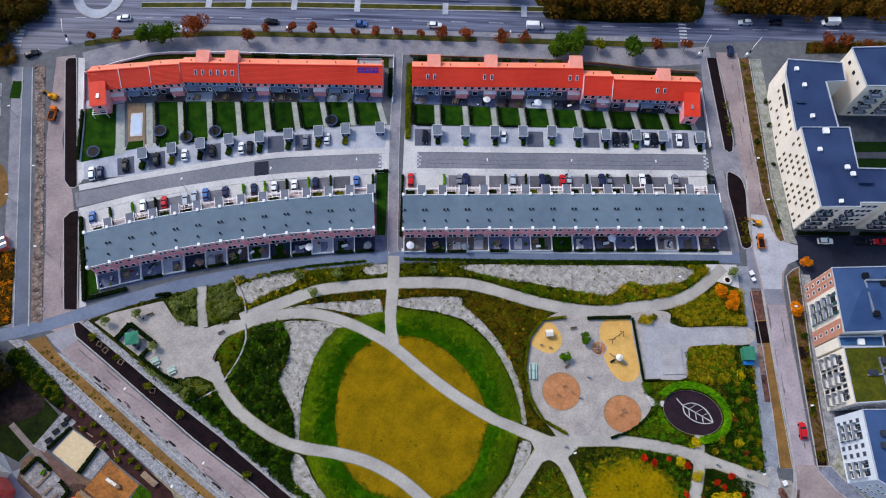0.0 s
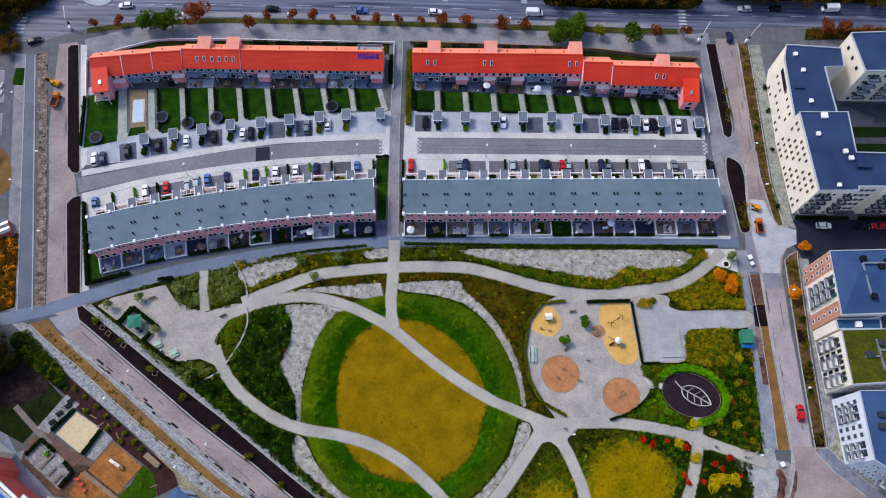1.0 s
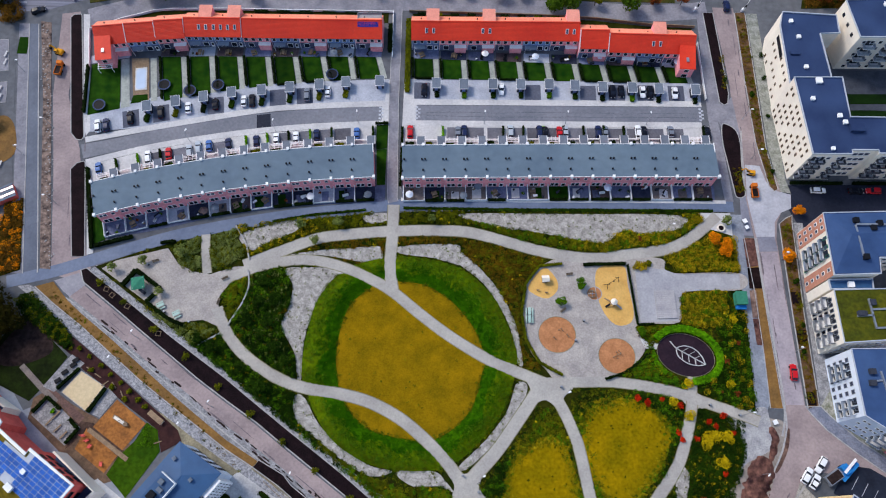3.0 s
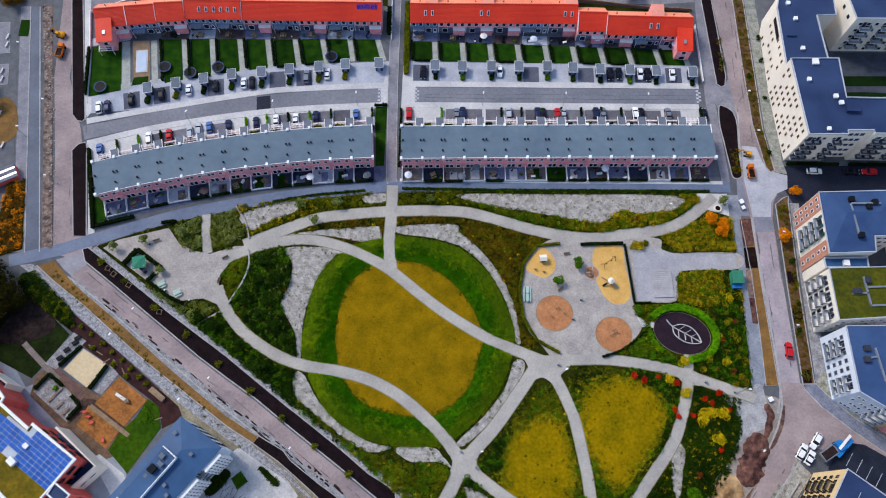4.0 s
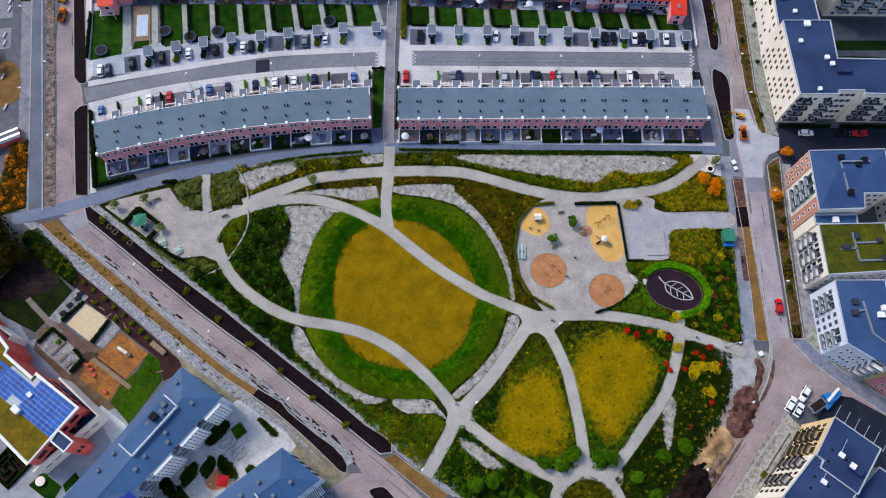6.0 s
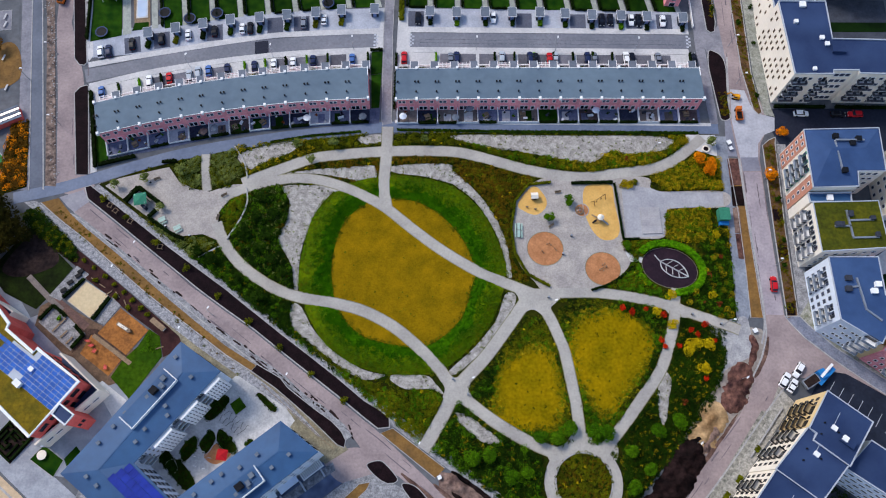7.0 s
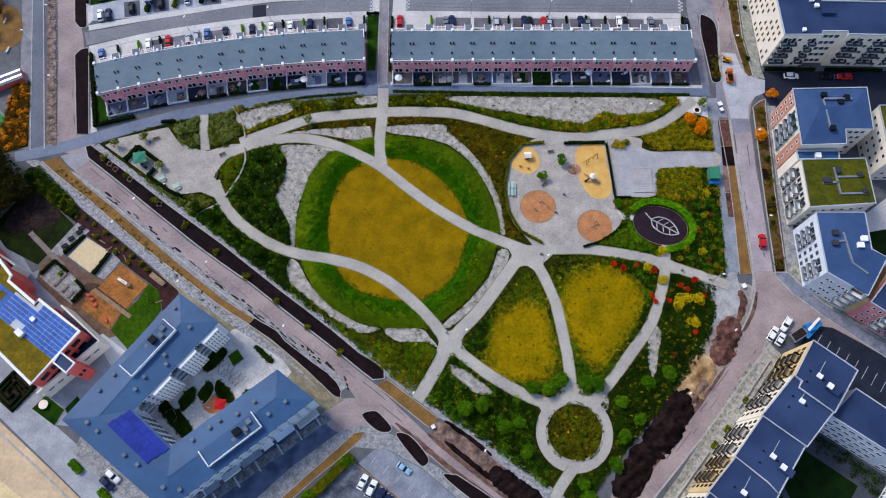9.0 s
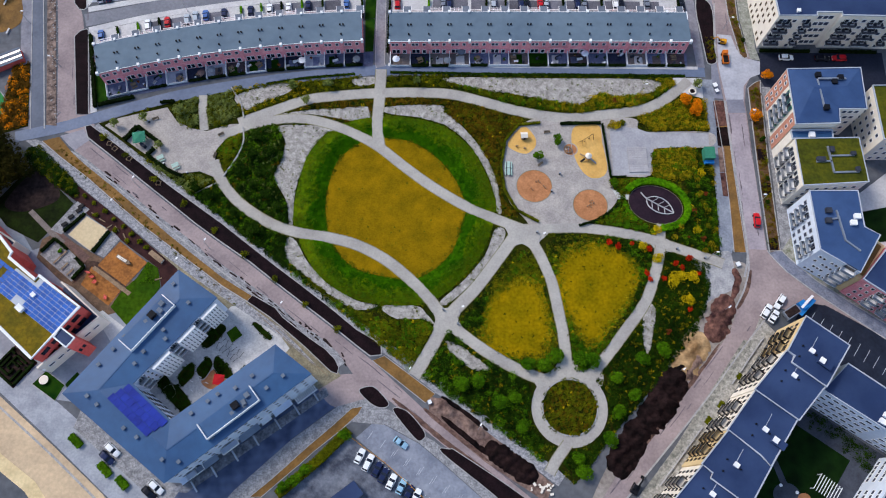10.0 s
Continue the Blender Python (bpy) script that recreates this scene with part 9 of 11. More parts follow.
for (x, y, k) in ((45.8, -36.0, 3), (47.3, -37.6, 2), (43.8, -38.4, 2), (60.8, -41.6, 5), (60.0, -43.0, 3)):
    pp = thing("play_posts", "cluster of low brown timber play posts", "play equipment", "play posts", pose(x, y, 0.15))
    for j in range(k):
        part("post", Mesh().cyl(0.55 * math.cos(j * 1.4), 0.55 * math.sin(j * 1.4), 0, 0.35 + 0.15 * j, 0.16, 0.16, 8), WOOD, pp)


def picnic(x, y, rz):
    t = thing("picnic_table", "pale green picnic table with two benches", "table", "picnic tables", pose(x, y, 0.125, 0, 0, rz))
    m = mat("pale green paint", S(176, 202, 194), S(160, 188, 180), fine=3, grain=0.1) if "pale green paint" not in bpy.data.materials else bpy.data.materials["pale green paint"]
    part("tabletop", Mesh().box(-1.0, 1.0, -0.4, 0.4, 0.7, 0.78), m, t)
    for s in (-0.85, 0.85):
        part("bench", Mesh().box(-1.0, 1.0, s - 0.18, s + 0.18, 0.4, 0.47), m, t)
    for s in (-0.7, 0.7):
        part("leg_frame", Mesh().beam((s, -0.85, 0.42), (s, 0.85, 0.42), 0.08).beam((s, -0.6, 0), (s, -0.2, 0.72), 0.08).beam((s, 0.6, 0), (s, 0.2, 0.72), 0.08), DARK_METAL, t)


picnic(-61.2, -32.1, 30), picnic(-56.6, -34.4, 30), picnic(37.5, -31.0, 90), picnic(37.5, -33.2, 90)
for x, y, rz in ((-45.9, -30.6, 80), (46.6, -30.4, 40), (66.8, -36.4, 60), (-45.0, -24.0, 30), (48.6, -20.2, 10), (-64.5, -19.6, 20)):
    b = thing("park_bench", "dark slatted park bench", "bench", "park benches", pose(x, y, 0.125, 0, 0, rz))
    part("seat", Mesh().box(-0.9, 0.9, -0.22, 0.22, 0.4, 0.47), WOOD, b)
    part("backrest", Mesh().box(-0.9, 0.9, 0.22, 0.28, 0.5, 0.9), WOOD, b)
    for s in (-0.7, 0.7):
        part("leg", Mesh().box(s - 0.05, s + 0.05, -0.2, 0.25, 0, 0.4), DARK_METAL, b)
for x, y in ((-53.0, -36.4), (-60.0, -33.8), (49.6, -38.6), (52.0, -33.2), (83.6, -54.6), (91.0, -57.0), (20.2, -73.6), (24.2, -77.4), (-66.4, -20.6), (45.4, -51.0)):
    b = thing("litter_bin", "small dark litter bin on a post", "bin", "litter bins", pose(x, y, 0.12))
    part("body", Mesh().cyl(0, 0, -0.1, 0.95, 0.26, 0.3, 10), DARK_METAL, b)
    part("lid", Mesh().cyl(0, 0, 0.95, 1.05, 0.32, 0.2, 10), METAL, b)
# stage and pavilion
dk = thing("timber_deck", "low grey timber deck on the plaza", "deck", "", pose(74.4, -28.0, 0.12, 0, 0, 3))
for i in range(14):
    part("plank", Mesh().box(-2.7, 2.7, -3.9 + 0.56 * i, -3.37 + 0.56 * i, 0, 0.32), WOOD_GREY, dk)
pv = thing("green_pavilion", "green-roofed park pavilion behind a clipped hedge", "pavilion", "", pose(-67.6, -26.6, 0.12, 0, 0, -33))
part("roof", Mesh().cyl(0, 0, 2.3, 2.75, 2.5, 0.4, 4), GREEN_TENT, pv)
for x, y in ((-1.9, 0), (1.9, 0), (0, -1.9), (0, 1.9)):
    part("post", Mesh().cyl(x, y, 0, 2.5, 0.08, 0.08, 6), METAL, pv)
part("back_wall", Mesh().box(-1.6, 1.6, 1.2, 1.3, 0, 2.2), GREEN_TENT, pv)
part("counter", Mesh().box(1.0, 2.6, -1.4, -0.6, 0, 1.6), SHED_WALL, pv)
bx = thing("green_kiosk", "teal-green roofed kiosk with a blue tarpaulin", "kiosk", "", pose(94.3, -26.2, 0.1, 0, 0, 2))
part("wall", Mesh().box(-1.4, 1.4, -1.7, 1.7, 0, 2.3), GREEN_TENT, bx)
part("roof", Mesh().box(-1.5, 1.5, -1.8, 1.8, 2.3, 2.5), GREEN_TENT, bx)
part("tarpaulin", Mesh().box(-1.2, 1.4, -2.8, -1.8, 0, 1.2), BLUE_TARP, bx)
pr = thing("ring_planter", "round concrete planter with a small tree", "planter", "", pose(91.6, -5.4, 0.1))
part("bowl", Mesh().ribbon([(0.95 * math.cos(a * 0.5236), 0.95 * math.sin(a * 0.5236)) for a in range(12)], 0.4, 0, 0.6, True), WHITE_RENDER, pr)
part("soil", Mesh().cyl(0, 0, 0, 0.45, 0.8, 0.8, 12), SOIL, pr)
# low walls and clipped hedges
for pts in ([(-44, -8.5), (-40.7, -13.6), (-39.2, -18.2)], [(-39.2, -21.4), (-38.4, -25.4), (-39.4, -30.2), (-42.8, -37)], [(-44.5, -39.2), (-49.9, -42.5)]):
    w = thing("curved_wall", "pale curved concrete seat wall", "wall", "seat walls")
    part("wall", Mesh().ribbon(curve(pts), 0.34, 0, 0.5), KERB, w)
    part("coping", Mesh().ribbon(curve(pts), 0.4, 0.5, 0.56), KERB, w)


def hedge_line(pts, w, h, label, leaf=None):
    for a, b in zip(pts[:-1], pts[1:]):
        hedge(a, b, w, h, label, leaf, 0.08)


# low dark leaves added to draw the shadow band beside the walk
hedge_line([(2.4, -1.75), (34.2, -1.35), (73, -0.45), (90, -0.1)], 0.8, 0.3, "low dark leaf strip in place of a shadow band", LEAF_DARK)
hedge_line([(-34, -6.9), (-23.3, -4.6), (-8, -2.6)], 0.7, 0.3, "low dark leaf strip in place of a shadow band", LEAF_DARK)
hedge_line([(46.6, -17.2), (40.3, -18.1), (36.6, -23.2), (35.4, -31.5), (36.4, -38.7), (39.8, -44.7), (45.9, -47.9)], 0.7, 0.9, "clipped hedge round the playground", LEAF_OLIVE)
hedge_line([(52.5, -17.3), (64.2, -16.7)], 0.8, 0.9, "clipped dark hedge beside the sandpit")
hedge_line([(64.6, -17.0), (65.2, -22.4), (66.4, -33.8), (70.8, -33.5)], 0.5, 0.9, "clipped dark hedge beside the sandpit")
hedge_line([(57.1, -48.7), (61.9, -46.9), (66.6, -43.7), (69.8, -40.4)], 0.6, 0.8, "clipped hedge round the playground")
hedge_line([(-72.4, -26.9), (-69.3, -22.4), (-61.8, -27.6)], 1.1, 1.4, "clipped dark hedge round the pavilion")
hedge_line([(-63.4, -29.0), (-65.2, -31.2), (-58.8, -35.6), (-54.4, -37.4)], 0.9, 1.2, "clipped dark hedge round the picnic place")
oval = ellipse(78.6, -41.7, 8.9, 6.9, -14, 40)
hedge_line([oval[k % 40] for k in range(18, -9, -1)], 1.8, 1.1, "bright lime green hedge round the oval floor", LEAF_LIME)
hedge_line([oval[k] for k in range(22, 28)], 1.1, 0.7, "bright green hedge round the oval floor", LEAF_LIME)
hedge_line([(-64, -14.2), (-60, -13.6)], 0.8, 0.9, "clipped dark hedge beside the walk")


# ---- shrubs and trees ----
def shrub(name, label, leaf, R, H, count=130, size=0.34):
    t = thing(name, label, "shrub")
    part("stems", Mesh().cyl(0, 0, -0.1, 0.4, 0.08, 0.05, 5), BARK, t)
    part("crown", crown_mesh(leaf, R, H, 0.0, count, size, 5), leaf, t)
    return t


place(shrub("red_shrub", "small round bright red autumn shrub", LEAF_RED, 1.15, 1.2, 240, 0.28), [(65, -53.7), (67.6, -54.1), (71, -53.6), (76, -55.2), (74.8, -61.5), (75.6, -63.3), (79.6, -63.5), (83.1, -58.7), (84.6, -59.7), (87, -57.2), (89, -61.5), (86, -71.3)], "red shrubs", 0.1)
place(shrub("maroon_shrub", "small dark red autumn shrub", LEAF_MAROON, 1.0, 1.2), [(86.5, -51.2), (90.9, -51.8), (89.4, -43.2), (79.6, -78), (92.6, -38), (68.6, -9.6), (75, -8.6)], "maroon shrubs", 0.1)
place(shrub("yellow_shrub", "broad bright yellow autumn shrub", LEAF_YELLOW, 1.9, 1.7, 560, 0.28), [(78.1, -49.4), (78.4, -57.4), (74.3, -54.6), (81.9, -63.9), (82.9, -62.8), (85.4, -68.8), (89.6, -48.8), (92.1, -31.5), (83.8, -62.6), (87.4, -62.9)], "yellow shrubs", 0.1)
place(shrub("olive_shrub", "rounded olive green shrub", LEAF_OLIVE, 1.1, 1.2), [(90.6, -36), (91.8, -41), (93.6, -45.4), (86.6, -33.2), (92.6, -47.6), (85, -32), (69, -17.2), (70.4, -16.6), (81, -13), (77.6, -15.6), (84, -15.6), (80.4, -17), (63, -9.6), (66.6, -9)], "olive shrubs", 0.1)
place(make_tree("orange_maple", "small maple with bright orange autumn leaves", LEAF_ORANGE, 2.2, 2.6, 1.0, 1300, 0.26), [(88.8, -9.7), (92.1, -10.3), (91.0, -12.9), (114.0, -0.2), (108.3, -14.2)], "orange maples", 0.1)
place(shrub("golden_shrub", "low golden olive shrub at the plaza corner", LEAF_GOLD, 1.7, 1.3, 260), [(67.2, -17.5), (69.2, -17.0)], "golden shrubs", 0.1)
place(make_tree("plaza_tree", "small round green tree on the plaza", LEAF_MID, 1.6, 2.0, 0.9, 700, 0.3), [(51.8, -23.1), (46, -28.7), (67.4, -35.8)], "plaza trees", 0.12)
place(make_tree("plaza_tree", "small grey-green tree on the west plaza", LEAF_GREY, 1.6, 2.2, 1.2, 320, 0.36), [(-75.5, -22.0), (-67.6, -19.8), (-62, -28.4), (92.8, -3.6), (-57.6, -17.4), (-25.8, -7.9), (-15.4, -7.0), (10.6, -5.2), (-21.4, -12.6)], "grey trees", 0.12)
place(make_tree("bank_tree", "broad green young tree in the shrub bank", LEAF_MID, 2.7, 2.6, 0.9, 1500, 0.28), [(42.6, -88.2), (46.5, -88.4), (56.7, -85.5), (49.6, -84.9), (65.5, -90.1), (71.9, -85.7), (77.2, -83.0), (69.9, -95.1), (65.1, -98.7), (25.8, -92.9), (30.2, -92.5), (35.3, -98.1), (38.9, -96.7), (41.3, -103.8), (62.5, -106.1), (55.3, -110.5), (55.8, -114.5), (59, -86)], "bank trees", 0.1, (0.78, 1.08))
place(make_tree("thicket_tree", "dark green tree in the thicket", LEAF_DARK, 2.0, 2.6, 1.0, 420, 0.4), [(-33.6, -25), (-31, -29.6), (-35, -31), (-31.6, -36), (-34, -40), (-29.6, -43), (-26.6, -46.8), (-37.4, -35.4), (-46, -43.2), (-38, -48.6), (-31.4, -53.4), (-50, -40.6)], "thicket trees", 0.1)
# bushes of the dark diagonal bed
place(shrub("bed_shrub", "round young green shrub in a bare bed", LEAF_OLIVE, 1.2, 1.5), [(-78.2, -26.0), (-71.4, -31.4), (-62, -38.6), (-52.6, -45.8), (-43, -53.2), (-34, -60), (-25.2, -66.8), (-16.4, -73.4), (-7.4, -79.8)], "bed shrubs", 0.1)
for x, y, r in ((-76.4, -28.0, 20), (-70, -32.6, 10), (-60.6, -39.8, 30), (-74.6, -29.6, 0)):
    st = thing("tree_guard", "small square timber guard frame in a bed", "tree guard", "tree guards", pose(x, y, 0.12, 0, 0, r - 35))
    for a, b in (((-0.6, -0.6), (0.6, -0.6)), ((0.6, -0.6), (0.6, 0.6)), ((0.6, 0.6), (-0.6, 0.6)), ((-0.6, 0.6), (-0.6, -0.6))):
        part("rail", Mesh().beam((*a, 0.6), (*b, 0.6), 0.12), WOOD, st)
        part("stake", Mesh().beam((*a, 0), (*a, 0.75), 0.1), WOOD, st)
# weeds on the sand strips
planting("tuft", [(-94, -29), (-33.2, -75.6), (-32.2, -74.8), (-91, -28)], LEAF_RUST, "dry weeds on the sand strip", 0.5, (0.2, 0.6), (0.15, 0.4), 10, 0.28)
planting("tuft", [(-95, -28.6), (-33.6, -75.8), (-32.2, -74.8), (-91, -27.8)], LEAF_OLIVE, "green weeds on the sand strip", 0.12, (0.2, 0.6), (0.15, 0.5), 12, 0.3)
# street trees
mat_tree = leafy("deep green tree leaves", S(70, 96, 26), S(46, 72, 20))
place(make_tree("red_street_tree", "small street tree with red-brown autumn leaves", LEAF_MAROON, 1.5, 2.7, 1.4, 460, 0.34), [(-43.4, 72.0), (-35.4, 72.2), (-29, 72.5), (-23, 72.3), (-15.7, 71.9), (-9.4, 72.1), (-2.4, 72.2), (-96.2, 67.5), (-88.5, 68.2), (4.6, 72.2), (86.7, 70.4)], "red street trees", 0.1, (0.75, 1.25))
place(make_tree("rusty_street_tree", "rounded street tree with rusty autumn leaves", LEAF_MAROON, 2.4, 3.2, 1.5, 700, 0.38), [(11.3, 72.5), (18.4, 72.5), (30, 71.6), (37, 71.8), (77.7, 70.8), (131.1, 73.6), (137, 73.8), (144.2, 73.0)], "rusty street trees", 0.1, (0.85, 1.15))
place(make_tree("red_tree", "broad tree with dense red-brown leaves", LEAF_MAROON, 4.4, 5.6, 1.8, 1700, 0.46), [(-64.5, 71.6)], "red trees", 0.1, (1.0, 1.0))
place(make_tree("red_tree", "tree with dense red-brown leaves", LEAF_MAROON, 2.8, 4.2, 1.6, 900, 0.42), [(-48.9, 68.4)], "red trees", 0.1, (1.0, 1.0))
place(make_tree("green_street_tree", "broad green street tree", mat_tree, 3.2, 4.6, 1.8, 1100, 0.46), [(-79.4, 67.4), (-75.6, 67.9), (-72.4, 68.0), (48.4, 69.2), (51.2, 67.6), (46.8, 66.6), (53.0, 71.2), (69.7, 68.2)], "green street trees", 0.1, (1.0, 1.25))
place(make_tree("brown_tree", "large tree with brown and olive autumn leaves", LEAF_BROWN, 4.0, 6.0, 2.0, 900, 0.6), [(-122, 76), (-117, 82), (-127, 70), (-112, 87), (44, 87), (51, 88), (57, 86), (63, 87), (69, 85.6), (76, 87), (82, 86), (104, 88), (110, 87), (116, 89), (122, 87), (129, 88), (136, 87), (143, 88), (150, 87), (47, 84), (54, 84.6), (60, 83.4), (66, 84), (72, 83), (79, 83.4), (107, 85), (113, 84.6), (119, 85.4), (126, 85), (133, 85.6), (140, 85.2), (147, 85.6), (32, 88.6)] , "brown trees", 0.0, (0.7, 1.2))
place(make_tree("olive_tree", "tree with olive autumn leaves", LEAF_OLIVE, 2.6, 3.6, 1.6, 500, 0.5), [(59.6, 69.6), (53.6, 74.6), (-124, 66), (90, 92), (100, 87), (58, 88)], "olive trees", 0.1)
WOOD_DARK = leafy("dark autumn wood leaves", S(74, 58, 24), S(44, 42, 18))
for pts in ([(44, 82.5), (66, 81.6), (91, 82.6), (92, 100), (44, 100)], [(98, 86.4), (160, 87.4), (160, 102), (98, 102)], [(-140, 66), (-126, 64), (-119, 70), (-113.5, 76), (-116, 90), (-140, 92)]):
    planting("woodland", pts, WOOD_DARK, "dense dark brown autumn wood beyond the road", 0.16, (1.8, 3.4), (3.5, 8.0), 170, 0.75)
    planting("woodland", pts, LEAF_BROWN, "brown crowns in the autumn wood", 0.05, (1.8, 3.0), (4.5, 8.6), 170, 0.7)
planting("woodland", [(-128, 58), (-117.4, 57.6), (-119, 63.4), (-128, 65)], LEAF_BROWN, "brown and green roadside bushes", 0.5, (0.8, 1.6), (1.0, 2.6), 60, 0.5)
# dry plants of the east beds
for pts, d in (([(104.0, 67), (106.6, 67), (107.2, 22), (108.6, 9), (107.4, 9), (104.8, 23)], 0.5), ([(108.8, -4.5), (111.6, -2), (111.2, -29), (111.4, -53), (109.2, -53.6), (108.9, -29)], 0.6), ([(97.2, 40), (98.2, 40), (98.4, 52), (97.2, 52)], 0.7), ([(97.2, 6), (99.4, 6), (99.6, 14), (97.4, 14)], 0.7)):
    planting("bed_plants", pts, LEAF_RUST, "dry autumn plants in a street bed", d * 1.6, (0.3, 0.7), (0.3, 0.7), 14, 0.34)
    planting("bed_plants", pts, LEAF_OLIVE, "olive plants in a street bed", d * 0.6, (0.4, 0.9), (0.4, 1.0), 16, 0.36)
place(shrub("street_shrub", "round green shrub beside the street", LEAF_DARK, 1.2, 1.5), [(108.4, 12.6), (109.2, 31), (110.0, -40), (110.2, -20.6), (109.6, 44), (110.6, -33), (109.8, 52), (105.4, 38), (97.6, 43)], "street shrubs", 0.1)
planting("bed_plants", [(126, 71), (158, 72.4), (158, 75.6), (127, 74.2)], LEAF_BROWN, "brown hedge plants beside the road", 1.2, (0.6, 1.2), (0.8, 1.8), 24, 0.45)
# courtyard of the school, west
MULCH = mat("red-brown bark mulch", S(70, 44, 42), S(44, 28, 30), coarse=0.4, fine=1.6, grain=0.4, bump=0.6, spec=0.07)
CHIPS = mat("orange wood chips", S(172, 112, 56), S(126, 82, 44), coarse=0.3, fine=1.5, grain=0.3, bump=0.4)
slab("school_yard", [(-135, -34), (-106, -45), (-101, -49), (-92, -60.5), (-84, -57), (-74, -66), (-66.4, -76.4), (-62.6, -81), (-60, -90), (-70, -101), (-90, -99), (-140, -70)], 0.03, mat("cool school paving", S(158, 163, 174), S(130, 136, 148), coarse=0.2, fine=1.6, grain=0.15), "cool grey paved ground round the school", "pavement", smooth=False)
slab("mulch_bed", [(-97.2, -31.0), (-94, -33.2), (-70, -50.6), (-52, -64.4), (-50.6, -67.2), (-55.4, -70), (-57, -64.6), (-60, -62.5), (-66, -58.6), (-72, -54.2), (-79, -49.6), (-82.6, -46), (-90, -41)], 0.095, MULCH, "red-brown bark mulch bed with shrubs", "bed", smooth=False)
planting("undergrowth", [(-101, -31.2), (-96.1, -29.6), (-83.1, -41.2), (-82.8, -45.2), (-89.5, -40.9), (-98, -34.4)], LEAF_DARK, "thick hedge of mixed shrubs beside the walk", 2.6, (0.5, 1.0), (0.8, 1.8), 20, 0.42)
planting("undergrowth", [(-101, -31.2), (-96.1, -29.6), (-83.1, -41.2), (-82.8, -45.2), (-89.5, -40.9), (-98, -34.4)], LEAF_OLIVE, "olive shrubs in the mixed hedge", 0.8, (0.5, 1.0), (0.8, 1.8), 20, 0.42)
place(shrub("mulch_shrub", "rounded olive and orange shrub in bark mulch", LEAF_OLIVE, 1.0, 1.2), [(-80.6, -44.2), (-77.6, -46.4), (-74.2, -48.6), (-71.2, -50.8), (-68.4, -53), (-65.6, -55), (-63.2, -57.2), (-61, -58.8), (-76.4, -49.8), (-70.4, -54.2), (-66.6, -57)], "mulch shrubs", 0.06)
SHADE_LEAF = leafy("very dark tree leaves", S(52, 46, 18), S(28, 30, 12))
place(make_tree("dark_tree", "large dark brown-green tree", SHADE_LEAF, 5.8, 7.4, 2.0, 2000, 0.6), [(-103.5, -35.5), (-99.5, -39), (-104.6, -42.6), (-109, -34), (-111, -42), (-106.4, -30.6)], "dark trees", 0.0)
# shade over this lawn is put into its dark grass colour
slab("school_lawn", [(-97, -34.6), (-83.4, -46.5), (-88.0, -54.1), (-91.0, -58.2), (-100.4, -53.9), (-106, -48)], 0.055, mat("dark school grass, shade in the colour", S(32, 46, 12), S(14, 20, 8), coarse=0.25, fine=1.2, grain=0.3, bump=0.5, spec=0.07), "dark green school lawn", "lawn", smooth=False)
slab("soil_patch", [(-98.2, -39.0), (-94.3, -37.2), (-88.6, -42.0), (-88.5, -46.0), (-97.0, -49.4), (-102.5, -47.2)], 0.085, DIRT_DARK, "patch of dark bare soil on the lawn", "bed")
strip("school_path", [(-94.9, -49.1), (-87.8, -55.3), (-84, -58.3)], 1.5, 0.11, WOOD_DECK, "narrow grey-brown plank path over the lawn", "path", smooth=False)
slab("bench_pad", [(-82.4, -45.8), (-78.7, -48.1), (-85.1, -55.7), (-88.3, -54.3)], 0.12, COBBLE, "grey slab pad with dark benches", "terrace", smooth=False)
for x, y in ((-84.6, -52.8), (-83.2, -50.6), (-81.4, -48.6), (-81.0, -47.4)):
    bq = thing("block_bench", "dark square block bench on grey slabs", "bench", "block benches", pose(x, y, 0.12, 0, 0, 38))
    part("seat", Mesh().box(-0.8, 0.8, -0.5, 0.5, 0.15, 0.5), DARK_METAL, bq)
    part("foot", Mesh().box(-0.6, 0.6, -0.3, 0.3, 0, 0.15), KERB, bq)
slab("sand_court", [(-79.1, -50.1), (-72.5, -53.9), (-76.1, -60.3), (-83.1, -55.7)], 0.16, mat("pale court sand", S(218, 200, 164), S(202, 182, 146), fine=1.5, grain=0.1), "pale sand ball court", "play area", smooth=False, kerb=0.2)
hedge_line([(-84.4, -54.9), (-79.6, -49.4)], 0.7, 0.8, "dark hedge beside the ball court")
hedge_line([(-71.9, -54.4), (-75.4, -60.6)], 0.9, 0.9, "dark hedge beside the ball court")
slab("gravel_yard", [(-71.4, -54.2), (-68.7, -56.5), (-72.1, -61.9), (-75.0, -60.8)], 0.12, COBBLE, "grey gravel strip", "ground", smooth=False)
slab("brick_path", [(-87.2, -55.0), (-84.8, -55.4), (-76.0, -61.8), (-77.2, -63.6)], 0.10, mat("worn brick paving", S(120, 92, 84), S(92, 72, 70), coarse=0.4, fine=2.5, grain=0.25), "brown brick path beside the ball court", "path", smooth=False)
slab("wood_chip_yard", [(-68.6, -57.2), (-60.3, -63.0), (-65.1, -69.7), (-73.5, -64.2)], 0.12, CHIPS, "orange wood chip play yard", "play area", smooth=False)
slab("wood_chip_yard", [(-75.0, -64.6), (-66.2, -71.1), (-68.7, -75.3), (-77.1, -69.7)], 0.12, CHIPS, "orange wood chip play yard", "play area", smooth=False)
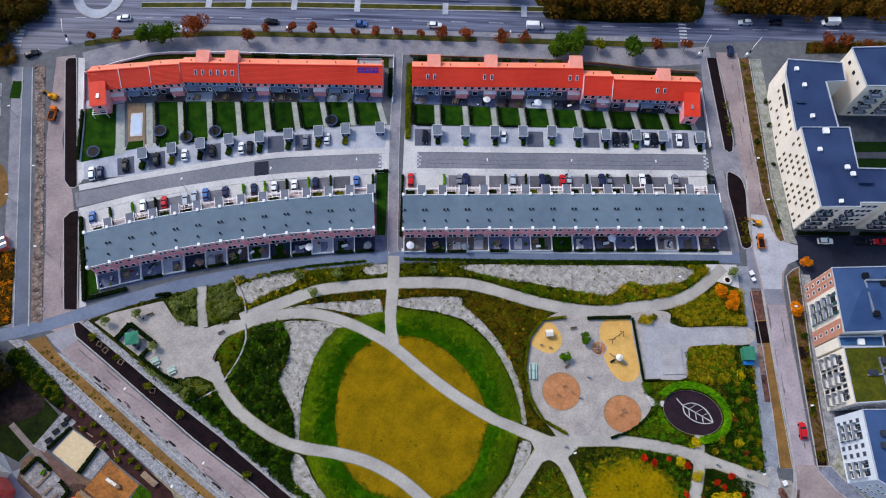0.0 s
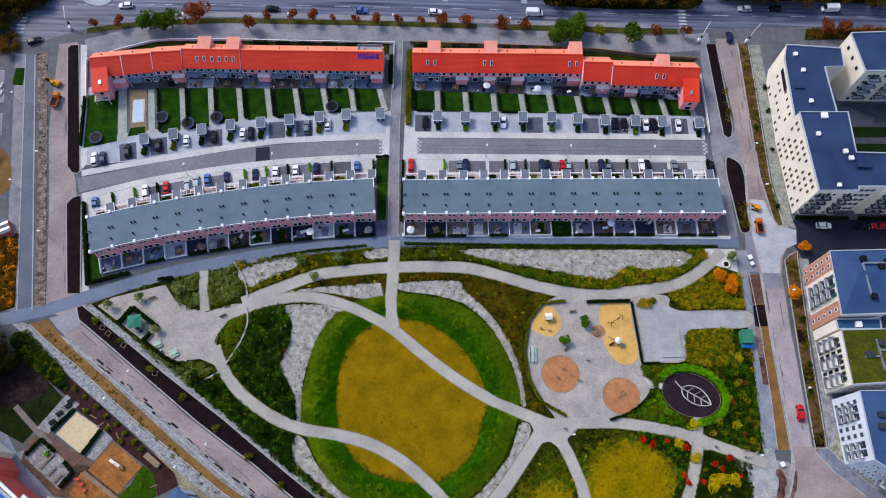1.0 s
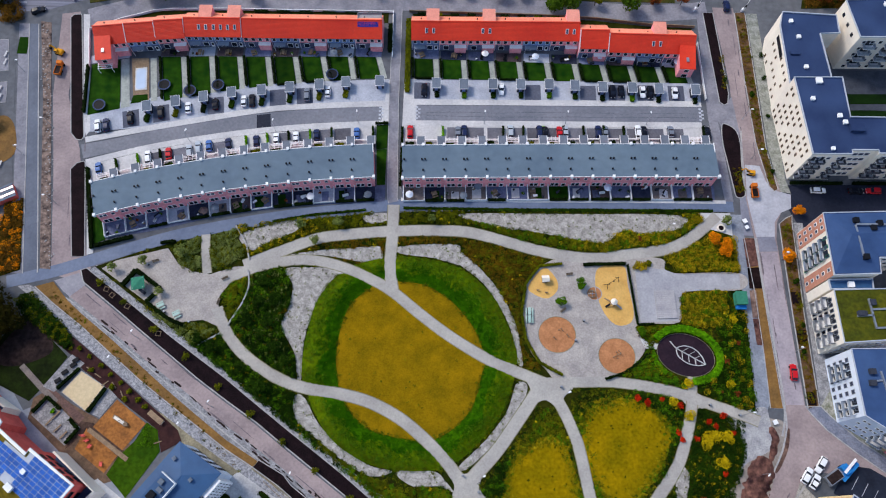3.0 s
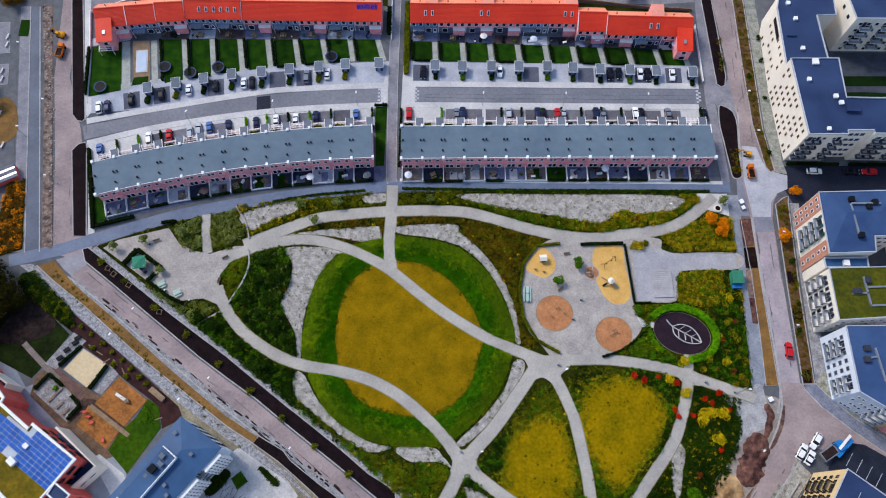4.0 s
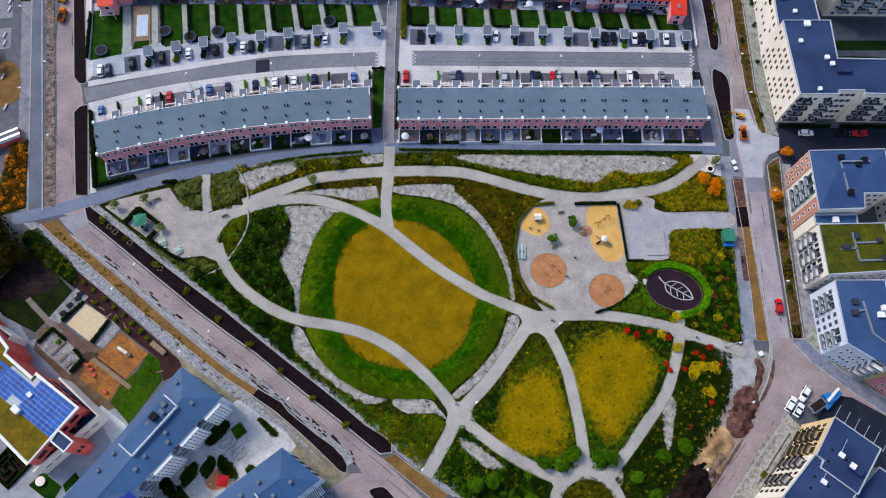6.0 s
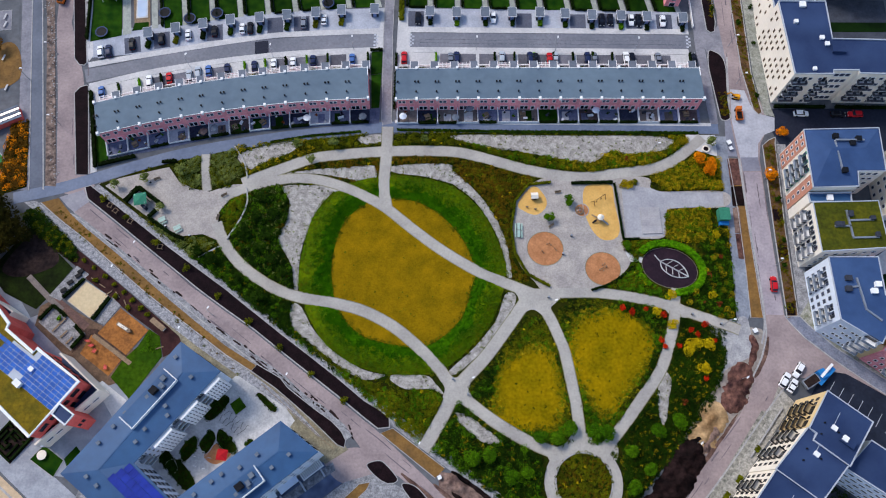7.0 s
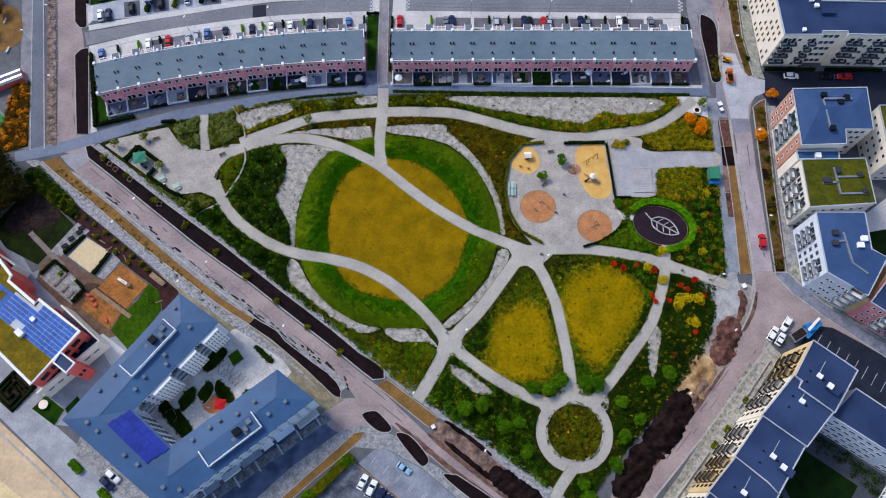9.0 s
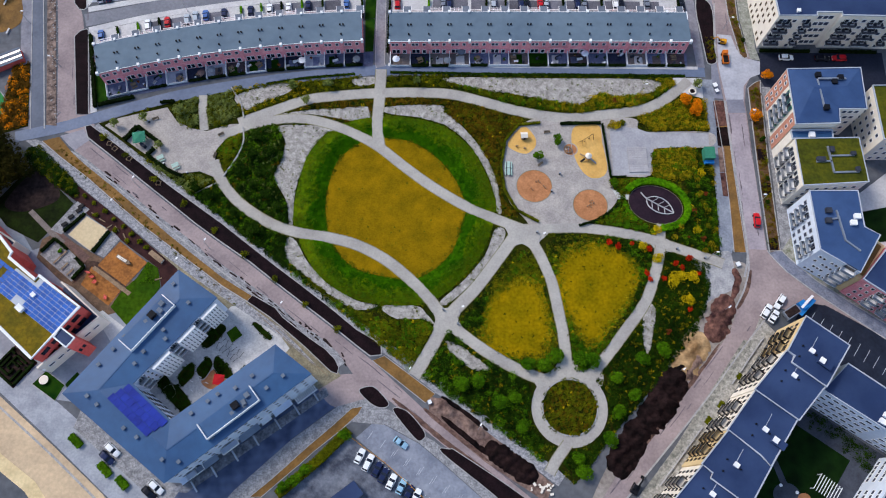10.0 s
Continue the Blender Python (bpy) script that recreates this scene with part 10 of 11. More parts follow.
slab("trodden_ground", [(-90, -57.4), (-86, -54.6), (-80, -58.6), (-75.6, -60.8), (-72, -62.4), (-60, -70.6), (-60, -75), (-69, -78), (-79.6, -71.4), (-90.4, -62.6)], 0.08, mat("trodden brown yard earth", S(120, 96, 78), S(86, 69, 58), coarse=0.3, fine=1.5, grain=0.25, bump=0.4), "brown trodden earth of the school yard", "ground", smooth=False)
slab("pavement", [(-70, -76.6), (-63.2, -81.2), (-59.6, -87.6), (-62.6, -90), (-69, -81.6), (-72.6, -78.4)], 0.088, PAVING, "pale concrete walk beside the lawn", "pavement", smooth=False)
slab("dirt_strip", [(-78.6, -62.6), (-73.6, -63.2), (-64.4, -70), (-62.2, -72.6), (-65.4, -73.2), (-75.4, -66), (-79.4, -69.8)], 0.09, DIRT, "brown trodden earth round the play yard", "dirt", smooth=False)
bw = thing("timber_walk", "pale timber boardwalk across the play yard", "boardwalk", "", pose(-69.0, -68.4, 0.12, 0, 0, -33))
for i in range(8):
    part("plank", Mesh().box(-6.6 + 1.65 * i, -5.0 + 1.65 * i, -0.55, 0.55, 0, 0.12), WOOD, bw)
kb = thing("climbing_boat", "pale timber climbing boat on the wood chips", "play equipment", "", pose(-66.6, -62.6, 0.12, 0, 0, -30))
part("hull", Mesh().prism([(-2.2, -0.5), (1.6, -0.6), (2.4, 0), (1.6, 0.6), (-2.2, 0.5)], 0, 0.9), WOOD, kb)
part("deck", Mesh().box(-1.8, 1.2, -0.35, 0.35, 0.9, 1.0), WHITE_RENDER, kb)
part("mast", Mesh().cyl(0.2, 0, 0.9, 2.6, 0.07, 0.05, 6), WOOD, kb)
for i, (x, y) in enumerate(((-75.4, -66.4), (-74.2, -67.6), (-73.2, -69), (-69.6, -73.2))):
    rp_ = thing("red_play_frame", "red painted climbing frame on wood chips", "play equipment", "red play frames", pose(x, y, 0.12, 0, 0, 30 * i))
    for sx in (-0.5, 0.5):
        part("post", Mesh().cyl(sx, 0, 0, 1.6, 0.08, 0.08, 6), RED_PANEL, rp_)
    part("crossbar", Mesh().beam((-0.6, 0, 1.5), (0.6, 0, 1.5), 0.12), RED_PANEL, rp_)
    part("board", Mesh().box(-0.5, 0.5, -0.3, 0.3, 0.5, 0.6), RED_PANEL, rp_)
slab("lawn", [(-60.1, -62.7), (-57.1, -64.5), (-55.7, -69.8), (-62.4, -81.0), (-68.1, -75.6), (-65.8, -71.2), (-62.4, -67.4)], 0.115, MEADOW_GREEN, "bright green school lawn", "lawn", smooth=False)
planting("tuft", [(-60, -63.4), (-57.6, -65), (-57.4, -69), (-62, -70)], LEAF_MID, "bright green bushes on the school lawn", 0.8, (0.4, 0.9), (0.4, 0.9), 16, 0.36)
slab("slab_garden", [(-86.4, -56.6), (-76.6, -64.5), (-79.7, -69.0), (-89.7, -61.6)], 0.11, COBBLE, "grey slab school garden", "terrace", smooth=False)
for x0, y0, r0 in ((-84.6, -63.2, 38), (-82.2, -64.8, 38), (-80.4, -66.4, 38), (-83.2, -61.4, 38)):
    rb = thing("garden_bench", "long pale timber bench on grey slabs", "bench", "garden benches", pose(x0, y0, 0.11, 0, 0, r0 + 14))
    part("seat", Mesh().box(-1.2, 1.2, -0.2, 0.2, 0.38, 0.45), WOOD, rb)
    for sx in (-0.9, 0.9):
        part("leg", Mesh().box(sx - 0.08, sx + 0.08, -0.18, 0.18, 0, 0.38), DARK_METAL, rb)
hedge_line([(-89.4, -61.0), (-86.4, -57.0), (-82.4, -60.0)], 0.8, 0.9, "dark hedge of the slab garden")
hedge_line([(-79.6, -62.4), (-77.0, -64.8), (-79.6, -68.4)], 0.8, 0.9, "dark hedge of the slab garden")
place(shrub("lime_bush", "single lime green bush", LEAF_LIME, 0.9, 1.0), [(-84.2, -60.6)], "", 0.1)
for x, y in ((-57.8, -61.5),):
    ts = thing("timber_store", "long pale timber bench store", "shed", "timber stores", pose(x, y, 0.04, 0, 0, -36))
    part("body", Mesh().box(-2.2, 2.2, -0.6, 0.6, 0, 0.9), WHITE_RENDER, ts)
    part("lid", Mesh().box(-2.3, 2.3, -0.7, 0.7, 0.9, 1.0), WOOD, ts)
for x, y, r in ((-77, -49.6, -30), (-74.6, -51.2, -30), (-72.4, -53.2, 40), (-70, -53.6, -50), (-67.6, -55.8, -60), (-56.6, -67.6, 20)):
    lg = thing("balance_log", "pale balance log lying in the mulch", "log", "balance logs", pose(x, y, 0.04, 0, 0, r))
    part("log", Mesh().beam((-1.0, 0, 0.16), (1.0, 0, 0.16), 0.26), WOOD, lg)
mz = thing("hedge_maze", "small clipped hedge maze on a dark bed", "hedge maze", "", pose(-90.0, -92.0, 0.08, 0, 0, -36))
part("bed", Mesh().box(-4.0, 4.0, -4.2, 4.2, -0.05, 0.02), DIRT_DARK, mz)
for a, b in (((-3.5, -3.7), (3.5, -3.7)), ((3.5, -3.3), (3.5, 3.3)), ((3.5, 3.7), (-1.2, 3.7)), ((-3.5, 3.3), (-3.5, -3.3)), ((-2.4, -2.5), (0.6, -2.5)), ((0.6, -2.1), (0.6, -0.6)), ((2.2, -3.3), (2.2, 0.4)), ((2.2, 2.4), (-1.2, 2.4)), ((-1.2, 2.0), (-1.2, -1.2)), ((-2.4, -2.1), (-2.4, 1.2)), ((-0.8, 0.6), (1.2, 0.6)), ((2.6, 1.5), (3.1, 1.5)), ((-0.2, 1.5), (1.4, 1.5)), ((-3.1, 2.4), (-2.0, 2.4)), ((-0.8, -1.2), (-0.2, -1.2))):
    part("hedge_wall", Mesh().ribbon([a, b], 0.5, 0.02, 0.8), HEDGE, mz)
slab("lawn", [(-81.6, -92.9), (-76.1, -96.5), (-77.9, -100.6), (-84.6, -96.5)], 0.12, LAWN, "square dark lawn", "lawn", smooth=False, kerb=0.2)
tn = thing("round_table_top", "round white concrete table on a lawn", "table", "", pose(-81.5, -95.4, 0.12))
part("tabletop", Mesh().cyl(0, 0, 0.6, 0.75, 1.2, 1.2, 16), WHITE_RENDER, tn)
part("foot", Mesh().cyl(0, 0, 0, 0.6, 0.35, 0.3, 10), WHITE_RENDER, tn)
slab("lawn", [(-75.1, -97.9), (-72.3, -94.4), (-73.6, -93.0), (-76.1, -96.2)], 0.12, LAWN, "strip of dark lawn", "lawn", smooth=False)
slab("cobble_apron", [(-70.6, -101.2), (-67.6, -103.6), (-43, -121), (-46, -126), (-72, -107)], 0.07, COBBLE, "cobbled strip along the building", "pavement", smooth=False)
slab("pavement", [(-95, -88), (-70, -106), (-46, -125), (-52, -130), (-75.6, -111.5), (-96, -96)], 0.06, mat("cool footway slabs", S(170, 174, 184), S(140, 145, 156), coarse=0.2, fine=1.8, grain=0.14), "cool grey footway beside the sandy road", "pavement", smooth=False)
for a, b in (((-72, -109), (-69, -111.4)), ((-63.6, -115.4), (-60.6, -118.2)), ((-58.6, -118.6), (-56, -121))):
    hedge(a, b, 1.8, 1.2, "round lime green street bushes", LEAF_MID)
# sports pitch corner and yards, far west
slab("yard", [(-160, 56), (-119.6, 56), (-103.8, -24.4), (-110, -24.4), (-160, -20)], 0.03, LAND, "grey school yard", "ground", smooth=False)
slab("planting_bed", [(-109, -4), (-104.8, -2), (-101, -23), (-108, -25.6), (-110.4, -22)], 0.1, UNDER, "bed of yellow autumn shrubs", "bed", smooth=False)
planting("undergrowth", [(-109, -4), (-105, -2), (-101.6, -22), (-108, -25), (-110, -22)], LEAF_ORANGE, "yellow-orange autumn shrubs", 0.5, (0.5, 1.1), (0.6, 1.5), 20, 0.42)
planting("undergrowth", [(-109, -4), (-105, -2), (-101.6, -22), (-108, -25), (-110, -22)], LEAF_BROWN, "brown and olive shrubs between", 1.6, (0.5, 1.1), (0.6, 1.3), 20, 0.42)
slab("pitch", [(-116, -10), (-109.6, -14), (-108.6, -18), (-113, -22.6), (-122, -20)], 0.12, mat("green sports court", S(52, 132, 72), S(44, 118, 64), fine=1.5, grain=0.1), "green sports court with a white edge", "court", kerb=0.25)
slab("wood_chip_yard", [(-118, 24), (-113, 22), (-110.6, 12), (-118, 8), (-124, 14)], 0.08, SANDY, "ochre sand play yard", "play area")
slab("lawn", [(-117.8, 52), (-114.6, 52), (-114.4, 46), (-117.4, 46)], 0.1, LAWN, "small dark lawn", "lawn", smooth=False)
for pts in ([(-135, 50), (-121, 51), (-118.6, 40), (-134, 38)], [(-133, 34), (-118, 36), (-116.8, 29), (-131, 27)]):
    slab("yard_paving", pts, 0.06, WALK_GREY, "grey paved square of a school yard", "pavement", smooth=False, kerb=0.2)
slab("sports_court", [(-136, 4), (-122, 6), (-119, -6), (-133, -8)], 0.06, RUBBER, "terracotta ball court of a school yard", "court", smooth=False, kerb=0.2)
for x, y in ((-120.4, 45.6), (-120.0, 42.8), (-119.4, 33.4), (-118.8, 30.6), (-116.6, 18.8), (-116.0, 4.4), (-113.6, 8.6)):
    yb = thing("yard_bench", "pale slatted bench in a school yard", "bench", "yard benches", pose(x, y, 0.06, 0, 0, 78))
    part("seat", Mesh().box(-1.0, 1.0, -0.25, 0.25, 0.4, 0.48), PAVING, yb)
    for sx in (-0.7, 0.7):
        part("leg", Mesh().box(sx - 0.06, sx + 0.06, -0.2, 0.2, 0, 0.4), DARK_METAL, yb)
place(make_tree("yard_tree", "rusty brown autumn tree in a school yard", LEAF_BROWN, 2.6, 3.4, 1.4, 520, 0.42), [(-118.4, 22.0), (-119.6, 14.6), (-122, 27), (-121.4, 57)], "yard trees", 0.0)
bl = thing("long_shed", "long low shed with a white striped roof", "shed", "", pose(-111.4, -2.4, 0, 0, 0, 28))
part("wall", Mesh().box(-5, 5, -2, 2, 0, 2.2), RED_PANEL, bl)
for i in range(5):
    part("roof_panel", Mesh().box(-5.2, 5.2, -2.2 + 0.9 * i, -1.5 + 0.9 * i, 2.2, 2.35), METAL if i % 2 else SHED_ROOF, bl)


# ---- cars, machines, lamps ----
CAR_COLOURS = {}


def car_paint(key):
    cols = {"white": (240, 243, 248), "black": (14, 17, 30), "navy": (30, 42, 80), "red": (196, 30, 40), "grey": (122, 130, 144), "blue": (74, 112, 176), "silver": (176, 186, 198), "pale": (150, 190, 216)}
    if key not in CAR_COLOURS:
        c = S(*cols[key])
        CAR_COLOURS[key] = mat(key + " car paint", c, tuple(x * 0.94 for x in c), coarse=0.5, fine=2, grain=0.03, rough=0.3, bump=0.0, spec=0.22)
    return CAR_COLOURS[key]


def section(m, rows):
    """A hull from cross sections (x, half width, z0, z1)."""
    k = len(m.v)
    for x, w, z0, z1 in rows:
        m.v += [(x, -w, z0), (x, -w, z0 + (z1 - z0) * 0.7), (x, -w * 0.86, z1), (x, w * 0.86, z1), (x, w, z0 + (z1 - z0) * 0.7), (x, w, z0)]
    for i in range(len(rows) - 1):
        a, b = k + 6 * i, k + 6 * i + 6
        m.f += [(a + j, a + (j + 1) % 6, b + (j + 1) % 6, b + j) for j in range(6)]
    e = k + 6 * (len(rows) - 1)
    m.f += [tuple(range(k + 5, k - 1, -1)), tuple(range(e, e + 6))]
    return m


cars = {}


def car(kind, colour):
    """A car of that kind, pointing along +x."""
    L = {"hatch": 3.9, "estate": 4.4, "van": 5.4}[kind]
    t = thing("parked_car" if kind != "van" else "van", f"{colour} {'panel van' if kind == 'van' else 'estate car' if kind == 'estate' else 'small car'} on the asphalt", "van" if kind == "van" else "car", "cars")
    h, w = L / 2, 0.84 if kind != "van" else 0.96
    paint = car_paint(colour)
    if kind == "van":
        body = part("body", section(Mesh(), [(-h, w * 0.92, 0.35, 2.2), (-h + 0.1, w, 0.3, 2.35), (h - 1.9, w, 0.3, 2.35), (h - 1.3, w * 0.98, 0.3, 2.1)]), paint, t)
        part("bonnet", section(Mesh(), [(h - 1.3, w * 0.97, 0.3, 1.3), (h - 0.4, w * 0.95, 0.3, 1.05), (h, w * 0.85, 0.35, 0.8)]), paint, t)
        part("windscreen", Mesh().beam((h - 1.32, 0, 2.0), (h - 0.72, 0, 1.25), 1.6, 0.05), WINDOW, t)
    else:
        body = part("body", section(Mesh(), [(-h, w * 0.88, 0.4, 0.85), (-h + 0.15, w * 0.97, 0.28, 0.98), (-h + 0.8, w, 0.25, 1.0), (h - 1.4, w, 0.25, 0.98), (h - 0.5, w * 0.97, 0.25, 0.85), (h - 0.08, w * 0.86, 0.3, 0.65), (h, w * 0.8, 0.38, 0.58)]), paint, t)
        rear = -h + (0.25 if kind == "estate" else 0.45)
        part("cabin_glass", section(Mesh(), [(rear - 0.1, w * 0.84, 0.95, 1.0), (rear + 0.35, w * 0.84, 0.95, 1.4), (h - 2.1, w * 0.84, 0.95, 1.43), (h - 1.3, w * 0.86, 0.95, 1.0)]), WINDOW, t)
        part("roof", section(Mesh(), [(rear + 0.3, w * 0.74, 1.38, 1.44), (rear + 0.8, w * 0.78, 1.39, 1.5), (h - 2.2, w * 0.78, 1.4, 1.5), (h - 1.95, w * 0.74, 1.36, 1.42)]), paint, t)
    for x in (-h + 0.85, h - 0.85):
        for y in (-w + 0.02, w - 0.02):
            part("wheel", Mesh().beam((x, y - 0.1, 0.32), (x, y + 0.1, 0.32), 0.5, 0.64), TYRE, t)
    for y in (-w * 0.62, w * 0.62):
        part("headlamp", Mesh().box(h - 0.16, h - 0.02, y - 0.16, y + 0.16, 0.55, 0.7), LAMP_CLEAR, t)
        part("tail_lamp", Mesh().box(-h - 0.02, -h + 0.08, y - 0.14, y + 0.14, 0.62, 0.84), LAMP_RED, t)
        part("mirror", Mesh().box(h - 1.6, h - 1.42, (y * 1.72 if kind != "van" else y * 1.7) - 0.09, (y * 1.72 if kind != "van" else y * 1.7) + 0.09, 0.95, 1.1), paint, t)
    return t


def park(kind, colour, x, y, rz, z=0.06):
    key = (kind, colour)
    m = pose(x, y, z, 0, 0, rz)
    if key in cars:
        return copy_thing(cars[key], m)
    cars[key] = car(kind, colour)
    cars[key].matrix_basis = m
    return cars[key]


RC = random.Random(9)
for x, y, c in ((-88, 21.6, "white"), (-85.6, 22, "navy"), (-70.4, 26.8, "black"), (-62.5, 28.4, "white"), (-54.7, 30, "black"), (-46.4, 31.2, "white"), (-44, 31.5, "black"), (-27.9, 34, "grey"), (-21.8, 35.2, "white"), (-79, 24.6, "black")):
    park(RC.choice(["hatch", "estate"]), c, x, y, 90 + 14 * (-x) / 90)
for x, y, c in ((-85.2, 7.9, "blue"), (-71.7, 11.8, "white"), (-66, 13.2, "red"), (-60.1, 14, "silver"), (-57.7, 15.2, "silver"), (-54.7, 16, "blue"), (-49.2, 16.8, "navy"), (-41.2, 18, "navy"), (-35.5, 18.9, "white"), (-29.8, 19.5, "white"), (-23.9, 20.5, "navy"), (-12.2, 21.4, "blue")):
    park(RC.choice(["hatch", "estate"]), c, x, y, 92 + 14 * (-x) / 90)
for x, y, c in ((7, 36.6, "black"), (30.1, 37.6, "white"), (63.5, 37.8, "black"), (66.1, 37.9, "black"), (72.5, 38, "white"), (74.8, 37.9, "black"), (82.2, 38, "white")):
    park(RC.choice(["hatch", "estate"]), c, x, y, -90, 0.06)
for x, y, c in ((3.4, 22.4, "red"), (17.4, 22.7, "grey"), (19.2, 22.9, "navy"), (32.8, 23.4, "silver"), (41.3, 23.5, "navy"), (42.9, 23.5, "black"), (47.2, 23.6, "red"), (48.9, 23.8, "silver"), (58.6, 24, "navy"), (60.6, 24.2, "grey"), (70.3, 24.4, "white"), (72, 24.2, "black"), (79.9, 24.7, "grey"), (90.6, 24.8, "black")):
    park(RC.choice(["hatch", "estate"]), c, x, y, 92)
for k, x, y, c, rz in (("estate", -88.4, 75.8, "white", 186), ("estate", -42.4, 76.1, "black", 2), ("hatch", -14.4, 76.4, "blue", 1), ("estate", 8.8, 76.7, "white", 1), ("van", 40.2, 77.3, "white", 1), ("estate", 107.2, 81.3, "silver", 182), ("estate", 116.8, 81.6, "black", 182), ("van", 134.4, 82.2, "white", 182), ("estate", -113.8, 61.6, "black", 25), ("estate", 101.2, 70.3, "navy", 88)):
    park(k, c, x, y, rz, 0.03)
park("estate", "red", 106.3, -45.6, 88, 0.04)
for k, x, y, c, rz in (("estate", 106.1, -71.5, "white", 55), ("estate", 110.0, -68.8, "white", 235), ("hatch", 107.9, -72.9, "white", 55), ("estate", 120.6, 7, "white", 0), ("estate", 131.4, 7.1, "black", 0), ("estate", 136.5, 7.3, "red", 180)):
    park(k, c, x, y, rz, 0.05)
for x, y, c in ((0.6, -111.8, "white"), (2.8, -113.3, "white"), (5.1, -114.8, "navy"), (6.7, -116.2, "navy"), (8.8, -117.6, "white"), (11.3, -118.7, "pale"), (13.2, -120.0, "navy"), (14.9, -121.1, "white"), (17, -122.6, "grey")):
    park(RC.choice(["hatch", "estate"]), c, x, y, 66, 0.05)
park("hatch", "pale", 10.6, -108.3, -33, 0.05)
for x, y, c in ((-61.0, -112.1, "white"), (-62.0, -114.1, "navy"), (-48.8, -120.6, "white"), (-50.2, -122.2, "black")):
    park("estate", c, x, y, -38, 0.07)
tr = thing("skip_truck", "skip truck with a bright blue and white tarpaulin", "truck", "", pose(113.2, -71.2, 0.05, 0, 0, 33))
part("chassis", Mesh().box(-3.0, 3.0, -1.0, 1.0, 0.5, 0.9), DARK_METAL, tr)
part("skip", Mesh().prism([(-3.2, -1.25), (1.0, -1.25), (1.4, 0), (1.0, 1.25), (-3.2, 1.25)], 0.9, 1.9), METAL, tr)
part("load", Mesh().box(-2.9, 0.9, -1.0, 1.0, 1.85, 2.0), DIRT_DARK, tr)
part("cab", Mesh().box(1.6, 3.4, -1.1, 1.1, 0.7, 2.6), BLUE_TARP, tr)
part("tarpaulin", Mesh().beam((0.2, -1.5, 1.7), (6.0, -0.2, 2.0), 1.6, 0.1), BLUE_TARP, tr)
part("tarpaulin", Mesh().beam((1.4, -0.4, 2.66), (6.2, 0.6, 2.4), 0.7, 0.1), WHITE, tr)
part("windscreen", Mesh().box(3.4, 3.44, -0.95, 0.95, 1.6, 2.4), WINDOW, tr)
for x in (-2, 2.3):
    for y in (-1.0, 1.0):
        part("wheel", Mesh().beam((x, y - 0.14, 0.45), (x, y + 0.14, 0.45), 0.7, 0.9), TYRE, tr)


def excavator(x, y, rz, paint, label, size=0.75):
    e = thing("excavator", label, "excavator", "excavators", pose(x, y, 0.04, 0, 0, rz) @ Matrix.Scale(size, 4))
    for s in (-0.95, 0.95):
        part("track", section(Mesh(), [(-1.7, 0.28, 0.1, 0.6), (-1.4, 0.28, 0, 0.75), (1.4, 0.28, 0, 0.75), (1.7, 0.28, 0.1, 0.6)]), TYRE, e).location = (0, s, 0)
    part("body", section(Mesh(), [(-1.9, 1.1, 0.9, 1.7), (-1.5, 1.2, 0.85, 1.95), (0.6, 1.2, 0.85, 1.9), (1.0, 1.1, 0.85, 1.5)]), paint, e)
    cb = part("cab", Mesh().box(-0.4, 1.0, 0.15, 1.15, 1.5, 2.9), paint, e)
    part("cab_glass", Mesh().box(-0.3, 1.04, 0.2, 1.19, 1.8, 2.7), WINDOW, cb)
    part("boom", Mesh().beam((0.8, -0.4, 1.4), (3.2, -0.4, 3.2), 0.4, 0.5), paint, e)
    part("arm", Mesh().beam((3.2, -0.4, 3.2), (4.4, -0.4, 1.2), 0.3, 0.4), paint, e)
    part("bucket", Mesh().box(4.0, 4.9, -0.9, 0.1, 0.3, 1.2), DARK_METAL, e)


def dumper(x, y, rz, paint, label, size=0.8):
    d = thing("dump_truck", label, "dump truck", "dump trucks", pose(x, y, 0.04, 0, 0, rz) @ Matrix.Scale(size, 4))
    part("chassis", Mesh().box(-2.6, 2.6, -0.8, 0.8, 0.6, 0.9), DARK_METAL, d)
    bd = part("bed", Mesh().box(-2.8, 0.9, -1.2, 1.2, 0.9, 1.1), paint, d)
    for x0, x1, y0, y1 in ((-2.8, 0.9, -1.2, -1.08), (-2.8, 0.9, 1.08, 1.2), (0.78, 0.9, -1.08, 1.08), (-2.8, -2.68, -1.08, 1.08)):
        part("side", Mesh().box(x0, x1, y0, y1, 1.1, 1.9), paint, bd)
    part("load", Mesh().box(-2.6, 0.7, -1.05, 1.05, 1.1, 1.6), DIRT_DARK, d)
    part("cab", Mesh().box(1.3, 2.7, -1.0, 1.0, 0.9, 2.5), paint, d)
    part("windscreen", Mesh().box(2.7, 2.73, -0.85, 0.85, 1.6, 2.3), WINDOW, d)
    for x1 in (-2, -0.8, 2.0):
        for s in (-0.95, 0.95):
            part("wheel", Mesh().beam((x1, s - 0.18, 0.5), (x1, s + 0.18, 0.5), 0.8, 1.0), TYRE, d)


excavator(-104.3, 46.6, 160, YELLOW_MACHINE, "yellow tracked excavator working at the roadside")
dumper(-103.0, 40.6, 85, ORANGE_MACHINE, "orange dump truck parked at the roadside")
excavator(102.0, 12.0, 170, YELLOW_MACHINE, "yellow tracked excavator on the street", 0.62)
dumper(102.2, 6.2, 92, ORANGE_MACHINE, "orange dump truck with a load of earth", 0.75)
excavator(68.8, -117.5, 60, DARK_METAL, "small dark excavator on the street")


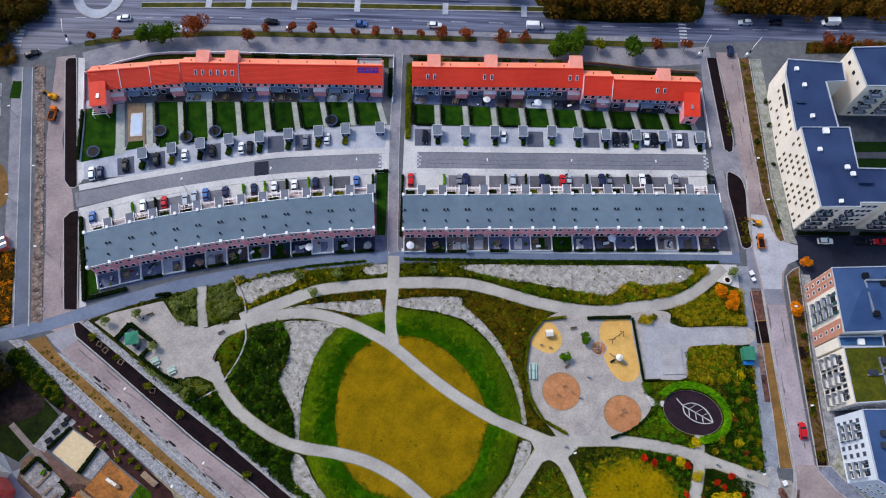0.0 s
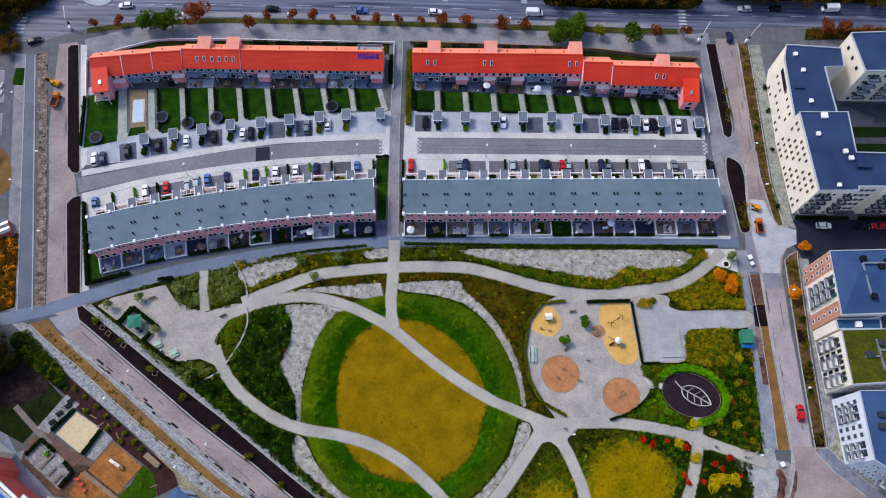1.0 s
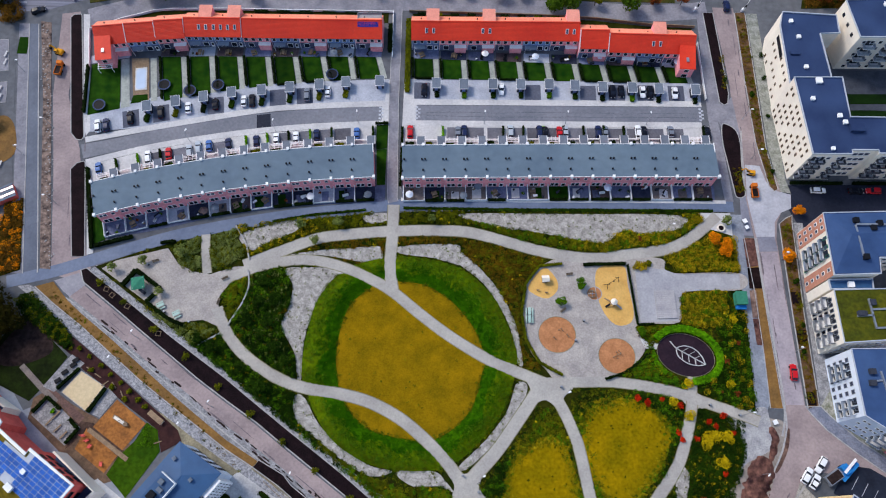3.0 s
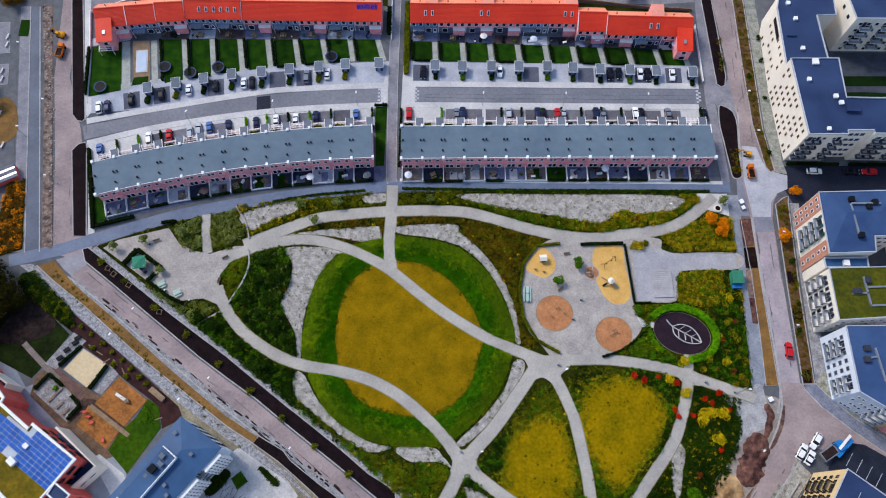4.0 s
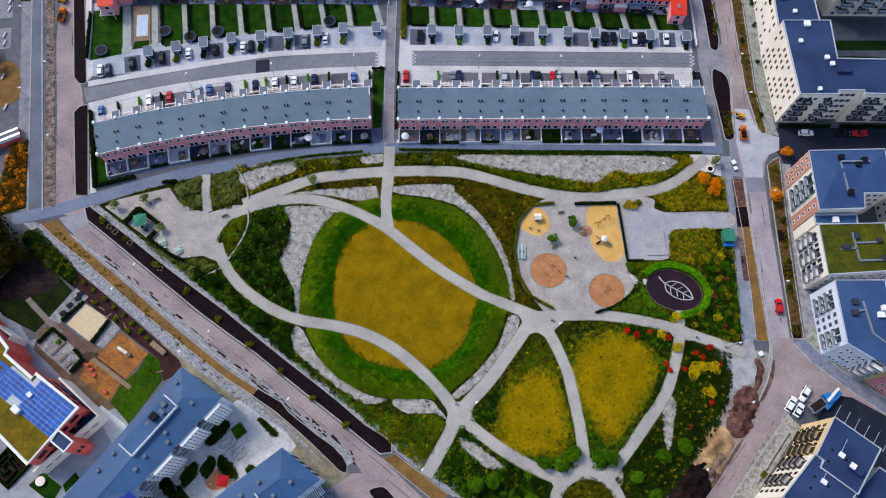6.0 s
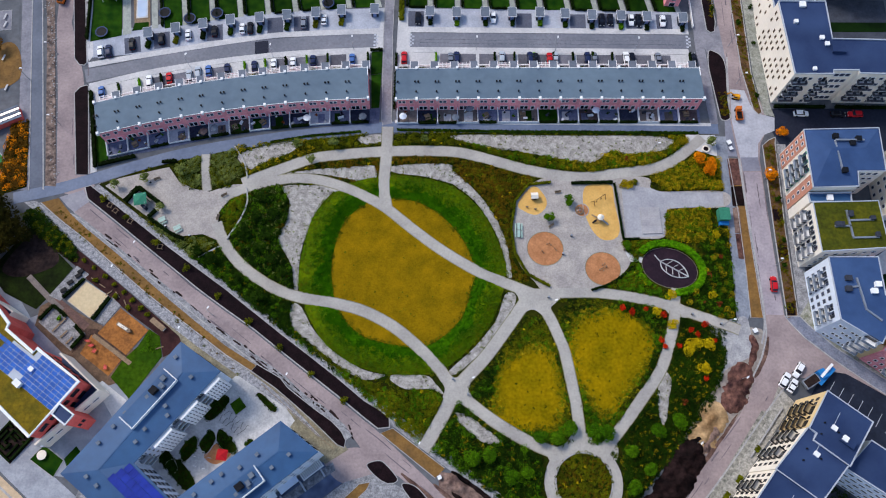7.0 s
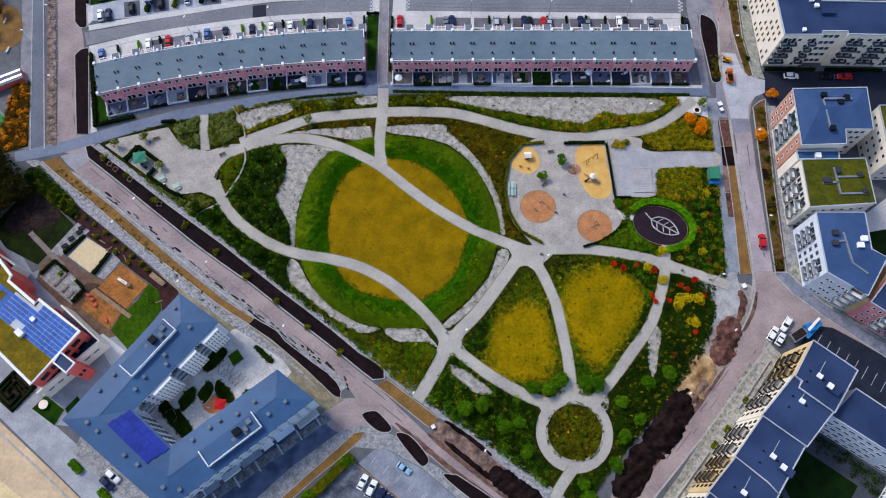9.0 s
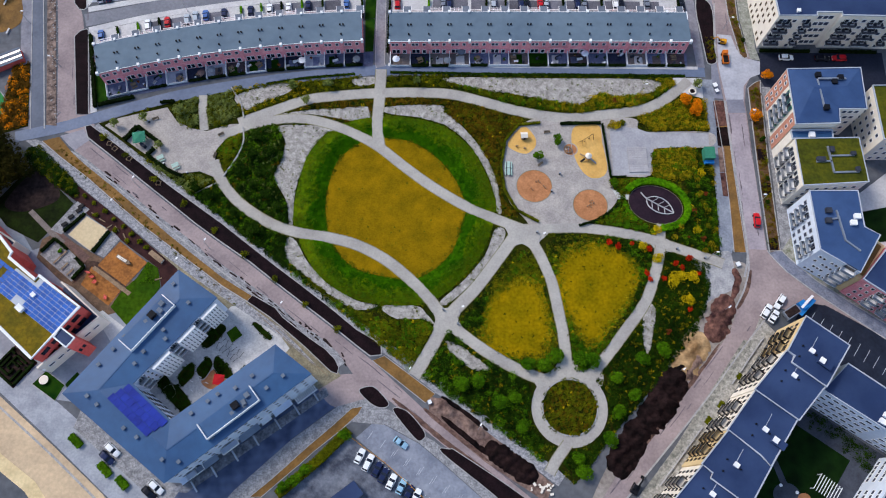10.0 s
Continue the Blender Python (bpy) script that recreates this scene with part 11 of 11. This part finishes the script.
def lamp():
    l = thing("street_lamp", "tall grey street lamp with a white head", "lamp", "street lamps")
    part("pole", Mesh().cyl(0, 0, 0, 5.6, 0.08, 0.05, 8), METAL, l)
    part("arm", Mesh().beam((0, 0, 5.5), (0.7, 0, 5.7), 0.07), METAL, l)
    part("head", Mesh().box(0.4, 1.1, -0.18, 0.18, 5.65, 5.82), WHITE, l)
    part("foot", Mesh().cyl(0, 0, 0, 0.4, 0.14, 0.12, 8), METAL, l)
    return l


lamp0 = lamp()
for x, y, rz in ((-60.6, 17.6, 60), (-36, 21.6, 80), (-12, 25.2, 90), (25, 26.2, 90), (49, 26.8, 90), (73, 27.3, 90), (-101.2, 21, 180), (-95.5, -3, 180), (-114, 40, 0), (-108, 12, 0), (101.8, 30, 0), (103, 17, 0), (107.6, -14, 180), (107.8, -40, 180),
                 (-66, -41, 60), (-44, -58.4, 60), (-22, -75, 60), (-70, -46.6, 240), (-50, -62.6, 240), (-36, 69.6, 90), (-4, 70.4, 90), (32, 70.4, 90), (-68, 68.6, 90), (82, -88, 220), (95, -71.5, 220), (76, -6.6, 0), (92, -57, 0),
                 (46, -53.4, 20), (24.6, -74.2, 20), (12, -91, 60), (30, -104.4, 60), (-80, -93.6, 0)):
    put(lamp0, pose(x, y, 0.05, 0, 0, rz))
# portal signs over the traffic road
for x, y, rz in ((-103.6, 66.8, 105), (91.5, 68.4, 60), (106.4, 68.6, 50)):
    gp = thing("signal_mast", "white cantilever signal mast at the crossing", "signal mast", "signal masts", pose(x, y, 0.05, 0, 0, rz))
    part("pole", Mesh().cyl(0, 0, 0, 5.4, 0.1, 0.08, 8), WHITE, gp)
    part("arm", Mesh().beam((0, 0, 5.3), (4.4, 0, 5.5), 0.12), WHITE, gp)
    part("signal_box", Mesh().box(-0.2, 0.2, -0.25, 0.25, 2.4, 3.4), DARK_METAL, gp)
    part("cabinet", Mesh().box(-0.5, 0.5, 0.3, 0.8, 0, 1.2), WHITE, gp)
rk = thing("rubble_pile", "heap of pale broken concrete blocks", "rubble", "", pose(45.4, -117.6, 0.05))
RR = random.Random(2)
for k in range(16):
    s = RR.uniform(0.35, 0.9)
    o = part("block", Mesh().box(-s / 2, s / 2, -s / 3, s / 3, 0, s * 0.6), WHITE_RENDER, rk)
    o.matrix_basis = pose(RR.uniform(-2.2, 3.2), RR.uniform(-2, 1.2), 0, 0, 0, RR.uniform(0, 180))
for x, y, s in ((98.4, -3.2, 1.2), (98.8, -5.0, 1.0), (17.5, -98, 0.9), (99.8, -58.6, 1.1)):
    cbx = thing("site_crate", "pale metal builders' crate beside the street", "crate", "site crates", pose(x, y, 0.08, 0, 0, 25))
    part("box", Mesh().box(-s / 2, s / 2, -s / 2, s / 2, 0, s * 0.7), METAL, cbx)
    part("lid", Mesh().box(-s / 2 - 0.04, s / 2 + 0.04, -s / 2 - 0.04, s / 2 + 0.04, s * 0.7, s * 0.7 + 0.08), WHITE, cbx)
fn = thing("car_park_fence", "low yellow rail fence of the car park", "fence")
fpts = [(-2.9, -106.7), (1.9, -109.9), (6.8, -113.1), (11.8, -117.1), (16.8, -121.2), (22, -125.4)]
for a, b in zip(fpts[:-1], fpts[1:]):
    part("rail", Mesh().beam((*a, 0.9), (*b, 0.9), 0.1), YELLOW_MACHINE, fn)
    part("post", Mesh().cyl(a[0], a[1], 0, 0.95, 0.06, 0.06, 6), DARK_METAL, fn)
hedge_line([(-2.5, -105.6), (-10, -113.5), (-19, -121.5)], 2.4, 1.6, "tall olive hedge along the car park", LEAF_OLIVE)
place(make_tree("hedge_tree", "broad green tree in the hedge", LEAF_MID, 2.2, 2.6, 0.8, 420, 0.42), [(-12.6, -115.4), (-15, -118), (-17.6, -119.6), (-3.4, -106.8)], "hedge trees", 0.0)
st = thing("site_office", "small blue-roofed site office in the car park", "cabin", "", pose(-2.0, -121.5, 0.05, 0, 0, 38))
part("wall", Mesh().box(-3.6, 3.6, -1.8, 1.8, 0, 2.6), WHITE_RENDER, st)
part("roof", Mesh().box(-3.8, 3.8, -2.0, 2.0, 2.6, 2.8), NAVY_ROOF, st)
part("door", Mesh().box(3.6, 3.65, -0.5, 0.5, 0.05, 2.1), DARK_METAL, st)
